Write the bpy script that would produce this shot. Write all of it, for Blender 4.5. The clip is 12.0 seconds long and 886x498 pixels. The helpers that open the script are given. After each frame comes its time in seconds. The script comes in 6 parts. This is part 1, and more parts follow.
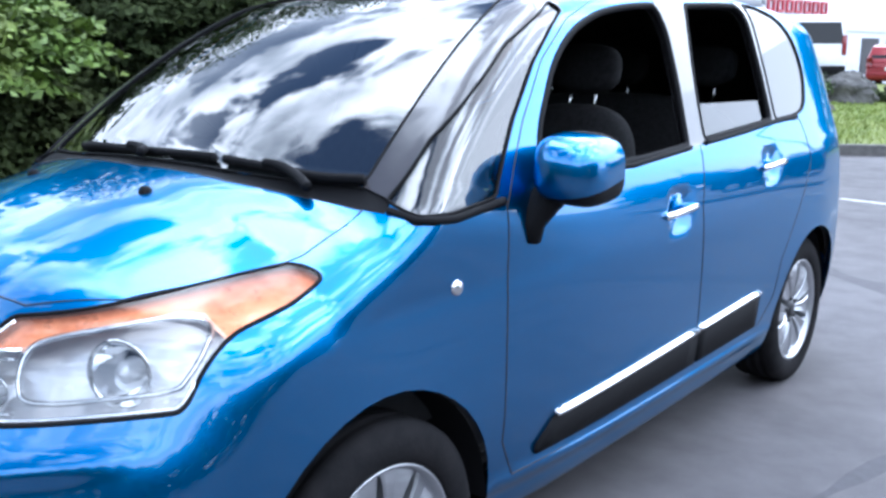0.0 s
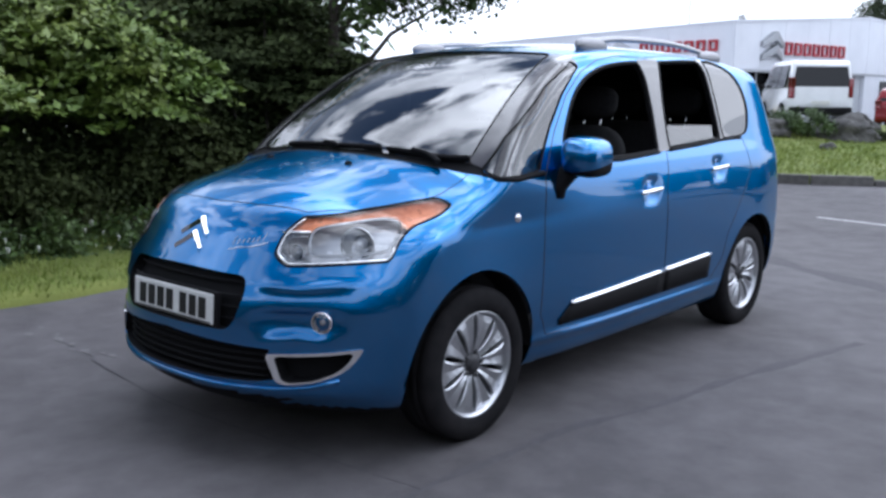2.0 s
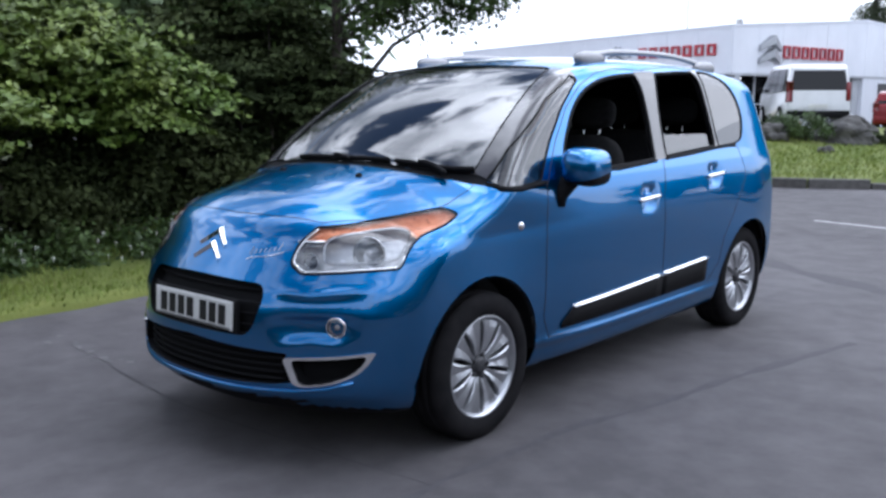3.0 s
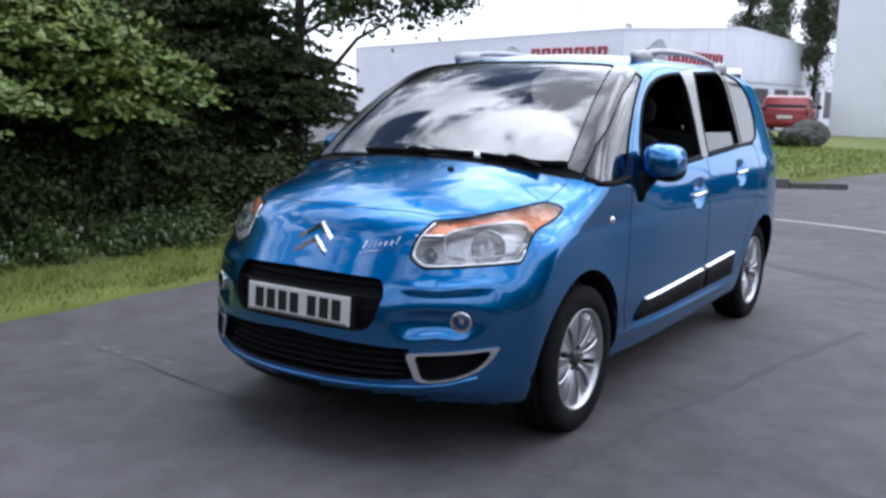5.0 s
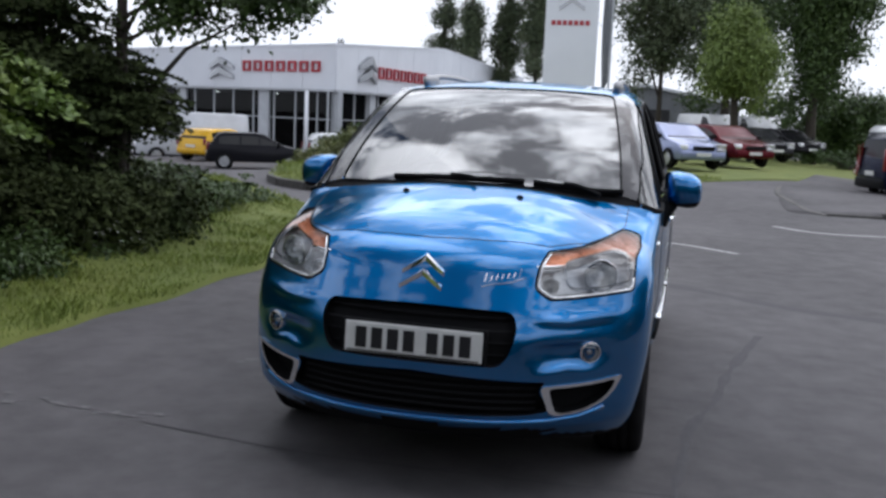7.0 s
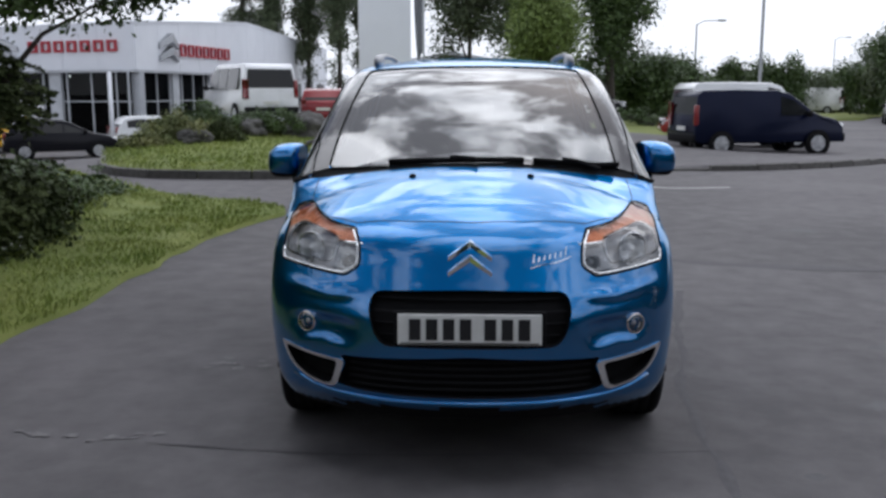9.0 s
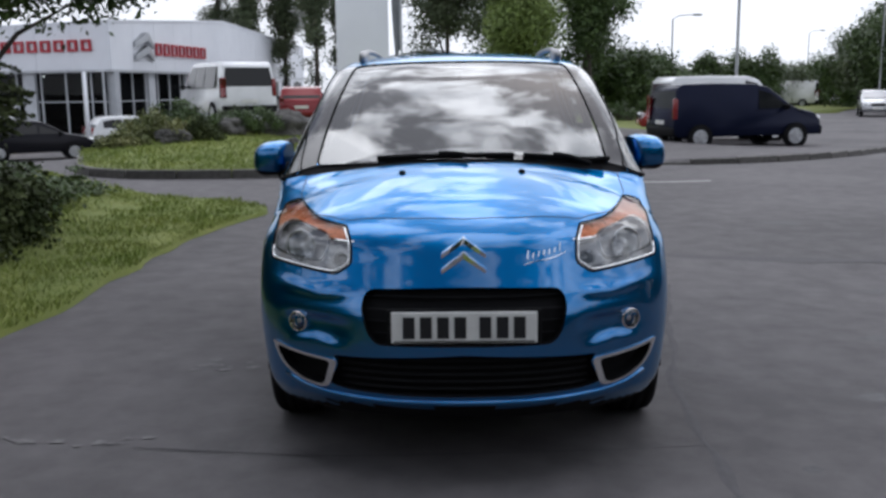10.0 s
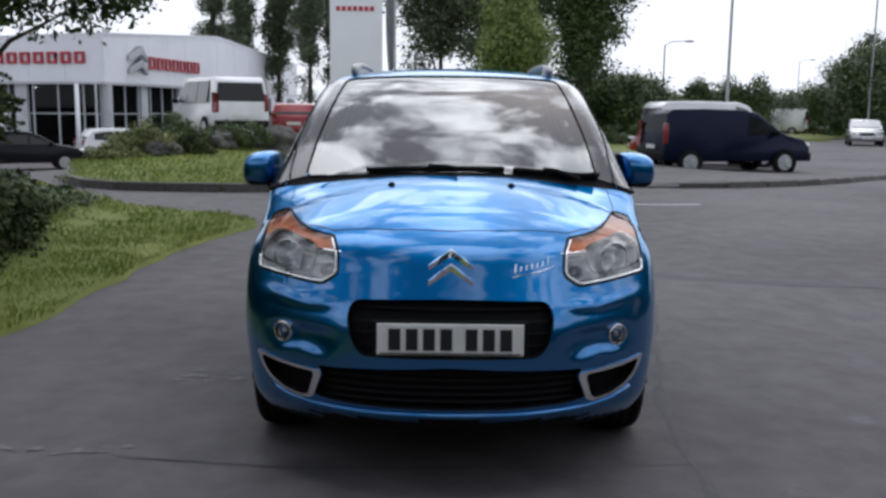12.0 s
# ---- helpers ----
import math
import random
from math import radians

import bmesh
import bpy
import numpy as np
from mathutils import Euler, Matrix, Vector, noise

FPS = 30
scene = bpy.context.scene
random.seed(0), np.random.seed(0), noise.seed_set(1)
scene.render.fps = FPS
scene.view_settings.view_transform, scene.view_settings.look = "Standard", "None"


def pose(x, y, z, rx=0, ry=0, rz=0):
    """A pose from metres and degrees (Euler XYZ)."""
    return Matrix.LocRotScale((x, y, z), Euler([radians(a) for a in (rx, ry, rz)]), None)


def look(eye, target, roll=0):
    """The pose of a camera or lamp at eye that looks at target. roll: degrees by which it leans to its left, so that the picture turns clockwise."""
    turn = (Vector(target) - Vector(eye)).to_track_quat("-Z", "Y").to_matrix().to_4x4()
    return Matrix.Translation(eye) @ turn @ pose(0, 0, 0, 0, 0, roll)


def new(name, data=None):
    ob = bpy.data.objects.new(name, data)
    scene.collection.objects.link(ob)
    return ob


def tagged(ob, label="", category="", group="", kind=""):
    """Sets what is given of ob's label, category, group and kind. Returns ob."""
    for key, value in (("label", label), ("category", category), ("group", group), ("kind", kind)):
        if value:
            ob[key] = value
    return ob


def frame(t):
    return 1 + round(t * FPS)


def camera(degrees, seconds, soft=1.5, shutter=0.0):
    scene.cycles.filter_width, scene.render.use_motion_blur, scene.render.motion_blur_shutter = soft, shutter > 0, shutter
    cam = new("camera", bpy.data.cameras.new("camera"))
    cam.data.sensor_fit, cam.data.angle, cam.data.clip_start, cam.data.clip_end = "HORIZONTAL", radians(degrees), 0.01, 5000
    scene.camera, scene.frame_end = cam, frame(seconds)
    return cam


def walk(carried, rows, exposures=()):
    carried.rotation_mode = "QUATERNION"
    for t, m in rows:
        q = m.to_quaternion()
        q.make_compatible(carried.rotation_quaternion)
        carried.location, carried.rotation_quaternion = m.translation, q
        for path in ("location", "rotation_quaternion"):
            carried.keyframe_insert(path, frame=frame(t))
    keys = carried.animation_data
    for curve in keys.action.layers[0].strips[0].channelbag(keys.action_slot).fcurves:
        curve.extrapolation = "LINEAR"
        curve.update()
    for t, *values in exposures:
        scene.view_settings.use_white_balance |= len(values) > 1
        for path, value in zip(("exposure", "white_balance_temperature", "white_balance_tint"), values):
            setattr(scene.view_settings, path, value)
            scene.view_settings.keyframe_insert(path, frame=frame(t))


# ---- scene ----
cam = camera(51.6, 12.0, soft=2.9)
PATH = [
    (0, (2.042, -0.452, 1.376), (0.796, 1.055, 0.958), -0.2),
    (0.5, (2.282, -0.886, 1.383), (1.002, 0.591, 0.958), 0.5),
    (1, (2.481, -1.317, 1.356), (1.246, 0.212, 0.985), 0.7),
    (1.5, (2.705, -1.633, 1.39), (1.454, -0.113, 1.033), 1.4),
    (2, (2.992, -1.887, 1.374), (1.7, -0.399, 1.034), 0.5),
    (2.5, (3.059, -1.985, 1.408), (1.767, -0.495, 1.075), -0.7),
    (3, (3.083, -2.029, 1.408), (1.787, -0.54, 1.081), -0.1),
    (5, (2.37, -2.563, 1.387), (1.279, -0.92, 1.056), 1.0),
    (5.5, (2.014, -2.678, 1.387), (1.01, -0.977, 1.075), 0.1),
    (6, (1.623, -2.933, 1.408), (0.766, -1.153, 1.096), 0.8),
    (6.5, (1.274, -2.995, 1.384), (0.615, -1.131, 1.08), 1.5),
    (7, (0.896, -3.127, 1.399), (0.407, -1.208, 1.115), 2.5),
    (7.5, (0.567, -3.227, 1.406), (0.212, -1.286, 1.08), 1.0),
    (9.5, (-0.014, -3.18, 1.432), (-0.055, -1.209, 1.094), -0.3),
    (10, (-0.019, -3.16, 1.422), (-0.052, -1.19, 1.079), -0.7),
    (10.5, (-0.012, -3.16, 1.412), (-0.038, -1.187, 1.087), -0.3),
    (11, (-0.014, -3.148, 1.401), (-0.029, -1.173, 1.082), 0.1),
    (11.5, (-0.015, -3.15, 1.391), (-0.027, -1.174, 1.087), 0.4),
    (12, (-0.013, -3.15, 1.39), (-0.023, -1.172, 1.09), 0.6),
]
EXPOSURE = [(0.0, 1.1, 5300, 10), (0.5, 0.46, 5400, 10), (1.0, 0.2, 5550, 11), (1.6, 0.1, 5650, 12), (3.0, 0.11, 5650, 13), (5.0, 0.05, 5750, 13), (6.0, -0.25, 5900, 12), (6.6, -0.42, 6000, 12), (7.5, -0.5, 6050, 12), (12.0, -0.52, 6100, 12)]
walk(cam, [(t, look(eye, target, roll)) for t, eye, target, roll in PATH], EXPOSURE)

# ---- sky and sun ----
SUN_EL, SUN_ROT = 50.0, 18.0
world = bpy.data.worlds.new("sky")
scene.world = world
world.use_nodes = True
wn, wl = world.node_tree.nodes, world.node_tree.links
wn.clear()


def wnode(kind, **sockets):
    n = wn.new(kind)
    for key, value in sockets.items():
        n.inputs[key].default_value = value
    return n


sky = wn.new("ShaderNodeTexSky")
sky.sky_type, sky.sun_disc = "NISHITA", False
sky.sun_elevation, sky.sun_rotation = radians(SUN_EL), radians(SUN_ROT)
air = wnode("ShaderNodeVectorMath")
air.operation = "SCALE"
air.inputs["Scale"].default_value = 0.10
wl.new(sky.outputs[0], air.inputs[0])
coord = wn.new("ShaderNodeTexCoord")
split = wn.new("ShaderNodeSeparateXYZ")
wl.new(coord.outputs["Generated"], split.inputs[0])
# cloud layer: the direction laid onto a flat sheet overhead
lift = wnode("ShaderNodeMath")
lift.operation = "MAXIMUM"
lift.inputs[1].default_value = 0.0
wl.new(split.outputs["Z"], lift.inputs[0])
lift2 = wnode("ShaderNodeMath")
lift2.operation = "ADD"
lift2.inputs[1].default_value = 0.16
wl.new(lift.outputs[0], lift2.inputs[0])
flat = []
for axis in ("X", "Y"):
    d = wnode("ShaderNodeMath")
    d.operation = "DIVIDE"
    wl.new(split.outputs[axis], d.inputs[0])
    wl.new(lift2.outputs[0], d.inputs[1])
    flat.append(d)
sheet = wn.new("ShaderNodeCombineXYZ")
wl.new(flat[0].outputs[0], sheet.inputs["X"])
wl.new(flat[1].outputs[0], sheet.inputs["Y"])
puffs = wnode("ShaderNodeTexNoise", Scale=3.3, Detail=9.0, Roughness=0.56, Distortion=0.25)
wl.new(sheet.outputs[0], puffs.inputs["Vector"])
cover = wn.new("ShaderNodeMapRange")
cover.interpolation_type = "SMOOTHSTEP"
for i, v in ((1, 0.44), (2, 0.55), (3, 0.0), (4, 1.0)):
    cover.inputs[i].default_value = v
wl.new(puffs.outputs["Fac"], cover.inputs[0])
# towards the horizon the clouds close up
haze = wn.new("ShaderNodeMapRange")
haze.interpolation_type = "SMOOTHSTEP"
for i, v in ((1, 0.2), (2, 0.7), (3, 1.0), (4, 0.0)):
    haze.inputs[i].default_value = v
wl.new(split.outputs["Z"], haze.inputs[0])
closed = wnode("ShaderNodeMath")
closed.operation = "MAXIMUM"
wl.new(cover.outputs[0], closed.inputs[0])
wl.new(haze.outputs[0], closed.inputs[1])
thick = wnode("ShaderNodeTexNoise", Scale=2.2, Detail=6.0, Roughness=0.55)
wl.new(sheet.outputs[0], thick.inputs["Vector"])
cloud = wn.new("ShaderNodeValToRGB")
cloud.color_ramp.elements[0].position, cloud.color_ramp.elements[0].color = 0.38, (0.75, 0.82, 0.92, 1)
cloud.color_ramp.elements[1].position, cloud.color_ramp.elements[1].color = 0.6, (3.7, 3.7, 3.7, 1)
wl.new(thick.outputs["Fac"], cloud.inputs[0])
# the cloud is brightest round the veiled sun
toward = wn.new("ShaderNodeVectorMath")
toward.operation = "DOT_PRODUCT"
toward.inputs[1].default_value = (math.sin(radians(SUN_ROT)) * math.cos(radians(SUN_EL)), math.cos(radians(SUN_ROT)) * math.cos(radians(SUN_EL)), math.sin(radians(SUN_EL)))
wl.new(coord.outputs["Generated"], toward.inputs[0])
glow = wn.new("ShaderNodeMapRange")
glow.interpolation_type = "SMOOTHSTEP"
for i, v in ((1, 0.5), (2, 1.0), (3, 0.85), (4, 2.2)):
    glow.inputs[i].default_value = v
wl.new(toward.outputs["Value"], glow.inputs[0])
lit = wn.new("ShaderNodeVectorMath")
lit.operation = "SCALE"
wl.new(cloud.outputs["Color"], lit.inputs[0])
wl.new(glow.outputs[0], lit.inputs["Scale"])
pale = wn.new("ShaderNodeMix")
pale.data_type = "RGBA"
pale.inputs["B"].default_value = (1.9, 1.93, 1.98, 1)
wl.new(haze.outputs[0], pale.inputs["Factor"])
wl.new(lit.outputs[0], pale.inputs["A"])
both = wn.new("ShaderNodeMix")
both.data_type = "RGBA"
wl.new(closed.outputs[0], both.inputs["Factor"])
wl.new(air.outputs[0], both.inputs["A"])
wl.new(pale.outputs["Result"], both.inputs["B"])
back = wnode("ShaderNodeBackground", Strength=0.85)
wl.new(both.outputs["Result"], back.inputs["Color"])
wout = wn.new("ShaderNodeOutputWorld")
wl.new(back.outputs[0], wout.inputs["Surface"])

sun = new("sun", bpy.data.lights.new("sun", "SUN"))
sun.data.energy, sun.data.angle, sun.data.color = 0.95, radians(75), (1.0, 0.95, 0.88)
sun.matrix_world = look((0, 0, 30), Vector((0, 0, 30)) + Vector((-math.sin(radians(SUN_ROT)) * math.cos(radians(SUN_EL)), -math.cos(radians(SUN_ROT)) * math.cos(radians(SUN_EL)), -math.sin(radians(SUN_EL)))))

# ---- materials ----
def material(name, base, rough=0.6, metal=0.0, second=None, size=8.0, spread=0.5, bump=0.0, bump_size=60.0, rough_var=0.0,
             coat=0.0, alpha=None, each=0.0, island=0.0, glass=0.0, emit=0.0, big=0.0, ior=1.45, detail=6.0, spec=0.5):
    """A surface: base and second colour mixed by noise at a size per metre, fine relief, and roughness that varies."""
    m = bpy.data.materials.new(name)
    m.use_nodes = True
    nt = m.node_tree
    b = nt.nodes["Principled BSDF"]
    b.inputs["Roughness"].default_value, b.inputs["Metallic"].default_value = rough, metal
    b.inputs["Base Color"].default_value = (*base, 1)
    b.inputs["Specular IOR Level"].default_value = spec
    b.inputs["Coat Weight"].default_value, b.inputs["Coat Roughness"].default_value = coat, 0.03
    b.inputs["Transmission Weight"].default_value, b.inputs["IOR"].default_value = glass, ior
    if emit:
        b.inputs["Emission Color"].default_value, b.inputs["Emission Strength"].default_value = (*base, 1), emit
    if second is None and not bump and not rough_var and not each and not island:
        return m
    tc = nt.nodes.new("ShaderNodeTexCoord")
    last = None
    if second is not None:
        n = nt.nodes.new("ShaderNodeTexNoise")
        n.inputs["Scale"].default_value, n.inputs["Detail"].default_value = size, detail
        n.inputs["Roughness"].default_value = 0.62
        nt.links.new(tc.outputs["Object"], n.inputs["Vector"])
        fac = n.outputs["Fac"]
        if big:
            n2 = nt.nodes.new("ShaderNodeTexNoise")
            n2.inputs["Scale"].default_value, n2.inputs["Detail"].default_value = big, 4.0
            nt.links.new(tc.outputs["Object"], n2.inputs["Vector"])
            add = nt.nodes.new("ShaderNodeMath")
            add.operation = "MULTIPLY_ADD"
            add.inputs[1].default_value, add.inputs[2].default_value = 0.55, 0.0
            nt.links.new(n2.outputs["Fac"], add.inputs[0])
            add2 = nt.nodes.new("ShaderNodeMath")
            add2.operation = "MULTIPLY_ADD"
            add2.inputs[1].default_value = 0.45
            nt.links.new(fac, add2.inputs[0])
            nt.links.new(add.outputs[0], add2.inputs[2])
            fac = add2.outputs[0]
        ramp = nt.nodes.new("ShaderNodeMapRange")
        for i, v in ((1, 0.5 - spread / 4), (2, 0.5 + spread / 4), (3, 0.0), (4, 1.0)):
            ramp.inputs[i].default_value = v
        nt.links.new(fac, ramp.inputs[0])
        mix = nt.nodes.new("ShaderNodeMix")
        mix.data_type = "RGBA"
        mix.inputs["A"].default_value, mix.inputs["B"].default_value = (*base, 1), (*second, 1)
        nt.links.new(ramp.outputs[0], mix.inputs["Factor"])
        last = mix.outputs["Result"]
    if each or island:
        hsv = nt.nodes.new("ShaderNodeHueSaturation")
        src = nt.nodes.new("ShaderNodeObjectInfo" if each else "ShaderNodeNewGeometry")
        vr = nt.nodes.new("ShaderNodeMapRange")
        w = each or island
        vr.inputs[3].default_value, vr.inputs[4].default_value = 1 - w, 1 + w
        nt.links.new(src.outputs["Random" if each else "Random Per Island"], vr.inputs[0])
        nt.links.new(vr.outputs[0], hsv.inputs["Value"])
        hsv.inputs["Color"].default_value = (*base, 1)
        if last:
            nt.links.new(last, hsv.inputs["Color"])
        last = hsv.outputs["Color"]
    if last:
        nt.links.new(last, b.inputs["Base Color"])
    if bump or rough_var:
        n = nt.nodes.new("ShaderNodeTexNoise")
        n.inputs["Scale"].default_value, n.inputs["Detail"].default_value = bump_size, 4.0
        nt.links.new(tc.outputs["Object"], n.inputs["Vector"])
        if bump:
            bp = nt.nodes.new("ShaderNodeBump")
            bp.inputs["Strength"].default_value, bp.inputs["Distance"].default_value = min(1.0, bump * 4), 0.01 * bump
            nt.links.new(n.outputs["Fac"], bp.inputs["Height"])
            nt.links.new(bp.outputs[0], b.inputs["Normal"])
        if rough_var:
            rr = nt.nodes.new("ShaderNodeMapRange")
            rr.inputs[3].default_value, rr.inputs[4].default_value = max(0, rough - rough_var), min(1, rough + rough_var)
            nt.links.new(n.outputs["Fac"], rr.inputs[0])
            nt.links.new(rr.outputs[0], b.inputs["Roughness"])
    return m


def glass_pane(name, tint=(0.7, 0.75, 0.76), clear=0.75, rough=0.01, film=0.0, ior=1.75):
    """Thin flat glass: what is behind shows through, tinted, and the sky mirrors in it by the angle."""
    m = bpy.data.materials.new(name)
    m.use_nodes = True
    nt = m.node_tree
    nt.nodes.clear()
    out = nt.nodes.new("ShaderNodeOutputMaterial")
    see = nt.nodes.new("ShaderNodeBsdfTransparent")
    see.inputs[0].default_value = (*[c * clear for c in tint], 1)
    shine = nt.nodes.new("ShaderNodeBsdfGlossy")
    shine.inputs["Roughness"].default_value = rough
    fr = nt.nodes.new("ShaderNodeFresnel")
    fr.inputs["IOR"].default_value = ior
    fac = fr.outputs[0]
    if film:
        up = nt.nodes.new("ShaderNodeMath")
        up.operation = "MULTIPLY_ADD"
        up.inputs[1].default_value, up.inputs[2].default_value = 1 - film, film
        nt.links.new(fac, up.inputs[0])
        fac = up.outputs[0]
    mix = nt.nodes.new("ShaderNodeMixShader")
    nt.links.new(fac, mix.inputs[0])
    nt.links.new(see.outputs[0], mix.inputs[1])
    nt.links.new(shine.outputs[0], mix.inputs[2])
    nt.links.new(mix.outputs[0], out.inputs["Surface"])
    return m


M = {}
M["asphalt"] = material("asphalt", (0.066, 0.061, 0.064), 0.8, second=(0.122, 0.113, 0.117), size=4.0, big=0.28, spread=0.42, bump=0.25, bump_size=260.0, rough_var=0.1)
M["tar"] = material("tar", (0.045, 0.043, 0.047), 0.65, second=(0.07, 0.067, 0.072), size=20, bump=0.2, bump_size=120)
M["chalk"] = material("dried_splash", (0.17, 0.163, 0.163), 0.8, second=(0.12, 0.115, 0.117), size=40, bump=0.1)
M["line"] = material("road_paint", (0.62, 0.62, 0.6), 0.7, second=(0.35, 0.35, 0.34), size=14, spread=0.6, bump=0.2, bump_size=150)
# kerb stone colour is darkened to carry the shade on its near side
M["kerb"] = material("kerb_stone", (0.14, 0.132, 0.125), 0.85, second=(0.09, 0.086, 0.08), size=9, bump=0.4, bump_size=60, each=0.2)
M["pavement"] = material("pavement", (0.16, 0.155, 0.15), 0.85, second=(0.11, 0.108, 0.106), size=4, big=0.5, bump=0.2, bump_size=150)
M["soil"] = material("soil_under_grass", (0.1, 0.14, 0.026), 0.9, second=(0.2, 0.215, 0.05), size=3.0, big=0.6, spread=0.7, bump=0.6, bump_size=40)
M["blade"] = material("grass_blade", (0.14, 0.2, 0.03), 0.6, second=(0.24, 0.28, 0.06), size=1.3, spread=0.6, island=0.3)
M["daisy"] = material("daisy", (0.8, 0.8, 0.75), 0.7)
# bright leaf: the sunlit look of the verge bushes is in this colour
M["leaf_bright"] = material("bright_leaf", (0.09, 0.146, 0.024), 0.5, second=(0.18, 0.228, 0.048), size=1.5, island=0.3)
M["leaf_mid"] = material("mid_leaf", (0.036, 0.07, 0.014), 0.55, second=(0.065, 0.105, 0.024), size=1.0, island=0.35)
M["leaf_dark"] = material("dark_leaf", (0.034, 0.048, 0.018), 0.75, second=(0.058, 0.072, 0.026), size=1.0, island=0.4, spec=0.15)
M["leaf_grey"] = material("grey_leaf", (0.06, 0.085, 0.04), 0.6, second=(0.1, 0.12, 0.06), size=0.8, island=0.35)
M["leaf_straw"] = material("straw_leaf", (0.1, 0.13, 0.035), 0.6, second=(0.17, 0.17, 0.06), size=1.2, island=0.3)
M["leaf_willow"] = material("willow_leaf", (0.13, 0.19, 0.04), 0.6, second=(0.18, 0.24, 0.06), size=0.8, island=0.3)
M["bark"] = material("bark", (0.035, 0.029, 0.024), 0.9, second=(0.07, 0.058, 0.046), size=12, bump=1.0, bump_size=25)
M["rock"] = material("rock", (0.1, 0.095, 0.09), 0.9, second=(0.05, 0.048, 0.046), size=3, bump=1.0, bump_size=9)
M["clad"] = material("white_cladding", (0.8, 0.82, 0.87), 0.5, second=(0.73, 0.75, 0.8), size=0.6, big=0.15, rough_var=0.1)
M["clad_dark"] = material("grey_cladding", (0.25, 0.26, 0.28), 0.6, second=(0.2, 0.21, 0.23), size=0.8)
M["column"] = material("painted_column", (0.55, 0.57, 0.6), 0.5, second=(0.46, 0.48, 0.51), size=1.5)
M["frame_dark"] = material("dark_metal_frame", (0.03, 0.03, 0.033), 0.5, rough_var=0.1)
M["shop_glass"] = glass_pane("showroom_glass", (0.42, 0.45, 0.47), 0.6, ior=1.22)
M["sign_red"] = material("red_sign", (0.45, 0.025, 0.04), 0.45, second=(0.36, 0.02, 0.035), size=2)
M["steel"] = material("brushed_steel", (0.36, 0.37, 0.39), 0.3, 1.0, rough_var=0.1, bump_size=40)
M["galv"] = material("galvanised_pole", (0.35, 0.36, 0.37), 0.5, 0.6, second=(0.28, 0.29, 0.3), size=5)
# the dimness of the room behind the glazing is put into this dark colour
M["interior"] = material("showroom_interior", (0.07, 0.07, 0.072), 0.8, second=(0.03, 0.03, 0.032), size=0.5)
M["lamp"] = material("showroom_lamp", (1.0, 0.95, 0.85), 0.5, emit=14.0)


def paint(name, base, second=None, metal=0.0, rough=0.25):
    m = material(name, base, rough, metal, second=second or [c * 0.9 for c in base], size=2.0, coat=0.35 if max(base) > 0.1 else 0.0, spec=0.4 if max(base) > 0.1 else 0.2)
    return m


M["blue"] = material("metallic_blue_paint", (0.0, 0.132, 0.368), 0.3, 0.97, second=(0.0, 0.142, 0.388), size=900, coat=1.0, detail=1.0)
M["blue"].node_tree.nodes["Principled BSDF"].inputs["Coat IOR"].default_value = 1.68
M["blue"].node_tree.nodes["Principled BSDF"].inputs["Coat Roughness"].default_value = 0.02
M["blue"].node_tree.nodes["Principled BSDF"].inputs["Specular Tint"].default_value = (0.35, 0.75, 1.0, 1)
M["chrome"] = material("chrome", (0.85, 0.86, 0.87), 0.08, 1.0, rough_var=0.03, bump_size=30)
M["rail"] = material("roof_rail_metal", (0.3, 0.3, 0.31), 0.42, 0.8, rough_var=0.05, bump_size=50)
M["satin"] = material("satin_silver", (0.6, 0.61, 0.62), 0.3, 1.0, rough_var=0.05, bump_size=50)
M["alloy"] = material("alloy_wheel", (0.55, 0.56, 0.58), 0.3, 0.9, second=(0.46, 0.47, 0.49), size=6, rough_var=0.06, bump_size=30)
M["rubber"] = material("tyre_rubber", (0.009, 0.009, 0.01), 0.85, spec=0.1, second=(0.016, 0.015, 0.016), size=10, bump=0.15, bump_size=120, rough_var=0.08)
M["plastic"] = material("black_plastic", (0.008, 0.008, 0.009), 0.7, spec=0.12, second=(0.009, 0.009, 0.01), size=30, bump=0.08, bump_size=400)
M["pillar"] = material("dark_pillar_film", (0.04, 0.038, 0.04), 0.2, second=(0.05, 0.047, 0.05), size=6, spec=0.4, coat=0.8)
M["crack"] = material("asphalt_joint", (0.062, 0.058, 0.062), 0.8, second=(0.075, 0.071, 0.077), size=20, bump=0.2, bump_size=120)
M["gloss_black"] = material("gloss_black", (0.01, 0.01, 0.012), 0.12, coat=0.6, rough_var=0.04)
M["cabin"] = material("cabin_trim", (0.02, 0.02, 0.022), 0.85, second=(0.03, 0.03, 0.032), size=20, bump=0.1, bump_size=200)
M["fabric"] = material("seat_fabric", (0.009, 0.009, 0.01), 0.95, second=(0.018, 0.018, 0.02), size=60, bump=0.3, bump_size=300)
M["windscreen"] = glass_pane("windscreen_glass", (0.62, 0.7, 0.69), 0.75, film=0.15)
M["corner_glass"] = glass_pane("corner_window_glass", (0.6, 0.66, 0.66), 0.7, film=0.06)
M["window"] = glass_pane("window_glass", (0.6, 0.66, 0.66), 0.75, film=0.06)
M["privacy"] = glass_pane("tinted_glass", (0.3, 0.32, 0.34), 0.5, film=0.1)
M["lens"] = glass_pane("lamp_lens", (0.95, 0.96, 0.97), 0.96, film=0.02)
M["amber"] = glass_pane("amber_lens", (1.0, 0.62, 0.42), 0.95, film=0.02, ior=1.4)
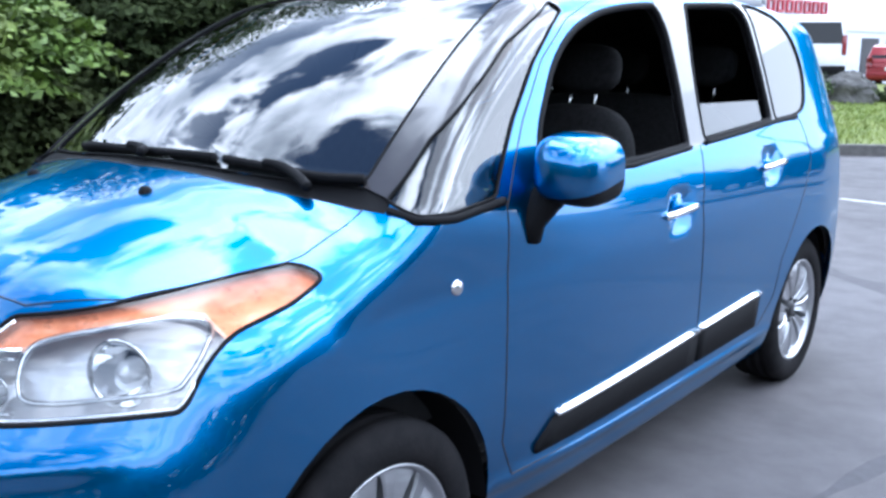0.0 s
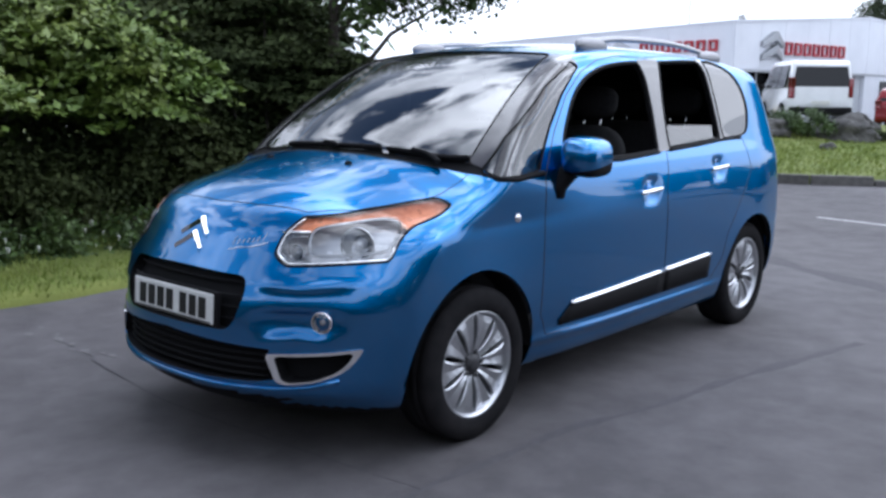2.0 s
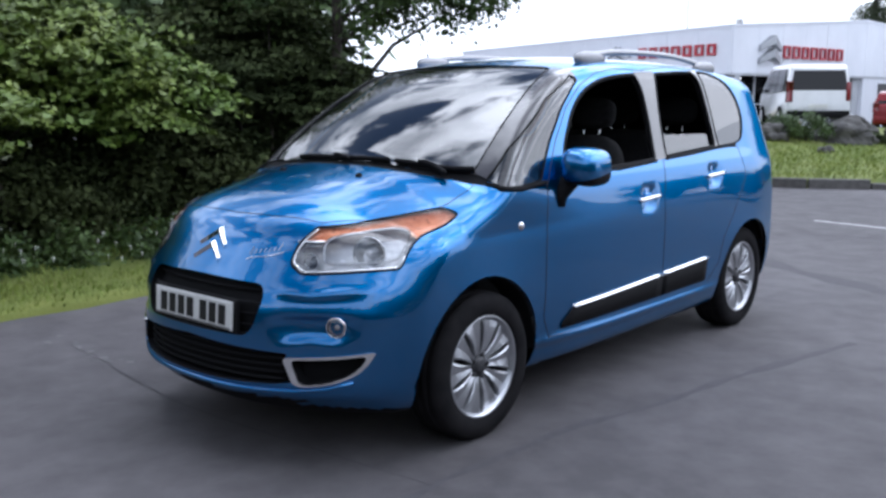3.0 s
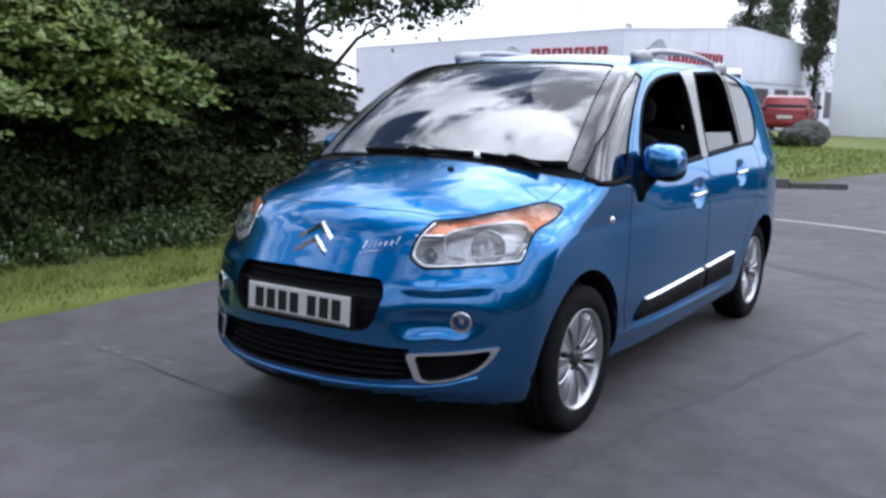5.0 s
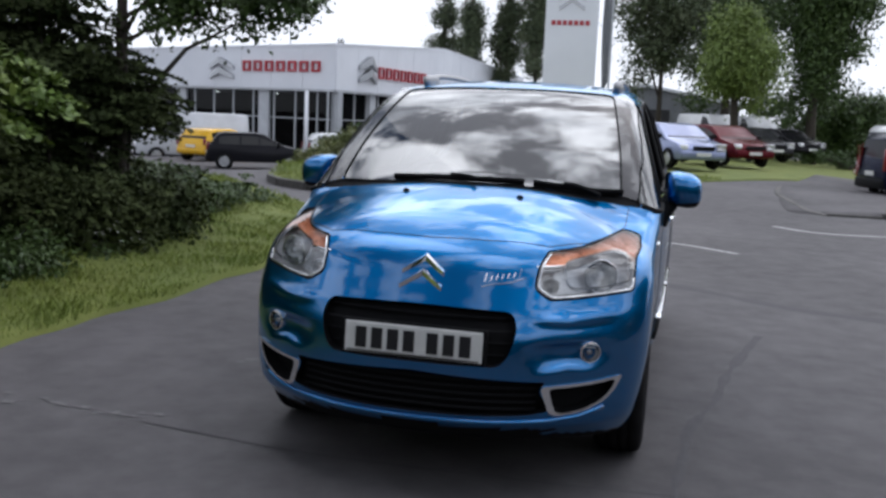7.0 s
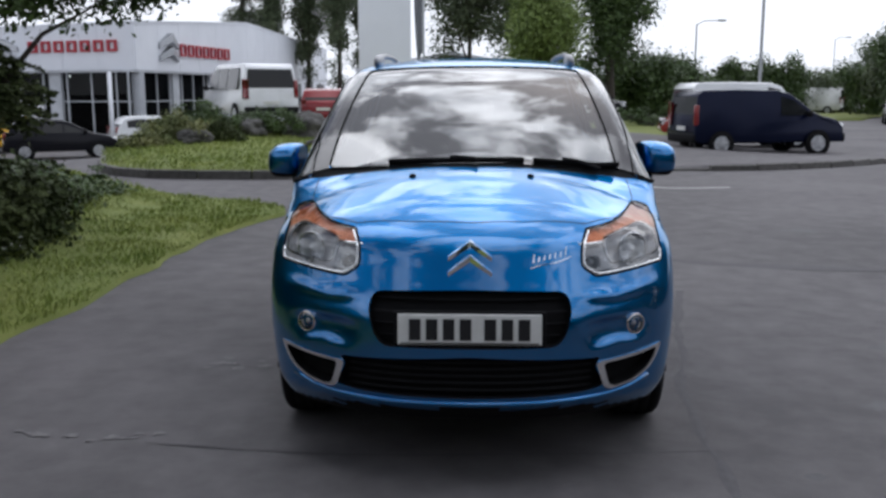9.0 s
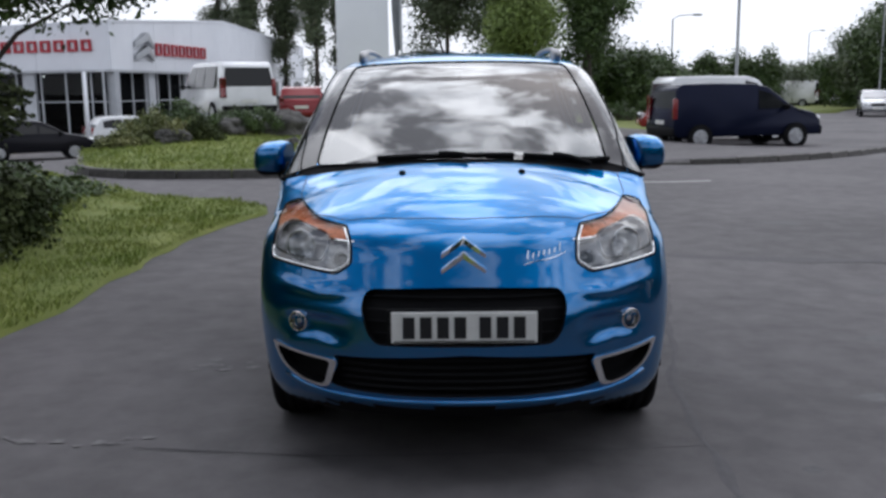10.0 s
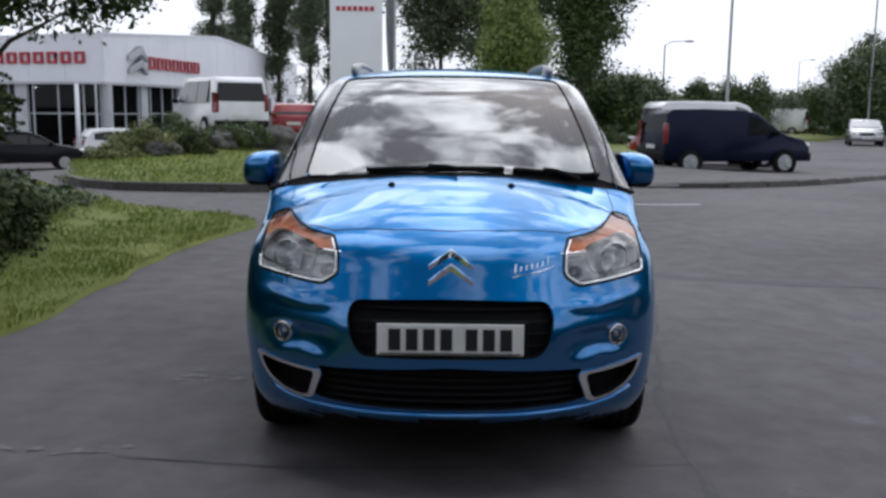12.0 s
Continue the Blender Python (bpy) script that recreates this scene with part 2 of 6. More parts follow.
M["amber_bowl"] = material("amber_bowl", (0.52, 0.29, 0.2), 0.3, 0.4, second=(0.88, 0.74, 0.66), size=9, spread=0.7, rough_var=0.1, bump_size=30)
M["reflector"] = material("lamp_reflector", (0.92, 0.93, 0.95), 0.25, 0.3, second=(0.82, 0.83, 0.86), size=18, rough_var=0.08, bump_size=20)
M["plate"] = material("number_plate", (0.72, 0.72, 0.7), 0.4, second=(0.62, 0.62, 0.6), size=12)
M["ink"] = material("black_ink", (0.012, 0.012, 0.014), 0.5)


# ---- building tools ----
def mesh_of(bm, name, mat=None, smooth=False):
    me = bpy.data.meshes.new(name)
    bm.normal_update()
    bm.to_mesh(me)
    bm.free()
    if mat:
        me.materials.append(mat)
    if smooth:
        me.polygons.foreach_set("use_smooth", [True] * len(me.polygons))
    return me


def part(name, bm, mat, parent=None, label="", smooth=False, m=None):
    ob = new(name, mesh_of(bm, name, mat, smooth) if isinstance(bm, bmesh.types.BMesh) else bm)
    if parent is not None:
        ob.parent = parent
    if m is not None:
        ob.matrix_basis = m
    if label:
        ob["label"] = label
    return ob


def thing(name, label, category, m=None, group=""):
    ob = new(name)
    ob.empty_display_size = 0.2
    if m is not None:
        ob.matrix_basis = m
    return tagged(ob, label, category, group)


def box(bm, lo, hi, bevel=0.0, seg=1, m=None):
    """A box between two corners, with rounded edges."""
    t = bmesh.new()
    bmesh.ops.create_cube(t, size=1)
    for v in t.verts:
        v.co = [lo[i] + (v.co[i] + 0.5) * (hi[i] - lo[i]) for i in range(3)]
    if bevel:
        bmesh.ops.bevel(t, geom=t.edges[:], offset=bevel, segments=seg, affect="EDGES", profile=0.5)
    if m is not None:
        bmesh.ops.transform(t, matrix=m, verts=t.verts)
    join(bm, t)
    return bm


def join(bm, t):
    me = bpy.data.meshes.new("tmp")
    t.to_mesh(me)
    t.free()
    bm.from_mesh(me)
    bpy.data.meshes.remove(me)
    return bm


def tube(bm, pts, r, sides=8, closed=False, ends=True, flat=1.0):
    """A round bar along points; r may be one radius or one for each point."""
    pts = [Vector(p) for p in pts]
    n = len(pts)
    rs = r if isinstance(r, (list, tuple)) else [r] * n
    rings, ref = [], None
    for i, p in enumerate(pts):
        a = pts[(i - 1) % n] if (closed or i) else p
        b = pts[(i + 1) % n] if (closed or i < n - 1) else p
        d = (b - a).normalized()
        if ref is None:
            ref = d.orthogonal().normalized()
        ref = (ref - d * ref.dot(d)).normalized()
        s = d.cross(ref)
        rings.append([bm.verts.new(p + rs[i] * (math.cos(2 * math.pi * k / sides) * ref + flat * math.sin(2 * math.pi * k / sides) * s)) for k in range(sides)])
    for i in range(n if closed else n - 1):
        a, b = rings[i], rings[(i + 1) % n]
        for k in range(sides):
            bm.faces.new((a[k], a[(k + 1) % sides], b[(k + 1) % sides], b[k]))
    if ends and not closed:
        bm.faces.new(rings[0][::-1])
        bm.faces.new(rings[-1])
    return bm


def lathe(bm, profile, steps=48, axis="x", full=True):
    """A turned shape: profile of (along, radius) about the x axis."""
    rings = []
    for a, r in profile:
        rings.append([bm.verts.new((a, r * math.cos(2 * math.pi * k / steps), r * math.sin(2 * math.pi * k / steps))) for k in range(steps)])
    for i in range(len(rings) - 1):
        for k in range(steps):
            bm.faces.new((rings[i][k], rings[i][(k + 1) % steps], rings[i + 1][(k + 1) % steps], rings[i + 1][k]))
    return bm


def prism(bm, poly, lo, hi, axis=0, bevel=0.0, seg=2, taper=None):
    """A plate cut to an outline; axis is the one along which it is thick."""
    t = bmesh.new()

    def put(p, a):
        c = list(p)
        c.insert(axis, a)
        return t.verts.new(c)
    a, b = [put(p, lo) for p in poly], [put(p, hi) for p in poly]
    t.faces.new(a[::-1])
    t.faces.new(b)
    for i in range(len(poly)):
        t.faces.new((a[i], a[(i + 1) % len(poly)], b[(i + 1) % len(poly)], b[i]))
    bmesh.ops.recalc_face_normals(t, faces=t.faces)
    if taper:
        for v in t.verts:
            v.co = taper(v.co)
    if bevel:
        bmesh.ops.bevel(t, geom=t.edges[:], offset=bevel, segments=seg, affect="EDGES", profile=0.5)
    join(bm, t)
    return bm


def smoothed(pts, n=6, closed=False):
    """More points along a curve through the given ones."""
    p = np.array(pts, float)
    out = []
    k = len(p)
    for i in range(k if closed else k - 1):
        if closed:
            a, b, c, d = p[(i - 1) % k], p[i], p[(i + 1) % k], p[(i + 2) % k]
        else:
            a, b, c, d = p[max(i - 1, 0)], p[i], p[i + 1], p[min(i + 2, k - 1)]
        for j in range(n):
            t = j / n
            out.append(0.5 * (2 * b + (c - a) * t + (2 * a - 5 * b + 4 * c - d) * t**2 + (3 * b - 3 * c + d - a) * t**3))
    if not closed:
        out.append(p[-1])
    return [tuple(q) for q in out]


def inside(px, py, poly):
    """Which of many points lie in a polygon."""
    px, py = np.asarray(px, float), np.asarray(py, float)
    hit = np.zeros(px.shape, bool)
    for (x1, y1), (x2, y2) in zip(poly, list(poly[1:]) + [poly[0]]):
        if y1 != y2:
            cross = ((y1 > py) != (y2 > py)) & (px < (x2 - x1) * (py - y1) / (y2 - y1) + x1)
            hit ^= cross
    return hit


def from_arrays(name, verts, faces, mat):
    me = bpy.data.meshes.new(name)
    me.from_pydata([tuple(v) for v in verts], [], [tuple(f) for f in faces])
    me.materials.append(mat)
    return me


def egg(bm, centre, radii, power=2.6, rings=20, segs=28, keep=None):
    """A rounded box-like egg."""
    vs = []
    for i in range(rings + 1):
        a = -math.pi / 2 + math.pi * i / rings
        row = []
        for k in range(segs):
            b = 2 * math.pi * k / segs
            f = lambda v: math.copysign(abs(v) ** (2 / power), v)
            row.append(bm.verts.new((centre[0] + radii[0] * f(math.cos(a)) * f(math.cos(b)), centre[1] + radii[1] * f(math.cos(a)) * f(math.sin(b)), centre[2] + radii[2] * f(math.sin(a)))))
        vs.append(row)
    for i in range(rings):
        for k in range(segs):
            bm.faces.new((vs[i][k], vs[i][(k + 1) % segs], vs[i + 1][(k + 1) % segs], vs[i + 1][k]))
    bmesh.ops.remove_doubles(bm, verts=bm.verts, dist=1e-5)
    return bm
# ---- the car's outer form: one smooth closed surface, made of side, top, nose and tail ----
def pchip(xs, ys):
    """A smooth curve through points that does not overshoot."""
    xs, ys = np.array(xs, float), np.array(ys, float)
    h, d = np.diff(xs), np.diff(ys) / np.diff(xs)
    m = np.zeros(len(xs))
    m[0], m[-1] = d[0], d[-1]
    for i in range(1, len(xs) - 1):
        if d[i - 1] * d[i] > 0:
            w1, w2 = 2 * h[i] + h[i - 1], h[i] + 2 * h[i - 1]
            m[i] = (w1 + w2) / (w1 / d[i - 1] + w2 / d[i])

    def at(x):
        x = np.clip(x, xs[0], xs[-1])
        i = np.clip(np.searchsorted(xs, x) - 1, 0, len(h) - 1)
        t = (x - xs[i]) / h[i]
        return (ys[i] * (2 * t**3 - 3 * t**2 + 1) + h[i] * m[i] * (t**3 - 2 * t**2 + t)
                + ys[i + 1] * (3 * t**2 - 2 * t**3) + h[i] * m[i + 1] * (t**3 - t**2))
    return at


def smax(a, b, k):
    h = np.clip(0.5 + 0.5 * (a - b) / k, 0, 1)
    return b + (a - b) * h + k * h * (1 - h)


bonnet_line = pchip([-0.4, 0.05, 0.18, 0.3, 0.5, 0.68, 0.86, 1.2, 4.5], [0.62, 0.845, 0.93, 0.985, 1.045, 1.088, 1.118, 1.13, 1.13])
roof_line = pchip([0.5, 0.86, 1.2, 1.5, 1.66, 1.9, 2.3, 2.8, 3.3, 3.8, 4.3], [0.80, 1.10, 1.345, 1.505, 1.565, 1.602, 1.627, 1.627, 1.605, 1.555, 1.47])
side_line = pchip([0.1, 0.2, 0.28, 0.4, 0.55, 0.8, 0.95, 1.04, 1.1, 1.3, 1.5, 1.6, 1.8], [0.73, 0.785, 0.82, 0.842, 0.855, 0.862, 0.85, 0.83, 0.806, 0.738, 0.668, 0.63, 0.55])
plan_line = pchip([-0.2, 0.2, 0.5, 0.84, 1.3, 2.4, 3.4, 3.8, 4.2], [0.78, 0.91, 0.97, 0.992, 0.995, 1.0, 1.0, 0.965, 0.90])
nose_line = pchip([0.05, 0.2, 0.26, 0.31, 0.36, 0.5, 0.6, 0.68, 0.74, 0.80, 0.885, 0.93, 1.0, 1.3], [0.22, 0.10, 0.03, -0.018, -0.028, -0.028, -0.02, 0.012, 0.05, 0.09, 0.142, 0.185, 0.30, 0.9])
tail_line = pchip([0.1, 0.25, 0.45, 0.7, 1.0, 1.3, 1.55, 1.7], [3.9, 4.02, 4.065, 4.06, 4.03, 3.96, 3.86, 3.78])


def car_field(x, y, z):
    """Below zero inside the car, above zero outside."""
    a = np.abs(x)
    flare = 0.024 * (np.exp(-((y - 0.84) / 0.34) ** 2) + np.exp(-((y - 3.38) / 0.36) ** 2)) * np.exp(-((z - 0.52) / 0.2) ** 2)
    ledge = 0.012 * np.exp(-((z - 0.325) / 0.016) ** 2) * np.exp(-((y - 2.05) / 0.95) ** 8)
    cups = sum(0.02 * np.exp(-((y - cy) / 0.062) ** 4 - ((z - cz) / 0.05) ** 4) for cy, cz in ((2.115, 0.905), (2.88, 0.975)))
    waist = 0.038 * np.exp(-((y - 0.95) / 0.42) ** 2) * (1 - np.clip((z - 0.86) / 0.18, 0, 1))
    side = a - side_line(z) * plan_line(y) - flare - ledge + cups + waist
    sag = np.interp(y, [0.7, 1.0], [0.165, 0.085])
    bonnet = bonnet_line(y) - sag * (a / 0.763) ** 2.5
    screen = roof_line(y) - np.interp(y, [0.9, 1.6, 2.2, 4.0], [0.075, 0.04, 0.045, 0.06]) * (a / 0.62) ** 2.3
    top = z - smax(bonnet, screen, 0.03)
    scoop = 0.032 * np.exp(-((a - 0.55) / 0.115) ** 4 - ((z - 0.565) / 0.042) ** 4)
    brow = 0.012 * np.exp(-((z - 0.69) / 0.018) ** 2) * np.exp(-((a - 0.6) / 0.17) ** 6)
    front = nose_line(z) + 0.314 * (a / 0.742) ** 2.5 + scoop - brow - y
    back = y - tail_line(z) + 0.16 * (a / 0.8) ** 4
    low = np.interp(y, [0, 0.5, 1, 3.2, 4], [0.215, 0.2, 0.2, 0.2, 0.26]) - z
    g = smax(side, front, 0.09)
    g = smax(g, back, 0.14)
    g = smax(g, top, 0.075)
    return smax(g, low, 0.04)


def car_normal(p):
    e = 2e-3
    g = np.stack([car_field(*(p + d).T) - car_field(*(p - d).T) for d in np.eye(3) * e], 1)
    return g / np.linalg.norm(g, axis=1, keepdims=True)


def shell(origin, ways, far=3.0):
    """Where rays from inside meet the car's surface."""
    lo, hi = np.zeros(len(ways)), np.full(len(ways), far)
    for _ in range(34):
        mid = (lo + hi) / 2
        out = car_field(*(origin + ways * mid[:, None]).T) > 0
        hi, lo = np.where(out, mid, hi), np.where(out, lo, mid)
    return origin + ways * hi[:, None]


# ---- ground ----
def ease(v, a, b):
    t = np.clip((np.asarray(v, float) - a) / (b - a), 0, 1)
    return t * t * (3 - 2 * t)


def land(x, y):
    """The height of the ground: level round the car, falling gently to the roads beyond."""
    x, y = np.asarray(x, float), np.asarray(y, float)
    right = -0.34 * ease(x, 3, 9) * ease(y, 13, 24)
    left = -1.0 * ease(-x, 7, 13) * ease(y, 13, 27)
    far = -0.25 * ease(y, 45, 90)
    return right + left + far


def mound(x, y):
    """The planted bank on the island, on which the display van stands."""
    return 0.3 * np.exp(-((x + 7.4) / 2.4) ** 2 - ((y - 30) / 5.5) ** 2) + 0.32 * np.exp(-((x + 6.9) / 1.5) ** 2 - ((y - 22.5) / 3.6) ** 2)


def spaced(near, far, step, grow=1.18):
    out, s = [0.0], step
    while out[-1] < far:
        if out[-1] > near:
            s *= grow
        out.append(out[-1] + s)
    return out


gx = sorted({-v for v in spaced(32, 900, 1.0)} | set(spaced(32, 900, 1.0)))
gy = sorted({-v for v in spaced(12, 700, 1.5)} | set(spaced(70, 1500, 1.5)))
gX, gY = np.meshgrid(gx, gy)
gZ = land(gX, gY) + 0.006 * np.array([[noise.noise((a * 0.3, b * 0.3, 0)) for a in gx] for b in gy])
gv = np.stack([gX, gY, gZ], -1).reshape(-1, 3)
nx = len(gx)
gf = [(j * nx + i, j * nx + i + 1, (j + 1) * nx + i + 1, (j + 1) * nx + i) for j in range(len(gy) - 1) for i in range(nx - 1)]
ground = new("ground", from_arrays("ground", gv, gf, M["asphalt"]))
ground.data.polygons.foreach_set("use_smooth", [True] * len(ground.data.polygons))
tagged(ground, "worn grey asphalt of the car park and road", "ground", kind="structure")


def patch(name, poly, mat, height, step=1.0, extra=None, skirt=0.25):
    """A sheet with the outline of poly, laid on the land at a height above it, with an edge that goes down into the ground."""
    bm = bmesh.new()
    bm.faces.new([bm.verts.new((x, y, 0)) for x, y in poly])
    xs, ys = [p[0] for p in poly], [p[1] for p in poly]
    for lo, hi, no in ((min(xs), max(xs), (1, 0, 0)), (min(ys), max(ys), (0, 1, 0))):
        for c in np.arange(lo + step, hi, step):
            bmesh.ops.bisect_plane(bm, geom=bm.faces[:] + bm.edges[:] + bm.verts[:], plane_co=Vector(no) * c, plane_no=no, dist=1e-4)
    rim = [e for e in bm.edges if e.is_boundary]
    for v in bm.verts:
        v.co.z = float(land(v.co.x, v.co.y)) + height + (float(extra(v.co.x, v.co.y)) if extra else 0)
    low = bmesh.ops.extrude_edge_only(bm, edges=rim)["geom"]
    for v in low:
        if isinstance(v, bmesh.types.BMVert):
            v.co.z -= skirt
    bmesh.ops.recalc_face_normals(bm, faces=bm.faces)
    ob = new(name, mesh_of(bm, name, mat, True))
    return ob


def wander(pts, amount, n=10, seed=3):
    out = []
    for i, (x, y) in enumerate(smoothed(pts, n)):
        out.append((x + amount * noise.noise((x * 1.7, y * 1.7, seed)), y + amount * noise.noise((x * 1.7, y * 1.7, seed + 9))))
    return out


# verge beside the car: a soft grassy edge on the asphalt
VERGE_EDGE = wander([(-2.75, -14), (-2.72, -5), (-2.68, -1), (-2.75, 1.4), (-2.66, 3.2), (-2.66, 5.6), (-2.44, 6.8), (-2.3, 7.7), (-2.66, 8.4), (-3.1, 8.7), (-4.0, 9.05), (-4.8, 9.3), (-6.5, 9.8), (-9.0, 10.0), (-16.0, 9.4), (-30.0, 7.0)], 0.09)
VERGE = VERGE_EDGE + [(-30.0, -14.0)]


def verge_rise(x, y):
    return 0.35 * ease(-x, 3.4, 6.5) + 0.03 * noise.noise((x * 1.3, y * 1.3, 4))


verge = tagged(patch("verge", VERGE, M["soil"], 0.035, 0.6, verge_rise, 0.12), "rough green grass verge beside the asphalt", "grass", kind="structure")

# island with kerb behind the car
ISLAND_FRONT = smoothed([(-9.4, 20.0), (-8.5, 17.4), (-7.6, 15.2), (-6.8, 13.3), (-5.6, 12.25), (-3.3, 12.1), (-1.6, 12.7), (-1.15, 13.8), (-0.95, 15.5), (-0.55, 17.2), (0.1, 18.6), (1.2, 21.7), (4.3, 26.4)], 5)
ISLAND_KERB = [p for p in ISLAND_FRONT if -8.0 < p[0] < -1.6] + smoothed([(-1.6, 12.7), (-0.9, 13.05), (-0.2, 13.4), (0.3, 13.55)], 3)
ISLAND = ISLAND_FRONT + [(9.0, 38.0), (12.0, 60.0), (0, 62), (-3.5, 40), (-5.0, 36.5), (-10.3, 34.5), (-10.6, 26.0)]
island = tagged(patch("grass_island", ISLAND, M["soil"], 0.13, 1.0, lambda x, y: mound(x, y) - 0.1 * float(ease(x, -1.6, -0.6)) * float(ease(y, 12.8, 15.0)), 0.3), "kerbed grass island with mown green grass", "grass", kind="structure")
PAVE = smoothed([(4.6, 27), (3.4, 22), (3.0, 18.0), (2.8, 15.0), (3.0, 14.0), (4.4, 13.95), (5.6, 14.25), (6.9, 15.0), (8.5, 16.7), (9.6, 18.3), (12.6, 22.5), (15.5, 26.5)], 5) + [(15.0, 31.5), (5.5, 31.5)]
pave = tagged(patch("parking_pavement", PAVE, M["asphalt"], 0.006, 1.0, lambda x, y: 0.1 * float(ease(x, 3.4, 5.6)), 0.3), "grey paved parking apron with a kerb", "pavement", kind="structure")
FAR_GRASS = [(16, 60), (18, 56), (24.5, 57), (30, 68), (60, 98), (120, 150), (20, 150)]
tagged(patch("far_grass", FAR_GRASS, M["soil"], 0.08, 6.0, None, 0.3), "distant mown grass beside the road", "grass", kind="structure")


def kerb_run(pts, height, parent, width=0.13):
    """Kerb stones laid end to end along a line."""
    pts = [Vector((x, y, 0)) for x, y in pts]
    lens = [0.0]
    for a, b in zip(pts, pts[1:]):
        lens.append(lens[-1] + (b - a).length)

    def at(s):
        i = max(j for j in range(len(lens)) if lens[j] <= s + 1e-9)
        if i >= len(pts) - 1:
            return pts[-1]
        return pts[i].lerp(pts[i + 1], (s - lens[i]) / (lens[i + 1] - lens[i]))
    stone = bmesh.new()
    box(stone, (-0.45, -width / 2, -0.25), (0.45, width / 2, 0.0), 0.018, 2)
    me = mesh_of(stone, "kerb_stone", M["kerb"])
    s = 0.0
    while s + 0.92 < lens[-1]:
        a, b = at(s), at(s + 0.92)
        mid, d = (a + b) / 2, b - a
        ob = new("kerb_stone", me)
        ob.parent = parent
        ob.matrix_basis = pose(mid.x, mid.y, float(land(mid.x, mid.y)) + (height(mid.x) if callable(height) else height), 0, 0, math.degrees(math.atan2(d.y, d.x)))
        s += 0.92


# painted lines and marks on the asphalt
def strip(name, pts, width, mat, label, lift=0.0025, ragged=0.0):
    bm = bmesh.new()
    prev = None
    pts = smoothed(pts, 8)
    for i, (x, y) in enumerate(pts):
        a = Vector(pts[max(i - 1, 0)])
        b = Vector(pts[min(i + 1, len(pts) - 1)])
        d = (b - a).normalized()
        w = width * (1 + ragged * noise.noise((x * 4, y * 4, 2)))
        row = [bm.verts.new((x - d.y * s * w / 2, y + d.x * s * w / 2, float(land(x, y)) + lift + (0.001 if s == 0 else 0))) for s in (-1, 0, 1)]
        if prev:
            bm.faces.new((prev[0], prev[1], row[1], row[0]))
            bm.faces.new((prev[1], prev[2], row[2], row[1]))
        prev = row
    bmesh.ops.recalc_face_normals(bm, faces=bm.faces)
    return tagged(new(name, mesh_of(bm, name, mat)), label, "road marking", kind="structure")


strip("painted_line", [(-0.55, 8.65), (0.3, 8.5), (1.0, 8.25), (1.6, 7.75)], 0.07, M["line"], "thin worn white line on the asphalt")
strip("painted_line", [(2.3, 11.3), (2.9, 10.75), (3.85, 10.85)], 0.09, M["line"], "thin worn white line on the asphalt")
strip("tar_seam", [(-0.4, 6.0), (0.3, 5.5), (1.2, 5.0), (2.0, 4.5), (3.6, 4.2), (6.5, 4.0)], 0.2, M["crack"], "dark tar seam across the asphalt", ragged=0.9)
strip("tar_seam", [(1.5, 3.4), (1.25, 2.3), (1.16, 1.7), (1.03, 1.2), (1.0, 0.8), (0.97, 0.45), (0.98, 0.2), (0.96, -0.1), (0.99, -0.7), (0.95, -1.6)], 0.045, M["crack"], "thin cracked tar joint in the asphalt", ragged=1.4)
strip("tar_seam", [(-1.35, 0.36), (-0.9, 0.3), (-0.5, 0.26), (0.1, 0.28), (0.6, 0.31), (0.97, 0.34)], 0.01, M["crack"], "thin cracked tar joint in the asphalt", ragged=1.2)


def blot(x, y, r, mat, seed, label):
    """A thin ragged stain lying on the asphalt."""
    bm = bmesh.new()
    mid = bm.verts.new((x, y, float(land(x, y)) + 0.003))
    ring = []
    for k in range(22):
        a = 2 * math.pi * k / 22
        q = r * (0.75 + 0.6 * noise.noise((math.cos(a) * 1.4 + seed, math.sin(a) * 1.4, seed)))
        px, py = x + 1.7 * q * math.cos(a), y + q * math.sin(a)
        ring.append(bm.verts.new((px, py, float(land(px, py)) + 0.0022)))
    for k in range(22):
        bm.faces.new((mid, ring[k], ring[(k + 1) % 22]))
    tagged(new("stain", mesh_of(bm, "stain", mat)), label, "stain", kind="structure")


rs = np.random.RandomState(77)
for k, (x, y, r) in enumerate([(1.9, 0.9, 0.07), (2.35, 1.9, 0.08), (1.55, -0.35, 0.045), (1.15, -0.75, 0.05), (2.9, 3.1, 0.1), (1.3, 0.1, 0.06), (3.4, 6.4, 0.16), (0.2, -0.6, 0.04)]):
    blot(x, y, r, M["tar"], k, "small dark oil stain on the asphalt")
for k in range(16):
    blot(-1.75 + rs.uniform(-0.45, 0.5), 0.42 + rs.uniform(-0.06, 0.1), rs.uniform(0.008, 0.03), M["chalk"], 40 + k, "pale dried splash on the asphalt")
for k in range(10):
    blot(-1.25 + rs.uniform(-0.16, 0.16), 1.5 + rs.uniform(-0.12, 0.12), rs.uniform(0.008, 0.03), M["chalk"], 70 + k, "pale dried splash on the asphalt")


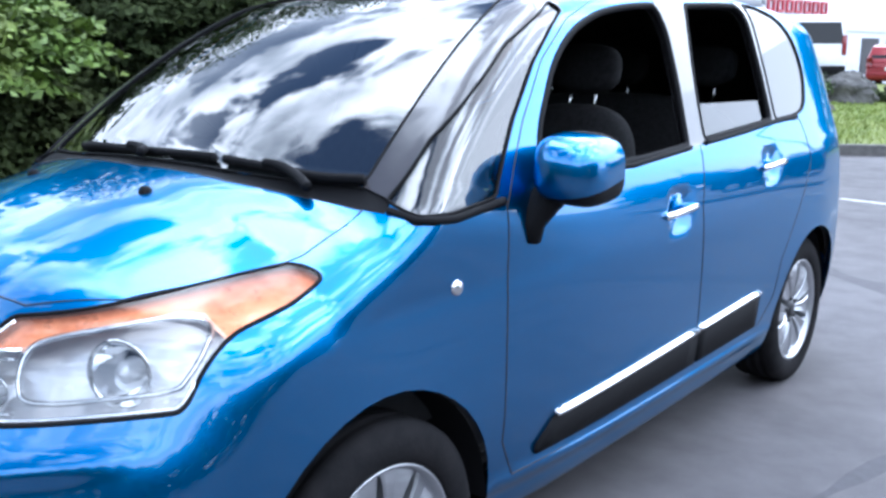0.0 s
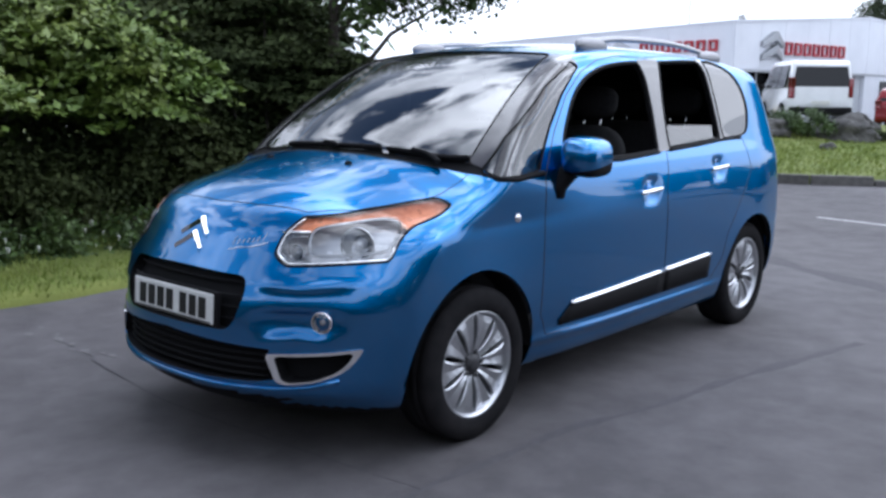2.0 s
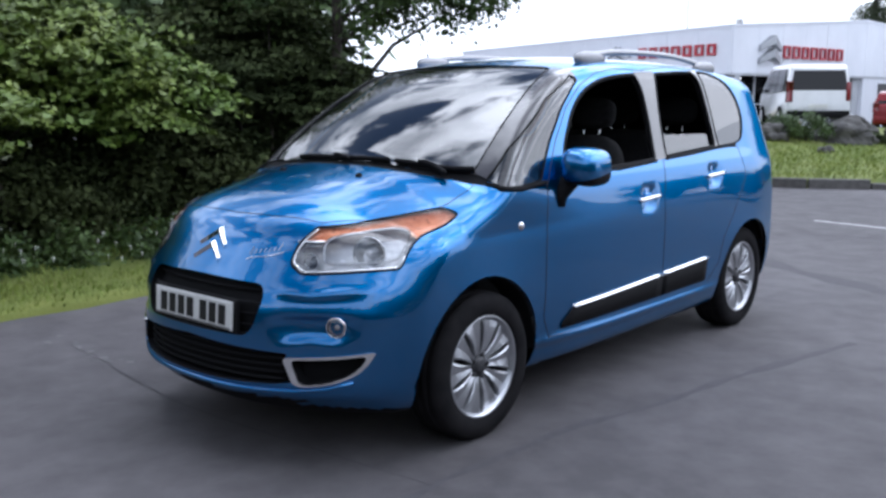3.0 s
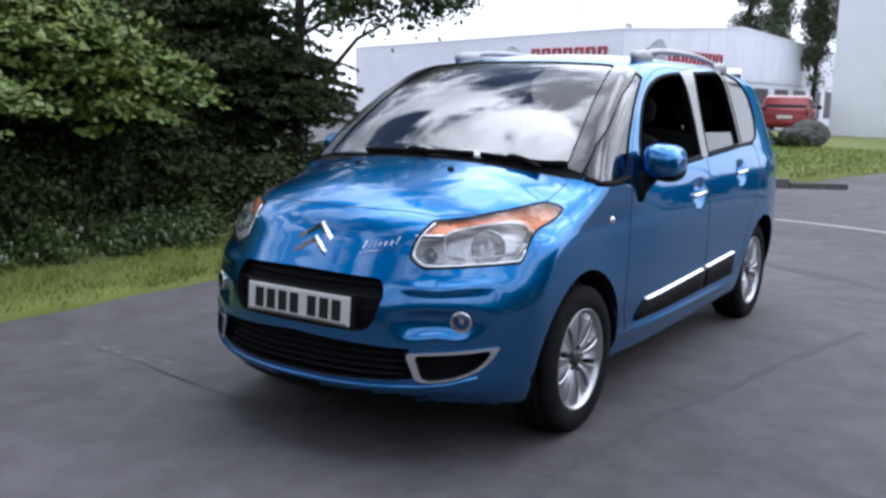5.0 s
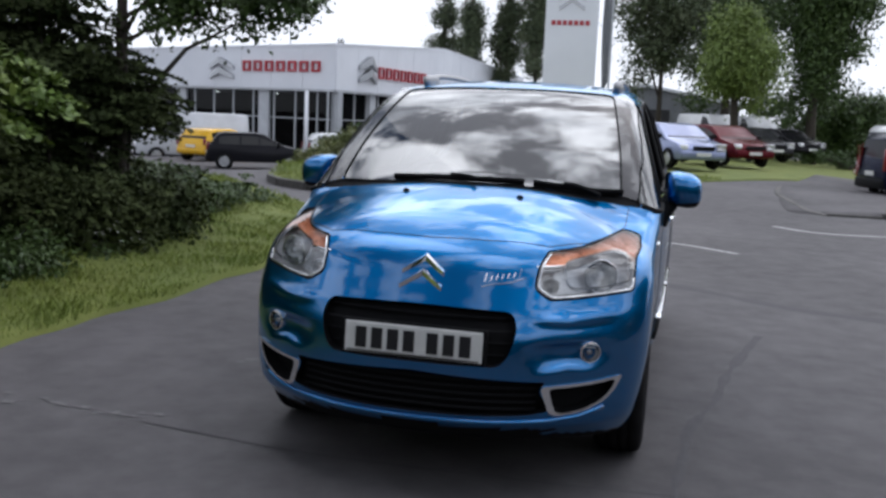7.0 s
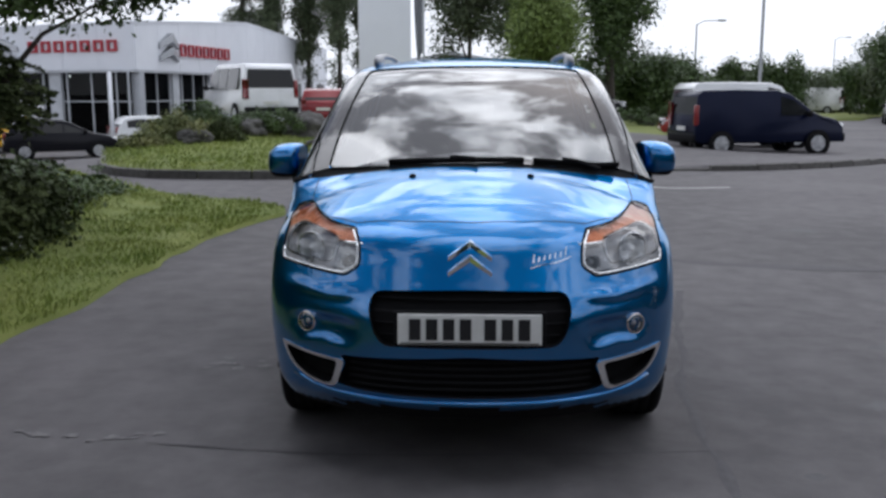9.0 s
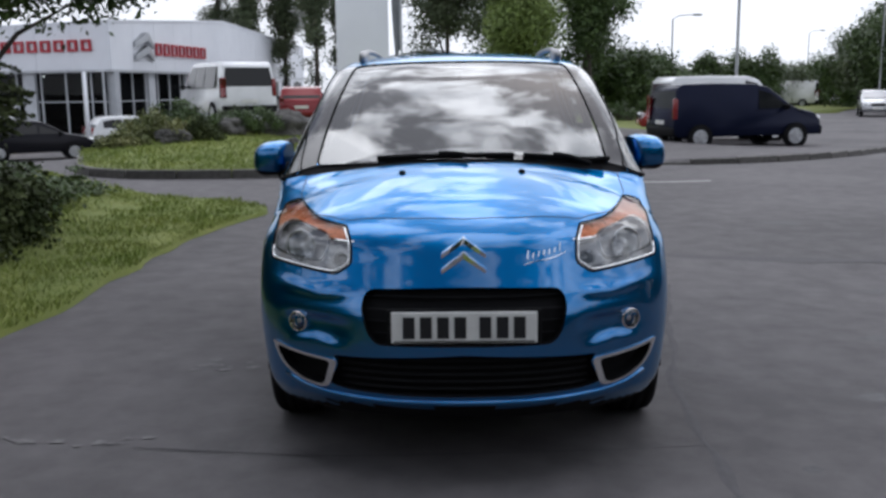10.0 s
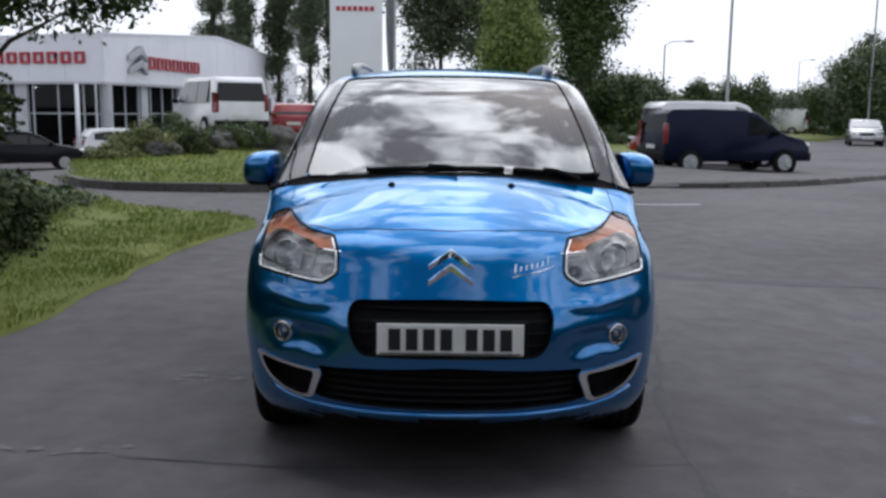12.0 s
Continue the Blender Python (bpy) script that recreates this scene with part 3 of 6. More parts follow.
# ---- foliage ----
def leaf_mesh(name, centres, normals, size, mat, rnd, stretch=1.7):
    """Many small leaves as folded four-point blades."""
    n = len(centres)
    c = np.array(centres)
    d = rnd.normal(size=(n, 3))
    d /= np.linalg.norm(d, axis=1, keepdims=True)
    up = np.array(normals) + 0.55 * rnd.normal(size=(n, 3))
    up /= np.linalg.norm(up, axis=1, keepdims=True)
    d = np.cross(up, d)
    d /= np.linalg.norm(d, axis=1, keepdims=True) + 1e-9
    s = np.cross(up, d)
    ln = size * rnd.uniform(0.6, 1.25, (n, 1))
    w = ln / stretch / 2
    v = np.stack([c - d * ln / 2, c + s * w - up * w * 0.35, c + d * ln / 2, c - s * w - up * w * 0.35], 1).reshape(-1, 3)
    me = bpy.data.meshes.new(name)
    me.vertices.add(len(v))
    me.vertices.foreach_set("co", v.ravel())
    me.loops.add(4 * n)
    me.loops.foreach_set("vertex_index", np.arange(4 * n, dtype=np.int32))
    me.polygons.add(n)
    me.polygons.foreach_set("loop_start", np.arange(0, 4 * n, 4, dtype=np.int32))
    me.update(calc_edges=True)
    me.materials.append(mat)
    return me


def crown_points(blobs, n, rnd, clump=0.25, hollow=0.55):
    """Points in clumps near the skin of a set of blobs (x, y, z, rx, ry, rz); each leaf faces outwards."""
    vol = np.array([b[3] * b[4] + b[4] * b[5] + b[3] * b[5] for b in blobs])
    pick = rnd.choice(len(blobs), n // 14 + 1, p=vol / vol.sum())
    b = np.array(blobs)[pick]
    d = rnd.normal(size=(len(pick), 3))
    d /= np.linalg.norm(d, axis=1, keepdims=True)
    r = hollow + (1 - hollow) * rnd.uniform(size=(len(pick), 1)) ** 0.6
    c = b[:, :3] + d * r * b[:, 3:6]
    c = np.repeat(c, 14, 0)[:n]
    dd = np.repeat(d, 14, 0)[:n]
    c = c + rnd.normal(size=c.shape) * clump
    return c, dd * 0.8 + np.array([0, 0, 0.5])


def spray_points(blobs, n, rnd, per=44, reach=0.24, droop=0.45):
    """Points in flat drooping sprays of leaves, laid like shelves on the skin of a set of blobs."""
    vol = np.array([b[3] * b[4] + b[4] * b[5] + b[3] * b[5] for b in blobs])
    k = n // per + 1
    b = np.array(blobs)[rnd.choice(len(blobs), k, p=vol / vol.sum())]
    d = rnd.normal(size=(k, 3))
    d[:, 2] = d[:, 2] * 0.6 + 0.12
    d /= np.linalg.norm(d, axis=1, keepdims=True)
    root = b[:, :3] + d * b[:, 3:6] * rnd.uniform(0.55, 0.95, (k, 1))
    out = d * np.array([1, 1, 0.0])
    out /= np.linalg.norm(out, axis=1, keepdims=True) + 1e-9
    side = np.stack([-out[:, 1], out[:, 0], 0 * out[:, 0]], 1)
    size = reach * rnd.uniform(0.6, 1.5, (k, 1))
    rep = lambda a: np.repeat(a, per, 0)[:n]
    u = rnd.uniform(-0.1, 1.0, (n, 1))
    w = rnd.normal(size=(n, 1)) * 0.36 * (1.1 - np.abs(u - 0.35))
    z = -droop * u * u + rnd.normal(size=(n, 1)) * 0.05 - 0.25 * w * w
    c = rep(root) + rep(out) * u * 1.6 * rep(size) + rep(side) * w * 1.5 * rep(size) + np.array([0, 0, 1.0]) * z * rep(size)
    return c, rep(out) * 0.35 + np.array([0, 0, 1.0])


def tree(label, x, y, height, blobs, n, leaf, mat, seed, trunk=0.12, lean=(0, 0), name="tree", category="tree", clump=0.3, base=None, hollow=0.55, limbs=7):
    """A trunk that tapers, limbs up into the crown, and a crown of leaf clumps."""
    rnd = np.random.RandomState(seed)
    z0 = float(land(x, y)) if base is None else base
    t = thing(name, label, category, pose(x, y, z0))
    bm = bmesh.new()
    top = Vector((lean[0], lean[1], height * 0.82))
    spine = [Vector((lean[0] * f + 0.12 * trunk * 6 * math.sin(3 * f + seed), lean[1] * f, -0.15 + (top.z + 0.15) * f)) for f in np.linspace(0, 1, 8)]
    tube(bm, spine, [trunk * (1.25 if i == 0 else 1.0 - 0.11 * i) for i in range(8)], 8)
    for k in range(limbs):
        b = blobs[rnd.randint(len(blobs))]
        s = spine[rnd.randint(2, 7)]
        e = Vector(b[:3]) + Vector(rnd.uniform(-0.5, 0.5, 3) * np.array(b[3:6]))
        mid = s.lerp(e, 0.5) + Vector((0, 0, 0.12 * (e - s).length))
        tube(bm, [s, mid, e], [trunk * 0.42, trunk * 0.25, trunk * 0.08], 6)
    part("trunk", bm, M["bark"], t, smooth=True)
    c, d = crown_points(blobs, n, rnd, clump, hollow)
    part("crown", leaf_mesh("crown", c, d, leaf, mat, rnd), None, t)
    return t


# hedge bank behind the verge, from the open side to its low tip
def bush(label, x, y, blobs, n, leaf, mat, seed, clump=0.12, stems=6, hollow=0.6, reach=0.0):
    rnd = np.random.RandomState(seed)
    z0 = float(land(x, y)) + float(verge_rise(x, y)) * (1 if x < -2.7 and y < 10 else 0)
    t = thing("bush", label, "bush", pose(x, y, z0))
    bm = bmesh.new()
    for k in range(stems):
        b = blobs[rnd.randint(len(blobs))]
        e = Vector(b[:3])
        s = Vector((rnd.uniform(-0.25, 0.25), rnd.uniform(-0.25, 0.25), -0.1))
        tube(bm, [s, s.lerp(e, 0.5) + Vector((0, 0, 0.1)), e], [0.03, 0.02, 0.008], 5)
    part("stem", bm, M["bark"], t, smooth=True)
    c, d = spray_points(blobs, n, rnd, reach=reach) if reach else crown_points(blobs, n, rnd, clump, hollow)
    c[:, 2] = np.maximum(c[:, 2], 0.02)
    part("foliage", leaf_mesh("foliage", c, d, leaf, mat, rnd), None, t)
    return t


def blob_bank(rnd, n, x0, x1, y0, y1, z0, z1, r0, r1):
    return [(rnd.uniform(x0, x1), rnd.uniform(y0, y1), rnd.uniform(z0, z1), rnd.uniform(r0, r1), rnd.uniform(r0, r1), rnd.uniform(r0, r1) * 0.8) for _ in range(n)]


r1 = np.random.RandomState(11)
bush("broad bush on the verge, sunlight put into its yellow-green leaf colour", -4.85, 1.6, blob_bank(r1, 26, -0.9, 0.95, -1.9, 0.95, 0.9, 2.1, 0.28, 0.55), 32000, 0.09, M["leaf_bright"], 21, reach=0.23)
bush("broad bush on the verge, sunlight put into its yellow-green leaf colour", -5.6, -1.7, blob_bank(r1, 20, -0.9, 0.9, -1.7, 1.6, 0.8, 2.6, 0.4, 0.7), 18000, 0.095, M["leaf_bright"], 22, reach=0.27)
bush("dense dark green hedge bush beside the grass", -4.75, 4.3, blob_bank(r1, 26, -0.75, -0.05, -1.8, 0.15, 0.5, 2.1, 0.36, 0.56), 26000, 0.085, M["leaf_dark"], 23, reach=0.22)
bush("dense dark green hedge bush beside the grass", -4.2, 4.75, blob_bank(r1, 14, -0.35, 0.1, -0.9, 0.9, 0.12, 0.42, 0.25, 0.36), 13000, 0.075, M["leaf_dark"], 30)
bush("tall dark evergreen shrub behind the hedge", -7.3, 1.8, blob_bank(r1, 34, -1.0, 1.0, -3.8, 3.2, 0.8, 3.0, 0.6, 0.9), 34000, 0.11, M["leaf_dark"], 24, reach=0.3)
bush("dense green bush near the end of the hedge", -5.2, 6.3, blob_bank(r1, 14, -0.7, 0.6, -0.7, 0.8, 0.12, 0.36, 0.28, 0.36), 14000, 0.07, M["leaf_mid"], 25, reach=0.16)
bush("low green bush at the end of the hedge", -4.95, 7.8, blob_bank(r1, 10, -0.6, 0.45, -0.8, 0.7, 0.05, 0.18, 0.2, 0.3), 8000, 0.06, M["leaf_mid"], 26, reach=0.14)
# undergrowth in dark leaves: the shade under the hedge is put into colour
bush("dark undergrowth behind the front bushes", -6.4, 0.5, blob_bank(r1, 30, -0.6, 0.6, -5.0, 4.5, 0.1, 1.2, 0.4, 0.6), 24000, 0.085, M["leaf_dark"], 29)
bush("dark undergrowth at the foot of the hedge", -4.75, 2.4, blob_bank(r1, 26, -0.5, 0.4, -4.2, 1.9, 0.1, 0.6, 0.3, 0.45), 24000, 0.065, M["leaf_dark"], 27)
bush("tall dark green weeds at the foot of the hedge", -4.05, 2.2, blob_bank(r1, 34, -0.35, 0.12, -3.2, 2.6, 0.0, 0.16, 0.14, 0.26), 15000, 0.055, M["leaf_mid"], 28, 0.06)
overhang = [(0.45, 0.3, 2.4, 0.4, 0.4, 0.25), (0.75, 0.5, 2.25, 0.22, 0.25, 0.16), (1.05, 0.75, 2.3, 0.22, 0.25, 0.14), (1.4, 0.95, 2.38, 0.22, 0.25, 0.12), (0.5, 0.0, 2.2, 0.22, 0.25, 0.14), (0.8, 0.1, 2.55, 0.35, 0.4, 0.2), (1.1, 0.65, 2.5, 0.32, 0.4, 0.18), (1.45, 0.95, 2.55, 0.28, 0.35, 0.16), (0.7, 0.9, 2.65, 0.4, 0.45, 0.2), (1.25, 1.3, 2.7, 0.4, 0.5, 0.2), (0.5, 0.5, 3.1, 0.8, 0.9, 0.4), (1.3, 0.5, 3.1, 0.7, 0.7, 0.35), (-0.6, -0.4, 2.7, 0.6, 0.6, 0.6), (-0.9, -0.9, 3.8, 1.2, 1.3, 0.8), (0.2, 0.6, 4.2, 1.3, 1.4, 0.7), (-1.4, 0.4, 3.2, 0.9, 1.0, 0.7)]
overtree = tree("broadleaf tree with a dark trunk and branches over the grass", -4.5, 4.88, 5.6, overhang, 34000, 0.075, M["leaf_mid"], 31, trunk=0.085, limbs=5, clump=0.09, hollow=0.1)
bm = bmesh.new()
for pts in ([(0.02, 0, 1.95), (0.35, 0.2, 2.2), (0.8, 0.45, 2.42), (1.5, 0.9, 2.5)], [(0.0, 0, 2.2), (0.3, 0.5, 2.5), (0.8, 0.95, 2.72), (1.3, 1.4, 2.75)], [(0.02, 0.05, 2.0), (0.3, -0.02, 2.35), (0.75, 0.1, 2.6), (1.3, 0.3, 3.1)]):
    line = smoothed(pts, 5)
    tube(bm, line, [0.024 - 0.018 * k / len(line) for k in range(len(line))], 6)
part("bough", bm, M["bark"], overtree, "thin dark bough", True)
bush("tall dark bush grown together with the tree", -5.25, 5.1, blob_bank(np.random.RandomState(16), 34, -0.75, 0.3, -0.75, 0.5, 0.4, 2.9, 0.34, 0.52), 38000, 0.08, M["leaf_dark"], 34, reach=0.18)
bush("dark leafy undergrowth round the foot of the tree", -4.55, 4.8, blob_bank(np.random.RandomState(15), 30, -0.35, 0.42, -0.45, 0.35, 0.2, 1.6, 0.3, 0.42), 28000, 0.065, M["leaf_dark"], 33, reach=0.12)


# ---- showroom ----
def wall_box(bm, a, b, z0, z1, thick, out=0.0):
    """An upright slab from plan point a to b; out moves it towards its right-hand side."""
    a, b = Vector(a), Vector(b)
    d = (b - a).normalized()
    n = Vector((d.y, -d.x))
    q = [a + n * out, b + n * out, b + n * (out - thick), a + n * (out - thick)]
    lo = [bm.verts.new((p.x, p.y, z0[i in (1, 2)] if isinstance(z0, tuple) else z0)) for i, p in enumerate(q)]
    hi = [bm.verts.new((p.x, p.y, z1[i in (1, 2)] if isinstance(z1, tuple) else z1)) for i, p in enumerate(q)]
    bm.faces.new(lo[::-1])
    bm.faces.new(hi)
    for i in range(4):
        bm.faces.new((lo[i], lo[(i + 1) % 4], hi[(i + 1) % 4], hi[i]))
    bmesh.ops.recalc_face_normals(bm, faces=bm.faces)
    return bm


PE, PB, PC, PD = (-45.6, 56.4), (-19.2, 48.4), (-16.9, 64.5), (-16.5, 97.5)
GROUND = -1.3
room = thing("showroom", "long white-clad car showroom with a dark glass front and red signs", "building")
runs = [(PE, PB, 4.95, 5.3), (PB, PC, 5.3, 6.35), (PC, PD, 6.35, 5.95)]
for k, (a, b, ta, tb) in enumerate(runs):
    ln = (Vector(b) - Vector(a)).length
    n = max(1, round(ln / 2.6))
    for i in range(n):
        p, q = Vector(a).lerp(Vector(b), i / n), Vector(a).lerp(Vector(b), (i + 1) / n)
        u = (q - p).normalized() * 0.012
        part("cladding_panel", wall_box(bmesh.new(), p + u, q - u, 2.75, (ta + (tb - ta) * i / n, ta + (tb - ta) * (i + 1) / n), 0.3, 0.02 if i % 2 else 0.023), M["clad"], room)
    part("cornice", wall_box(bmesh.new(), a, b, (ta, tb), (ta + 0.14, tb + 0.14), 0.5, 0.07), M["clad"], room)
    part("soffit", wall_box(bmesh.new(), a, b, 2.62, 2.75, 1.4, -0.02), M["column"], room)
    if k < 2:
        # glazing with posts and a transom
        d = (Vector(b) - Vector(a)).normalized()
        nn = Vector((d.y, -d.x))
        first = 0.31 if k == 0 else 0.0
        s, e = Vector(a).lerp(Vector(b), first), Vector(b)
        part("glass_front", wall_box(bmesh.new(), s - nn * 0.5, e - nn * 0.5, GROUND, 2.62, 0.02), M["shop_glass"], room, "dark showroom glazing")
        m = max(2, round((e - s).length / 1.7))
        for i in range(m + 1):
            p = s.lerp(e, i / m)
            part("mullion", wall_box(bmesh.new(), p - d * 0.045, p + d * 0.045, GROUND, 2.62, 0.1, -0.44), M["column"], room)
        for f in ((0.325, 0.52, 0.785, 0.985) if k == 0 else (0.335, 0.66, 0.97)):
            p = Vector(a).lerp(Vector(b), f)
            part("column", wall_box(bmesh.new(), p - d * 0.42, p + d * 0.42, GROUND, 2.62, 0.4, -0.3), M["column"], room)
        part("transom", wall_box(bmesh.new(), s, e, 0.94, 1.0, 0.08, -0.44), M["column"], room)
        for i in range(m):
            if i % 3 == 1:
                p = s.lerp(e, (i + 0.5) / m) - nn * 1.6
                bm = bmesh.new()
                lathe(bm, [(0.0, 0.001), (0.0, 0.13), (0.05, 0.14), (0.08, 0.1)], 14)
                part("ceiling_lamp", bm, M["lamp"], room, "lit round ceiling lamp", m=pose(p.x, p.y, 2.42, 0, -90, 0))
        if k == 0:
            part("end_wall", wall_box(bmesh.new(), a, Vector(a).lerp(Vector(b), 0.308), GROUND, 2.75, 0.4), M["clad"], room)
    else:
        part("side_wall", wall_box(bmesh.new(), a, b, GROUND, 2.75, 0.4, -0.05), M["clad"], room)
        for i in range(5):
            p, q = Vector(a).lerp(Vector(b), 0.1 + i * 0.18), Vector(a).lerp(Vector(b), 0.22 + i * 0.18)
            part("side_window", wall_box(bmesh.new(), p, q, -0.2, 2.3, 0.2, 0.0), M["frame_dark"], room)
bm = bmesh.new()
poly = [(-45.5, 56.8), (-19.4, 48.8), (-17.2, 64.6), (-16.8, 97.3), (-44, 92)]
bm.faces.new([bm.verts.new((x, y, 4.8)) for x, y in poly])
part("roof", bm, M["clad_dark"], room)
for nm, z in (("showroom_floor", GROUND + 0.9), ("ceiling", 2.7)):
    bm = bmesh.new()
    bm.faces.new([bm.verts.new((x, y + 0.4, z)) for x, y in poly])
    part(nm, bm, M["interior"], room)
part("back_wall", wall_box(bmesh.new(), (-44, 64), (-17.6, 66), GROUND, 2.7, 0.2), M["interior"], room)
bm = bmesh.new()
tube(bm, [(-23.3, 51, 4.7), (-23.3, 51, 10)], 0.04, 6)
part("mast", bm, M["galv"], room)
bm = bmesh.new()
for k in range(4):
    x, z = -19.75 + 0.11 * k, 0.12 * (k % 2)
    tube(bm, [(x, 50, 4.8), (x + 0.05, 50, 5.9 - z)], 0.025, 6)
    tube(bm, [(x - 0.06, 50, 5.68 - z), (x + 0.1, 50, 5.8 - z)], 0.035, 6)
part("roof_aerial", bm, M["frame_dark"], room)


def sign(a, b, f0, f1, z, size, mark, mz, ms, wide, parent, count=7):
    """Red hollow frames as high as letters along a wall, and a bright double chevron before them."""
    a, b = Vector(a), Vector(b)
    d = (b - a).normalized()
    nn = Vector((d.y, -d.x))
    p, q = a.lerp(b, f0), a.lerp(b, f1)
    step = (q - p).length / count
    for k in range(count):
        bm = bmesh.new()
        s = p + d * (k * step)
        w, t = step * 0.7, 0.13
        for u0, u1, z0, z1 in ((0, w, 0, t), (0, w, size - t, size), (0, t * 1.2, t, size - t), (w - t * 1.2, w, t, size - t)):
            wall_box(bm, s + d * (step * 0.1 + u0), s + d * (step * 0.1 + u1), z + z0, z + z1, 0.1, 0.16)
        part("sign_bar", bm, M["sign_red"], parent, "red hollow sign frame")
    c = a.lerp(b, mark)
    for zz in (mz + ms * 1.5, mz + ms * 0.55):
        bm = bmesh.new()
        h, t = ms * 0.95, ms * 0.56
        pts = [(-wide, -h), (-wide * 0.97, -h + t * 0.7), (0, t * 0.35), (wide * 0.97, -h + t * 0.7), (wide, -h), (0, -t * 0.75)]
        front = [bm.verts.new((*(c + d * u + nn * (0.42 if abs(u) < 0.01 else 0.16)), zz + v)) for u, v in pts]
        rear = [bm.verts.new((*(c + d * u + nn * 0.02), zz + v)) for u, v in pts]
        for o in ((0, 1, 2, 5), (2, 3, 4, 5)):
            bm.faces.new([front[j] for j in o])
        for i in range(6):
            bm.faces.new((front[i], front[(i + 1) % 6], rear[(i + 1) % 6], rear[i]))
        bmesh.ops.recalc_face_normals(bm, faces=bm.faces)
        part("sign_chevron", bm, M["steel"], parent, "bright metal chevron")


sign(PE, PB, 0.731, 0.966, 3.76, 0.64, 0.668, 3.5, 0.65, 1.05, room)
sign(PB, PC, 0.325, 0.80, 3.68, 0.74, 0.24, 3.62, 0.79, 1.2, room)

# pylon sign, flag and posts
bm = bmesh.new()
box(bm, (-1.03, -0.2, -0.5), (1.03, 0.2, 10.0), 0.03, 2)
pylon = thing("pylon_sign", "tall flat white sign pylon on the grass", "sign", pose(-3.72, 34.0, 0.0, 0, 0, 2))
part("panel", bm, M["clad"], pylon, "plain white panel")
for k in range(7):
    bm = bmesh.new()
    box(bm, (-0.78 + 0.222 * k, -0.23, 5.2), (-0.62 + 0.222 * k, -0.2, 5.38), 0.01)
    part("sign_bar", bm, M["sign_red"], pylon)
for z in (6.5, 6.1):
    bm = bmesh.new()
    prism(bm, [(-0.5, z - 0.35), (-0.5, z - 0.2), (0, z + 0.15), (0.5, z - 0.2), (0.5, z - 0.35), (0, z)], -0.24, -0.2, axis=1)
    part("sign_chevron", bm, M["steel"], pylon)
flag = thing("flagpole", "white flagpole with a limp grey flag", "flagpole", pose(-2.3, 36.0, 0.1))
bm = bmesh.new()
tube(bm, [(0, 0, -0.2), (0, 0, 9)], [0.06, 0.035], 8)
part("pole", bm, M["column"], flag)
bm = bmesh.new()
rows = []
for i in range(14):
    z = 8.5 - i * 0.42
    rows.append([bm.verts.new((-0.05 - 0.36 * j / 5 * (0.4 + 0.6 * math.sin(2.4 * i / 13 + 0.4)), 0.1 * math.sin(j * 2.3 + i * 0.3), z - 0.1 * j)) for j in range(6)])
for a, b in zip(rows, rows[1:]):
    for j in range(5):
        bm.faces.new((a[j], a[j + 1], b[j + 1], b[j]))
part("cloth", bm, M["clad_dark"], flag, "limp grey flag", True)
post = thing("post", "stout white post beside the lower road", "post", pose(-15.75, 36.0, float(land(-15.75, 36))))
bm = bmesh.new()
tube(bm, [(0, 0, -0.2), (0, 0, 3.3)], [0.1, 0.085], 10)
part("shaft", bm, M["clad"], post, smooth=True)
bm = bmesh.new()
tube(bm, [(0, 0, 3.28), (0, 0, 3.36)], [0.095, 0.05], 10)
part("top", bm, M["clad"], post)
for x, y, h, arm, face in ((12.15, 37.6, 10.0, 0, 0), (16.3, 68.0, 7.2, 1.6, 0), (27.6, 58.0, 9.5, -1.6, 0), (46.0, 120.0, 9.0, 1.5, 0)):
    lamp = thing("street_lamp", "slim galvanised street lamp beside the road", "street lamp", pose(x, y, float(land(x, y))), "street lamps")
    bm = bmesh.new()
    tube(bm, [(0, 0, -0.2), (0, 0, 1.2), (0, 0, 1.25), (0, 0, h - 0.3), (arm * 0.35, 0, h - 0.03), (arm, 0, h)], [0.1, 0.1, 0.075, 0.06, 0.045, 0.04], 8)
    part("pole", bm, M["galv"], lamp, smooth=True)
    if arm:
        bm = bmesh.new()
        egg(bm, (arm * 1.15, 0, h), (0.38, 0.14, 0.09), 2.6, 8, 12)
        part("lantern", bm, M["galv"], lamp, smooth=True)
# grey shed
shed = thing("shed", "low grey industrial shed with a pale gable roof", "building")
bm = bmesh.new()
prism(bm, [(-8.5, -0.5), (-8.5, 3.0), (-1.9, 4.1), (4.5, 3.0), (4.5, -0.5)], 64, 78, axis=1)
part("wall", bm, M["clad_dark"], shed)
bm = bmesh.new()
prism(bm, [(-8.9, 2.95), (-1.9, 4.15), (4.9, 2.95), (4.9, 3.15), (-1.9, 4.35), (-8.9, 3.15)], 63.6, 78.4, axis=1)
part("roof", bm, M["clad"], shed)
bm = bmesh.new()
box(bm, (-4.2, 63.9, 0.5), (-0.2, 64.02, 2.6))
part("shutter", bm, M["frame_dark"], shed)

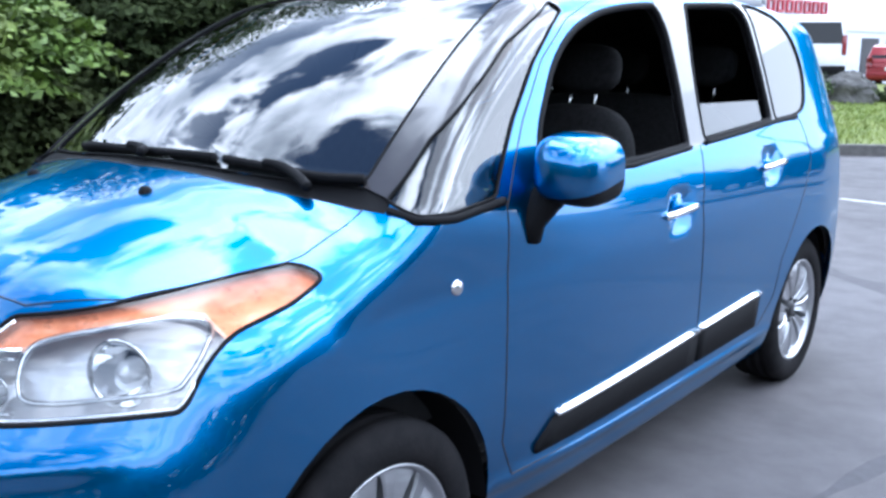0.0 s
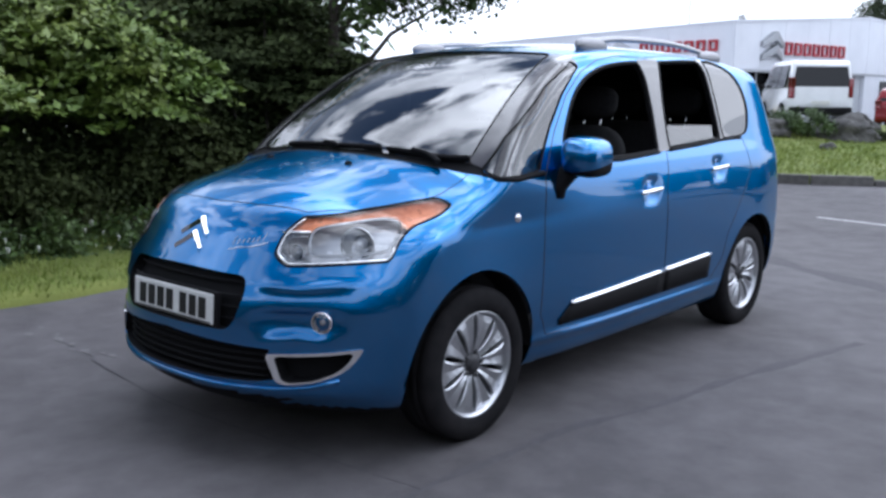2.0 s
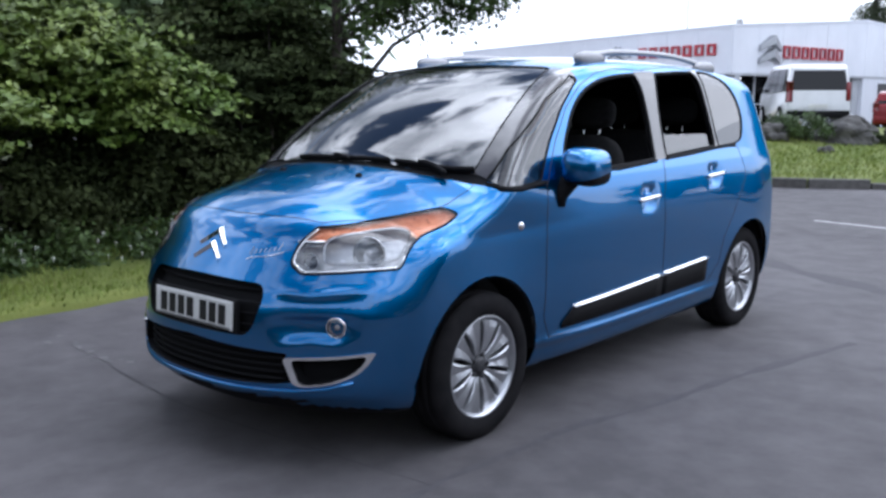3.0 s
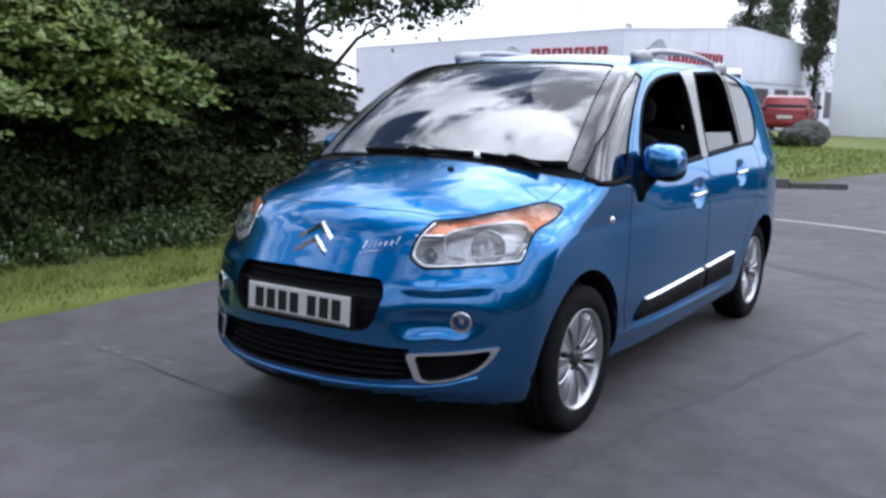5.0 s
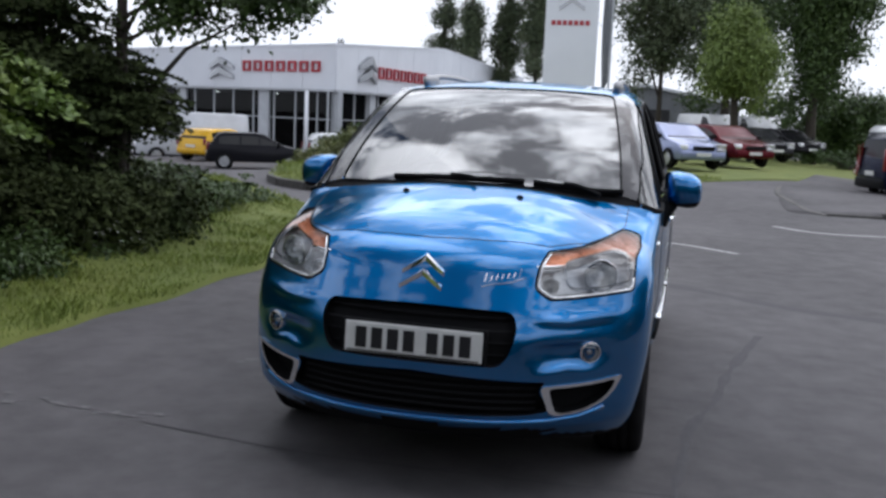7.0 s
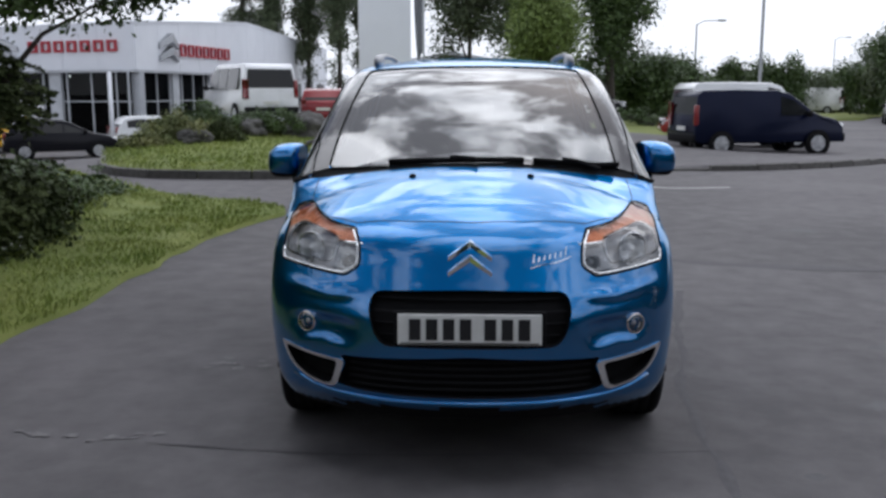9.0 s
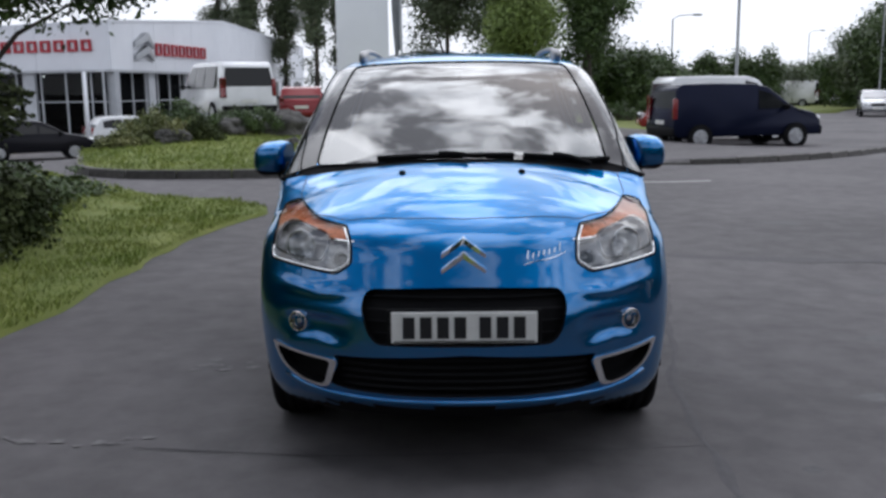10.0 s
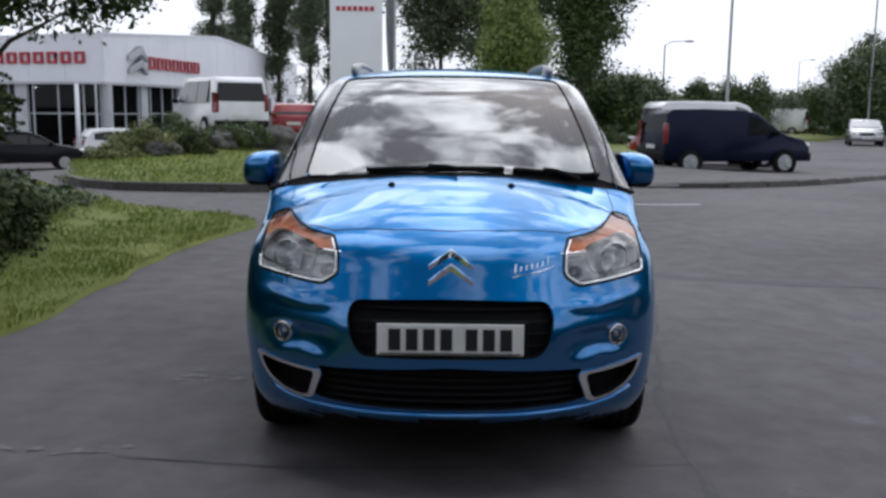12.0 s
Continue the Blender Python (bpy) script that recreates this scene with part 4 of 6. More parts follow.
# ---- parked vehicles ----
PROFILES = {
    "panel_van": dict(L=4.8, W=1.9, H=1.95, belt=1.1, front=4.0, rear=0.85, r=0.33, poly=[(0.0, 0.4), (-0.02, 0.62), (0.02, 1.1), (0.09, 1.8), (0.25, 1.93), (3.2, 1.95), (3.5, 1.87), (4.12, 1.22), (4.65, 1.04), (4.8, 0.8), (4.8, 0.36), (0.1, 0.33)], screen=((3.52, 1.82), (4.1, 1.22)), back=((0.028, 1.17), (0.088, 1.75))),
    "small_van": dict(L=4.3, W=1.8, H=1.74, belt=1.02, front=3.5, rear=0.72, r=0.31, poly=[(0.0, 0.4), (-0.02, 0.6), (0.02, 1.02), (0.09, 1.6), (0.25, 1.72), (1.2, 1.74), (2.3, 1.72), (2.72, 1.63), (3.4, 1.12), (3.6, 1.04), (4.05, 0.94), (4.26, 0.74), (4.3, 0.34), (0.1, 0.32)], screen=((2.76, 1.59), (3.38, 1.13)), back=((0.03, 1.09), (0.09, 1.55))),
    "short_van": dict(L=4.1, W=1.8, H=1.97, belt=1.05, front=3.35, rear=0.7, r=0.31, poly=[(0.0, 0.4), (-0.02, 0.62), (0.02, 1.05), (0.08, 1.82), (0.22, 1.95), (1.2, 1.97), (2.5, 1.95), (2.85, 1.84), (3.4, 1.15), (3.85, 0.98), (4.08, 0.76), (4.1, 0.36), (0.1, 0.33)], screen=((2.88, 1.78), (3.38, 1.17)), back=((0.028, 1.12), (0.078, 1.76))),
    "hatchback": dict(L=4.0, W=1.72, H=1.47, belt=0.94, front=3.25, rear=0.68, r=0.3, poly=[(0.0, 0.4), (-0.02, 0.6), (0.03, 0.9), (0.12, 0.98), (0.42, 1.38), (0.7, 1.45), (1.9, 1.46), (2.25, 1.4), (3.0, 0.97), (3.7, 0.83), (3.95, 0.66), (4.0, 0.3), (0.1, 0.28)], screen=((2.28, 1.36), (2.97, 0.98)), back=((0.14, 1.0), (0.41, 1.34))),
    "people_carrier": dict(L=4.45, W=1.8, H=1.66, belt=1.02, front=3.6, rear=0.78, r=0.32, poly=[(0.0, 0.4), (-0.02, 0.62), (0.03, 0.98), (0.1, 1.06), (0.3, 1.55), (0.6, 1.64), (2.1, 1.66), (2.5, 1.58), (3.5, 1.04), (4.15, 0.9), (4.4, 0.7), (4.45, 0.32), (0.1, 0.3)], screen=((2.55, 1.53), (3.45, 1.06)), back=((0.12, 1.08), (0.29, 1.5))),
    "large_van": dict(L=5.4, W=2.05, H=2.45, belt=1.3, front=4.45, rear=1.1, r=0.35, poly=[(0.0, 0.45), (-0.02, 0.7), (0.02, 1.3), (0.06, 2.3), (0.2, 2.43), (3.7, 2.45), (4.1, 2.3), (4.75, 1.45), (5.25, 1.2), (5.4, 0.9), (5.4, 0.4), (0.1, 0.36)], screen=((4.15, 2.2), (4.72, 1.46)), back=((0.03, 1.4), (0.055, 2.2))),
}
CAR_GLASS = material("car_glass", (0.008, 0.009, 0.011), 0.08, rough_var=0.02, spec=0.35)
REAR_RED = material("rear_lamp", (0.16, 0.012, 0.014), 0.2, second=(0.24, 0.015, 0.018), size=20, coat=0.6)


def vehicle(kind, label, category, x, y, heading, colour, windows=True, z=None, metal=0.2):
    """A parked vehicle: body, glass, lamps, bumpers and wheels. heading: degrees to the left of +y in which its nose points."""
    P = PROFILES[kind]
    v = thing("panel_van" if kind in ("small_van", "short_van") else kind, label, category, pose(x, y, float(land(x, y)) if z is None else z, 0, 0, heading) @ pose(0, -P["L"] / 2, 0), "parked vehicles")
    W, H, belt = P["W"] / 2, P["H"], P["belt"]

    def lean(c):
        t = max(0.0, (c.z - belt) / (H - belt))
        end = min(1.0, min(c.y + 0.25, P["L"] + 0.25 - c.y) / 0.55)
        return Vector((c.x * (1 - 0.17 * t) * (0.9 + 0.1 * end), c.y, c.z))
    pl = P["poly"]
    body = bmesh.new()
    prism(body, pl, -W, W, axis=0, bevel=0.05, seg=2, taper=lean)
    paint_m = paint("vehicle_paint", colour, metal=metal)
    part("body", body, paint_m, v, smooth=True)
    # side glass follows the roof line
    roof = [p for p in pl if p[1] > belt + 0.02]
    x0, x1 = min(p[0] for p in roof), max(p[0] for p in roof)
    if windows:
        cuts = [(0.12, 0.4), (0.42, 0.66), (0.68, 0.93)]
    else:
        cuts = [(0.7, 0.93)]

    def roof_at(t):
        ys = sorted(roof)
        return float(np.interp(t, [p[0] for p in ys], [p[1] for p in ys]))
    for a, b in cuts:
        ya, yb = x0 + (x1 - x0) * a, x0 + (x1 - x0) * b
        poly = [(ya, belt + 0.04), (yb, belt + 0.04), (yb, max(belt + 0.06, roof_at(yb) - 0.13)), ((ya + yb) / 2, max(belt + 0.08, roof_at((ya + yb) / 2) - 0.13)), (ya, max(belt + 0.06, roof_at(ya) - 0.13))]
        for s in (1, -1):
            bm = bmesh.new()
            prism(bm, poly, s * (W - 0.01), s * (W + 0.006), axis=0, taper=lean)
            part("side_window", bm, CAR_GLASS, v)
    for nm, (p, q), wide in (("windscreen", P["screen"], 0.84), ("rear_window", P["back"], 0.86)):
        d = Vector((q[0] - p[0], q[1] - p[1]))
        n = Vector((d.y, -d.x)).normalized()
        if (nm == "windscreen") != (n.x > 0):
            n = -n
        bm = bmesh.new()
        vs = []
        for off in (0.008, -0.02):
            for (a, b) in (p, q):
                k = (1 - 0.17 * max(0, (b - belt) / (H - belt))) * wide * W
                vs.append([bm.verts.new((s * k, a + n.x * off, b + n.y * off)) for s in (-1, 1)])
        bm.faces.new((vs[0][0], vs[0][1], vs[1][1], vs[1][0]))
        for a, b in ((0, 2), (1, 3)):
            bm.faces.new((vs[a][0], vs[a][1], vs[b][1], vs[b][0]))
        for k in (0, 1):
            bm.faces.new((vs[0][k], vs[1][k], vs[3][k], vs[2][k]))
        bmesh.ops.recalc_face_normals(bm, faces=bm.faces)
        part(nm, bm, CAR_GLASS, v)
    L = P["L"]
    for s in (1, -1):
        bm = bmesh.new()
        box(bm, (s * W * 0.62, L - 0.28, belt * 0.66), (s * W * 0.9, L - 0.015, belt * 0.66 + 0.17), 0.04, 2)
        part("headlamp", bm, M["reflector"], v, smooth=True)
        bm = bmesh.new()
        tall = 0.55 if "van" in kind else 0.28
        box(bm, (s * W * 0.8, -0.03, belt * 0.78), (s * W * 0.93, 0.1, belt * 0.78 + tall), 0.03, 2)
        part("rear_lamp", bm, REAR_RED, v, smooth=True)
        bm = bmesh.new()
        egg(bm, (s * (W + 0.1), x0 + (x1 - x0) * 0.93, belt + 0.08), (0.1, 0.06, 0.08), 2.8, 8, 12)
        part("wing_mirror", bm, M["plastic"], v, smooth=True)
    for a, b, nm in ((-0.06, 0.12, "rear_bumper"), (L - 0.14, L + 0.04, "front_bumper")):
        bm = bmesh.new()
        box(bm, (-W * 0.93, a, 0.34), (W * 0.93, b, 0.58), 0.04, 2)
        part(nm, bm, M["plastic"] if "van" in kind else paint_m, v, smooth=True)
    for a, z0, w in ((-0.035, 0.66 if "van" in kind else 0.62, 0.26), (L + 0.042, 0.42, 0.26)):
        bm = bmesh.new()
        box(bm, (-w, a - 0.01, z0), (w, a + 0.01, z0 + 0.11))
        part("number_plate", bm, M["plate"], v)
    bm = bmesh.new()
    box(bm, (-W * 0.45, L - 0.02, 0.6), (W * 0.45, L + 0.03, 0.74), 0.02)
    part("grille", bm, M["plastic"], v)
    r = P["r"]
    for s in (1, -1):
        for wy in (P["rear"], P["front"]):
            bm = bmesh.new()
            lathe(bm, [(0.0, r + 0.05), (0.012, r + 0.05), (0.013, 0.001)], 24)
            part("wheel_arch", bm, M["plastic"], v, m=pose(s * (W - 0.004), wy, r, 0, 0, 0 if s > 0 else 180))
            w = thing("wheel", "", "", pose(s * (W - 0.07), wy, r, 0, 0, 0 if s > 0 else 180))
            w.parent = v
            bm = bmesh.new()
            lathe(bm, [(-0.1, r * 0.6), (-0.1, r * 0.97), (-0.07, r), (0.07, r), (0.1, r * 0.95), (0.105, r * 0.8), (0.09, r * 0.66)], 28)
            part("tyre", bm, M["rubber"], w, smooth=True)
            bm = bmesh.new()
            lathe(bm, [(0.09, r * 0.68), (0.1, r * 0.62), (0.08, r * 0.55), (0.085, r * 0.2), (0.095, 0.001)], 24)
            for k in range(5):
                box(bm, (0.075, -0.03, r * 0.1), (0.1, 0.03, r * 0.62), 0.01, 1, Matrix.Rotation(2 * math.pi * k / 5, 4, "X"))
            part("rim", bm, M["alloy"], w)
    return v


vehicle("panel_van", "white panel van shown on the grass bank", "van", -7.75, 27.9, 31, (0.75, 0.76, 0.78), True, 0.42)
vehicle("hatchback", "red hatchback parked beside the white van", "car", -6.2, 34.0, 8, (0.22, 0.018, 0.022), True, 0.15)
vehicle("hatchback", "black hatchback parked on the lower road", "car", -15.9, 31.4, -62, (0.012, 0.012, 0.016))
vehicle("hatchback", "white hatchback parked on the lower road", "car", -14.2, 37.3, -55, (0.7, 0.71, 0.72))
vehicle("hatchback", "silver hatchback parked before the showroom", "car", -11.0, 41.5, -50, (0.35, 0.36, 0.38), metal=0.6)
vehicle("hatchback", "small yellow car parked beside the white van", "car", -19.8, 35.6, -12, (0.7, 0.4, 0.01))
vehicle("large_van", "large white van parked before the showroom", "van", -22.6, 37.8, 128, (0.62, 0.64, 0.68), False, -1.32)
vehicle("small_van", "dark blue panel van parked on the apron", "van", 7.65, 22.6, -78, (0.006, 0.009, 0.028), False, metal=0.3, z=-0.24)
# added white van: its roof stands in for sky shine along the dark van's roof
vehicle("short_van", "white van added behind the dark van as its bright roof edge", "van", 8.15, 25.6, -79, (0.7, 0.71, 0.72), False, z=-0.24)
vehicle("hatchback", "faded red hatchback parked beside the vans", "car", 8.9, 32.0, 85, (0.3, 0.03, 0.02))
vehicle("hatchback", "silver saloon coming along the far road", "car", 23.6, 49.5, 160, (0.45, 0.46, 0.48), metal=0.6)
vehicle("hatchback", "pale lilac hatchback parked on the grass", "car", 0.55, 29.2, -150, (0.3, 0.34, 0.52), metal=0.4, z=0.1)
vehicle("hatchback", "dark red hatchback parked on the grass", "car", 2.35, 33.2, -148, (0.1, 0.008, 0.014), metal=0.4, z=0.12)
vehicle("hatchback", "dark grey hatchback parked on the grass", "car", 3.8, 40.5, -148, (0.03, 0.03, 0.035), metal=0.4, z=0.12)
vehicle("hatchback", "black hatchback parked on the grass", "car", 6.0, 47.5, -145, (0.015, 0.015, 0.018), metal=0.4, z=0.12)
vehicle("panel_van", "white van parked under the trees", "van", 2.3, 53.0, -150, (0.7, 0.71, 0.72), False, 0.3)
vehicle("panel_van", "white van parked under the trees", "van", 4.6, 54.0, -155, (0.7, 0.71, 0.72), False, 0.3)
vehicle("large_van", "white and red van on the far road", "van", 31.5, 86.0, 60, (0.72, 0.72, 0.72), False, -0.6)
vehicle("hatchback", "white car on the far road", "car", 36.0, 84.0, 150, (0.7, 0.7, 0.7))

# ---- trees and planting behind ----
def ragged(rnd, x, y, z, rx, ry, rz, n, r0, r1):
    out = []
    for _ in range(n):
        d = rnd.normal(size=3)
        d /= np.linalg.norm(d)
        k = rnd.uniform(0.2, 0.95)
        r = rnd.uniform(r0, r1)
        out.append((x + d[0] * k * rx, y + d[1] * k * ry, z + d[2] * k * rz, r, r, r))
    return out


r2 = np.random.RandomState(5)
for x, y, h, s in ((-21.5, 82, 16, 41), (-18.6, 80, 20, 42), (-15.6, 82, 21, 43), (-12.6, 80, 20, 44), (-10.4, 83, 18, 45)):
    tree("tall dark poplar behind the showroom", x, y, h, ragged(r2, 0, 0, h * 0.5, 1.3, 1.3, h * 0.46, 46, 0.5, 1.0), 15000, 0.25, M["leaf_grey"], s, trunk=0.25, clump=0.3, name="poplar", hollow=0.25, limbs=14)
tree("thin birch with small grey-green leaves", -0.6, 47.0, 12, ragged(r2, 0, 0, 6.6, 2.8, 2.5, 4.3, 64, 0.5, 0.9), 22000, 0.19, M["leaf_grey"], 51, trunk=0.16, clump=0.28, name="birch", hollow=0.2, limbs=14)
tree("weeping willow with pale yellow-green leaves", 3.1, 43.6, 7.5, ragged(r2, 0, 0, 4.7, 2.0, 2.0, 2.2, 46, 0.6, 0.9), 30000, 0.17, M["leaf_willow"], 52, trunk=0.26, clump=0.28, name="willow", hollow=0.3)
tree("tall dense dark green tree", 7.6, 51.0, 17, ragged(r2, 0, 0, 7.6, 2.7, 2.4, 7.6, 80, 0.7, 1.2), 42000, 0.22, M["leaf_mid"], 53, trunk=0.3, clump=0.33, hollow=0.25)
tree("tall dense dark green tree", 3.4, 56.0, 18, ragged(r2, 0, 0, 9.0, 3.6, 3.0, 7.8, 66, 0.8, 1.4), 34000, 0.24, M["leaf_mid"], 54, trunk=0.3, clump=0.35, hollow=0.25)
for x, y, h, w, s in ((11.0, 58.9, 5.5, 2.6, 61), (13.6, 62.9, 4.8, 2.6, 62), (18.2, 74.8, 4.3, 2.6, 63), (21.4, 80.8, 4.3, 2.4, 64), (21.8, 76.8, 5.4, 1.5, 65), (24.9, 80.8, 5.2, 2.9, 66), (26.7, 78.8, 5.3, 2.9, 67), (31.4, 86.8, 4.5, 2.8, 68), (35.2, 90.8, 4.8, 3.2, 69), (36.6, 88.8, 5.3, 3.0, 70), (33.5, 76.8, 6.8, 3.0, 71), (31.8, 68.8, 8.0, 3.2, 72), (31.4, 64.8, 8.9, 3.4, 73), (31.1, 60.9, 9.4, 3.6, 74), (31.0, 56.9, 9.0, 3.8, 75)):
    tree("rounded green tree in the row beside the far road", x, y, h, ragged(r2, 0, 0, h * 0.44, w * 0.95, w * 0.9, h * 0.44, 40, w * 0.22, w * 0.4), 11000, 0.27, M["leaf_grey" if s % 4 == 0 else "leaf_mid"], s, trunk=0.16, clump=0.3, hollow=0.3)
def shrub(lb, x, y, w, h, mt, seed, n=3500, leaf=0.09, base=0.0):
    """A loose shrub of leafy tufts, widest near the ground."""
    rnd = np.random.RandomState(seed)
    blobs = []
    for _ in range(16):
        a, q = rnd.uniform(0, 2 * math.pi), rnd.uniform(0, 1) ** 0.6
        z = h * rnd.uniform(0.12, 0.95) * (1.1 - 0.6 * q)
        blobs.append((q * w * math.cos(a), q * w * math.sin(a), z, w * rnd.uniform(0.18, 0.34), w * rnd.uniform(0.18, 0.34), h * rnd.uniform(0.12, 0.26)))
    t = bush(lb, x, y, blobs, n, leaf, M[mt], seed, 0.07, 9, 0.3)
    t.location.z = float(land(x, y) + mound(x, y)) + 0.1 + base


bush("dark undergrowth beneath the tall trees", 9.0, 58.0, blob_bank(np.random.RandomState(92), 40, -3.6, 3.0, -1.0, 1.0, 0.4, 3.6, 0.7, 1.2), 14000, 0.24, M["leaf_mid"], 93, 0.2)
shrub("clipped green hedge beside the parked vans", 9.2, 45.5, 2.2, 1.2, "leaf_mid", 81, 5000, 0.12, -0.1)
for x, y, w, h, mt, sd, lb in (
        (-7.3, 19.4, 0.9, 0.75, "leaf_straw", 83, "tall tufted yellow-green shrub on the bank"), (-7.2, 20.6, 0.8, 0.95, "leaf_mid", 84, "tall tufted green shrub on the bank"),
        (-7.9, 20.4, 0.8, 0.55, "leaf_straw", 85, "low tufted yellow-green shrub on the bank"), (-7.9, 18.4, 0.5, 0.35, "leaf_straw", 88, "low tufted yellow-green shrub on the bank"),
        (-5.6, 21.9, 0.75, 0.85, "leaf_mid", 86, "rounded green shrub before the white van"), (-6.4, 19.6, 0.55, 0.45, "leaf_dark", 82, "low dark rounded shrub among the boulders"),
        (-6.4, 22.6, 0.7, 0.5, "leaf_grey", 89, "low grey-green shrub among the boulders"), (-3.9, 24.0, 0.7, 0.4, "leaf_dark", 87, "low dark shrub beside the boulders"),
        (-8.4, 22.8, 0.8, 0.5, "leaf_straw", 90, "spreading yellow-green shrub on the bank")):
    shrub(lb, x, y, w, h, mt, sd)
for x, y, r, s in ((-4.75, 22.9, 0.72, 1), (-6.0, 21.2, 0.5, 2), (-3.6, 24.6, 0.8, 3), (-6.9, 19.0, 0.42, 4), (-4.07, 19.4, 0.2, 5), (-5.3, 25.2, 0.7, 6)):
    bm = bmesh.new()
    bmesh.ops.create_icosphere(bm, subdivisions=4, radius=1)
    for v in bm.verts:
        k = 1 + 0.4 * noise.noise(v.co * 1.4 + Vector((s * 7, 0, 0))) + 0.12 * noise.noise(v.co * 4.5 + Vector((s * 3, 0, 0)))
        v.co = Vector((v.co.x * r, v.co.y * r * 0.8, max(-0.3 * r, v.co.z * r * 0.62))) * k
    tagged(part("rock", bm, M["rock"], m=pose(x, y, float(land(x, y) + mound(x, y)) + 0.13 + r * 0.22, 0, 0, 40 * s)), "dark weathered boulder set on the grass island", "rock", "boulders on the island")

# trees added to close the place beside and behind the camera, for the car's reflections
for k, (x, y) in enumerate([(-12, -6), (17, 12), (-11, 0), (-11.5, 5), (-12.5, 9.5), (-17, 13)]):
    h = (6.0 if y < -3 or x > 0 else 5.5) + 0.7 * math.sin(k * 2.1)
    tree("leafy green tree added to close the surroundings for reflections", x, y, h, ragged(r2, 0, 0, h * 0.48, 2.3, 2.3, h * 0.45, 34, 0.8, 1.4), 6000, 0.46, M["leaf_mid"], 100 + k, trunk=0.18, clump=0.35)


# unseen hedges, added behind and beside the camera so the paint mirrors dark low down
for k, (x0, y0, x1, y1) in enumerate([(-13, -9.5, -4, -10), (-4, -10, 5, -10), (5, -10, 12, -8.5), (11.5, -8, 12, 1), (12, 1, 13, 10)]):
    rh = np.random.RandomState(200 + k)
    mx, my = (x0 + x1) / 2, (y0 + y1) / 2
    bank = []
    for i in range(26):
        f = (i + 0.5) / 26 - 0.5
        for z in (0.7, 1.8, 2.9, 3.8):
            bank.append((f * (x1 - x0), f * (y1 - y0) + rh.uniform(-0.3, 0.3), z + rh.uniform(-0.2, 0.3), 0.75, 0.75, 0.8))
    bush("long tall dark green hedge, added out of view to darken reflections", mx, my, bank, 17000, 0.28, M["leaf_dark"], 210 + k, 0.15)


# ---- the blue car ----
car = thing("car", "metallic blue five-door compact people carrier parked on the asphalt", "car")


def body_mesh():
    """The closed skin as a grid of quads, pushed out from the middle onto the car's form."""
    bm = bmesh.new()
    lo, hi = np.array([-0.9, -0.12, 0.16]), np.array([0.9, 4.12, 1.68])
    ticks = [np.linspace(-0.9, 0.9, 48), np.linspace(-0.12, 4.12, 100), np.linspace(0.16, 1.68, 40)]
    seen, pts, faces = {}, [], []

    def key(p):
        k = tuple(np.round(p, 5))
        if k not in seen:
            seen[k] = len(pts)
            pts.append(p)
        return seen[k]
    for axis in range(3):
        u, v = [i for i in range(3) if i != axis]
        for end, flip in ((lo[axis], axis != 1), (hi[axis], axis == 1)):
            idx = []
            for a in ticks[u]:
                row = []
                for b in ticks[v]:
                    p = [0, 0, 0]
                    p[axis], p[u], p[v] = end, a, b
                    row.append(key(p))
                idx.append(row)
            for i in range(len(ticks[u]) - 1):
                for j in range(len(ticks[v]) - 1):
                    q = (idx[i][j], idx[i + 1][j], idx[i + 1][j + 1], idx[i][j + 1])
                    faces.append(q[::-1] if flip else q)
    p = np.array(pts)
    origin = np.stack([np.zeros(len(p)), np.clip(p[:, 1], 0.55, 3.5), np.full(len(p), 0.62)], 1)
    ways = p - origin
    ways /= np.linalg.norm(ways, axis=1, keepdims=True)
    skin = shell(origin, ways)
    vs = [bm.verts.new(q) for q in skin]
    for q in faces:
        bm.faces.new([vs[i] for i in q])
    bm.verts.index_update()
    return bm


SIDE, FRONT, TOP, CORNER = (Vector((0, 1, 0)), Vector((0, 0, 1))), (Vector((1, 0, 0)), Vector((0, 0, 1))), (Vector((1, 0, 0)), Vector((0, 1, 0))), (Vector((1, 1, 0)), Vector((0, 0, 1)))


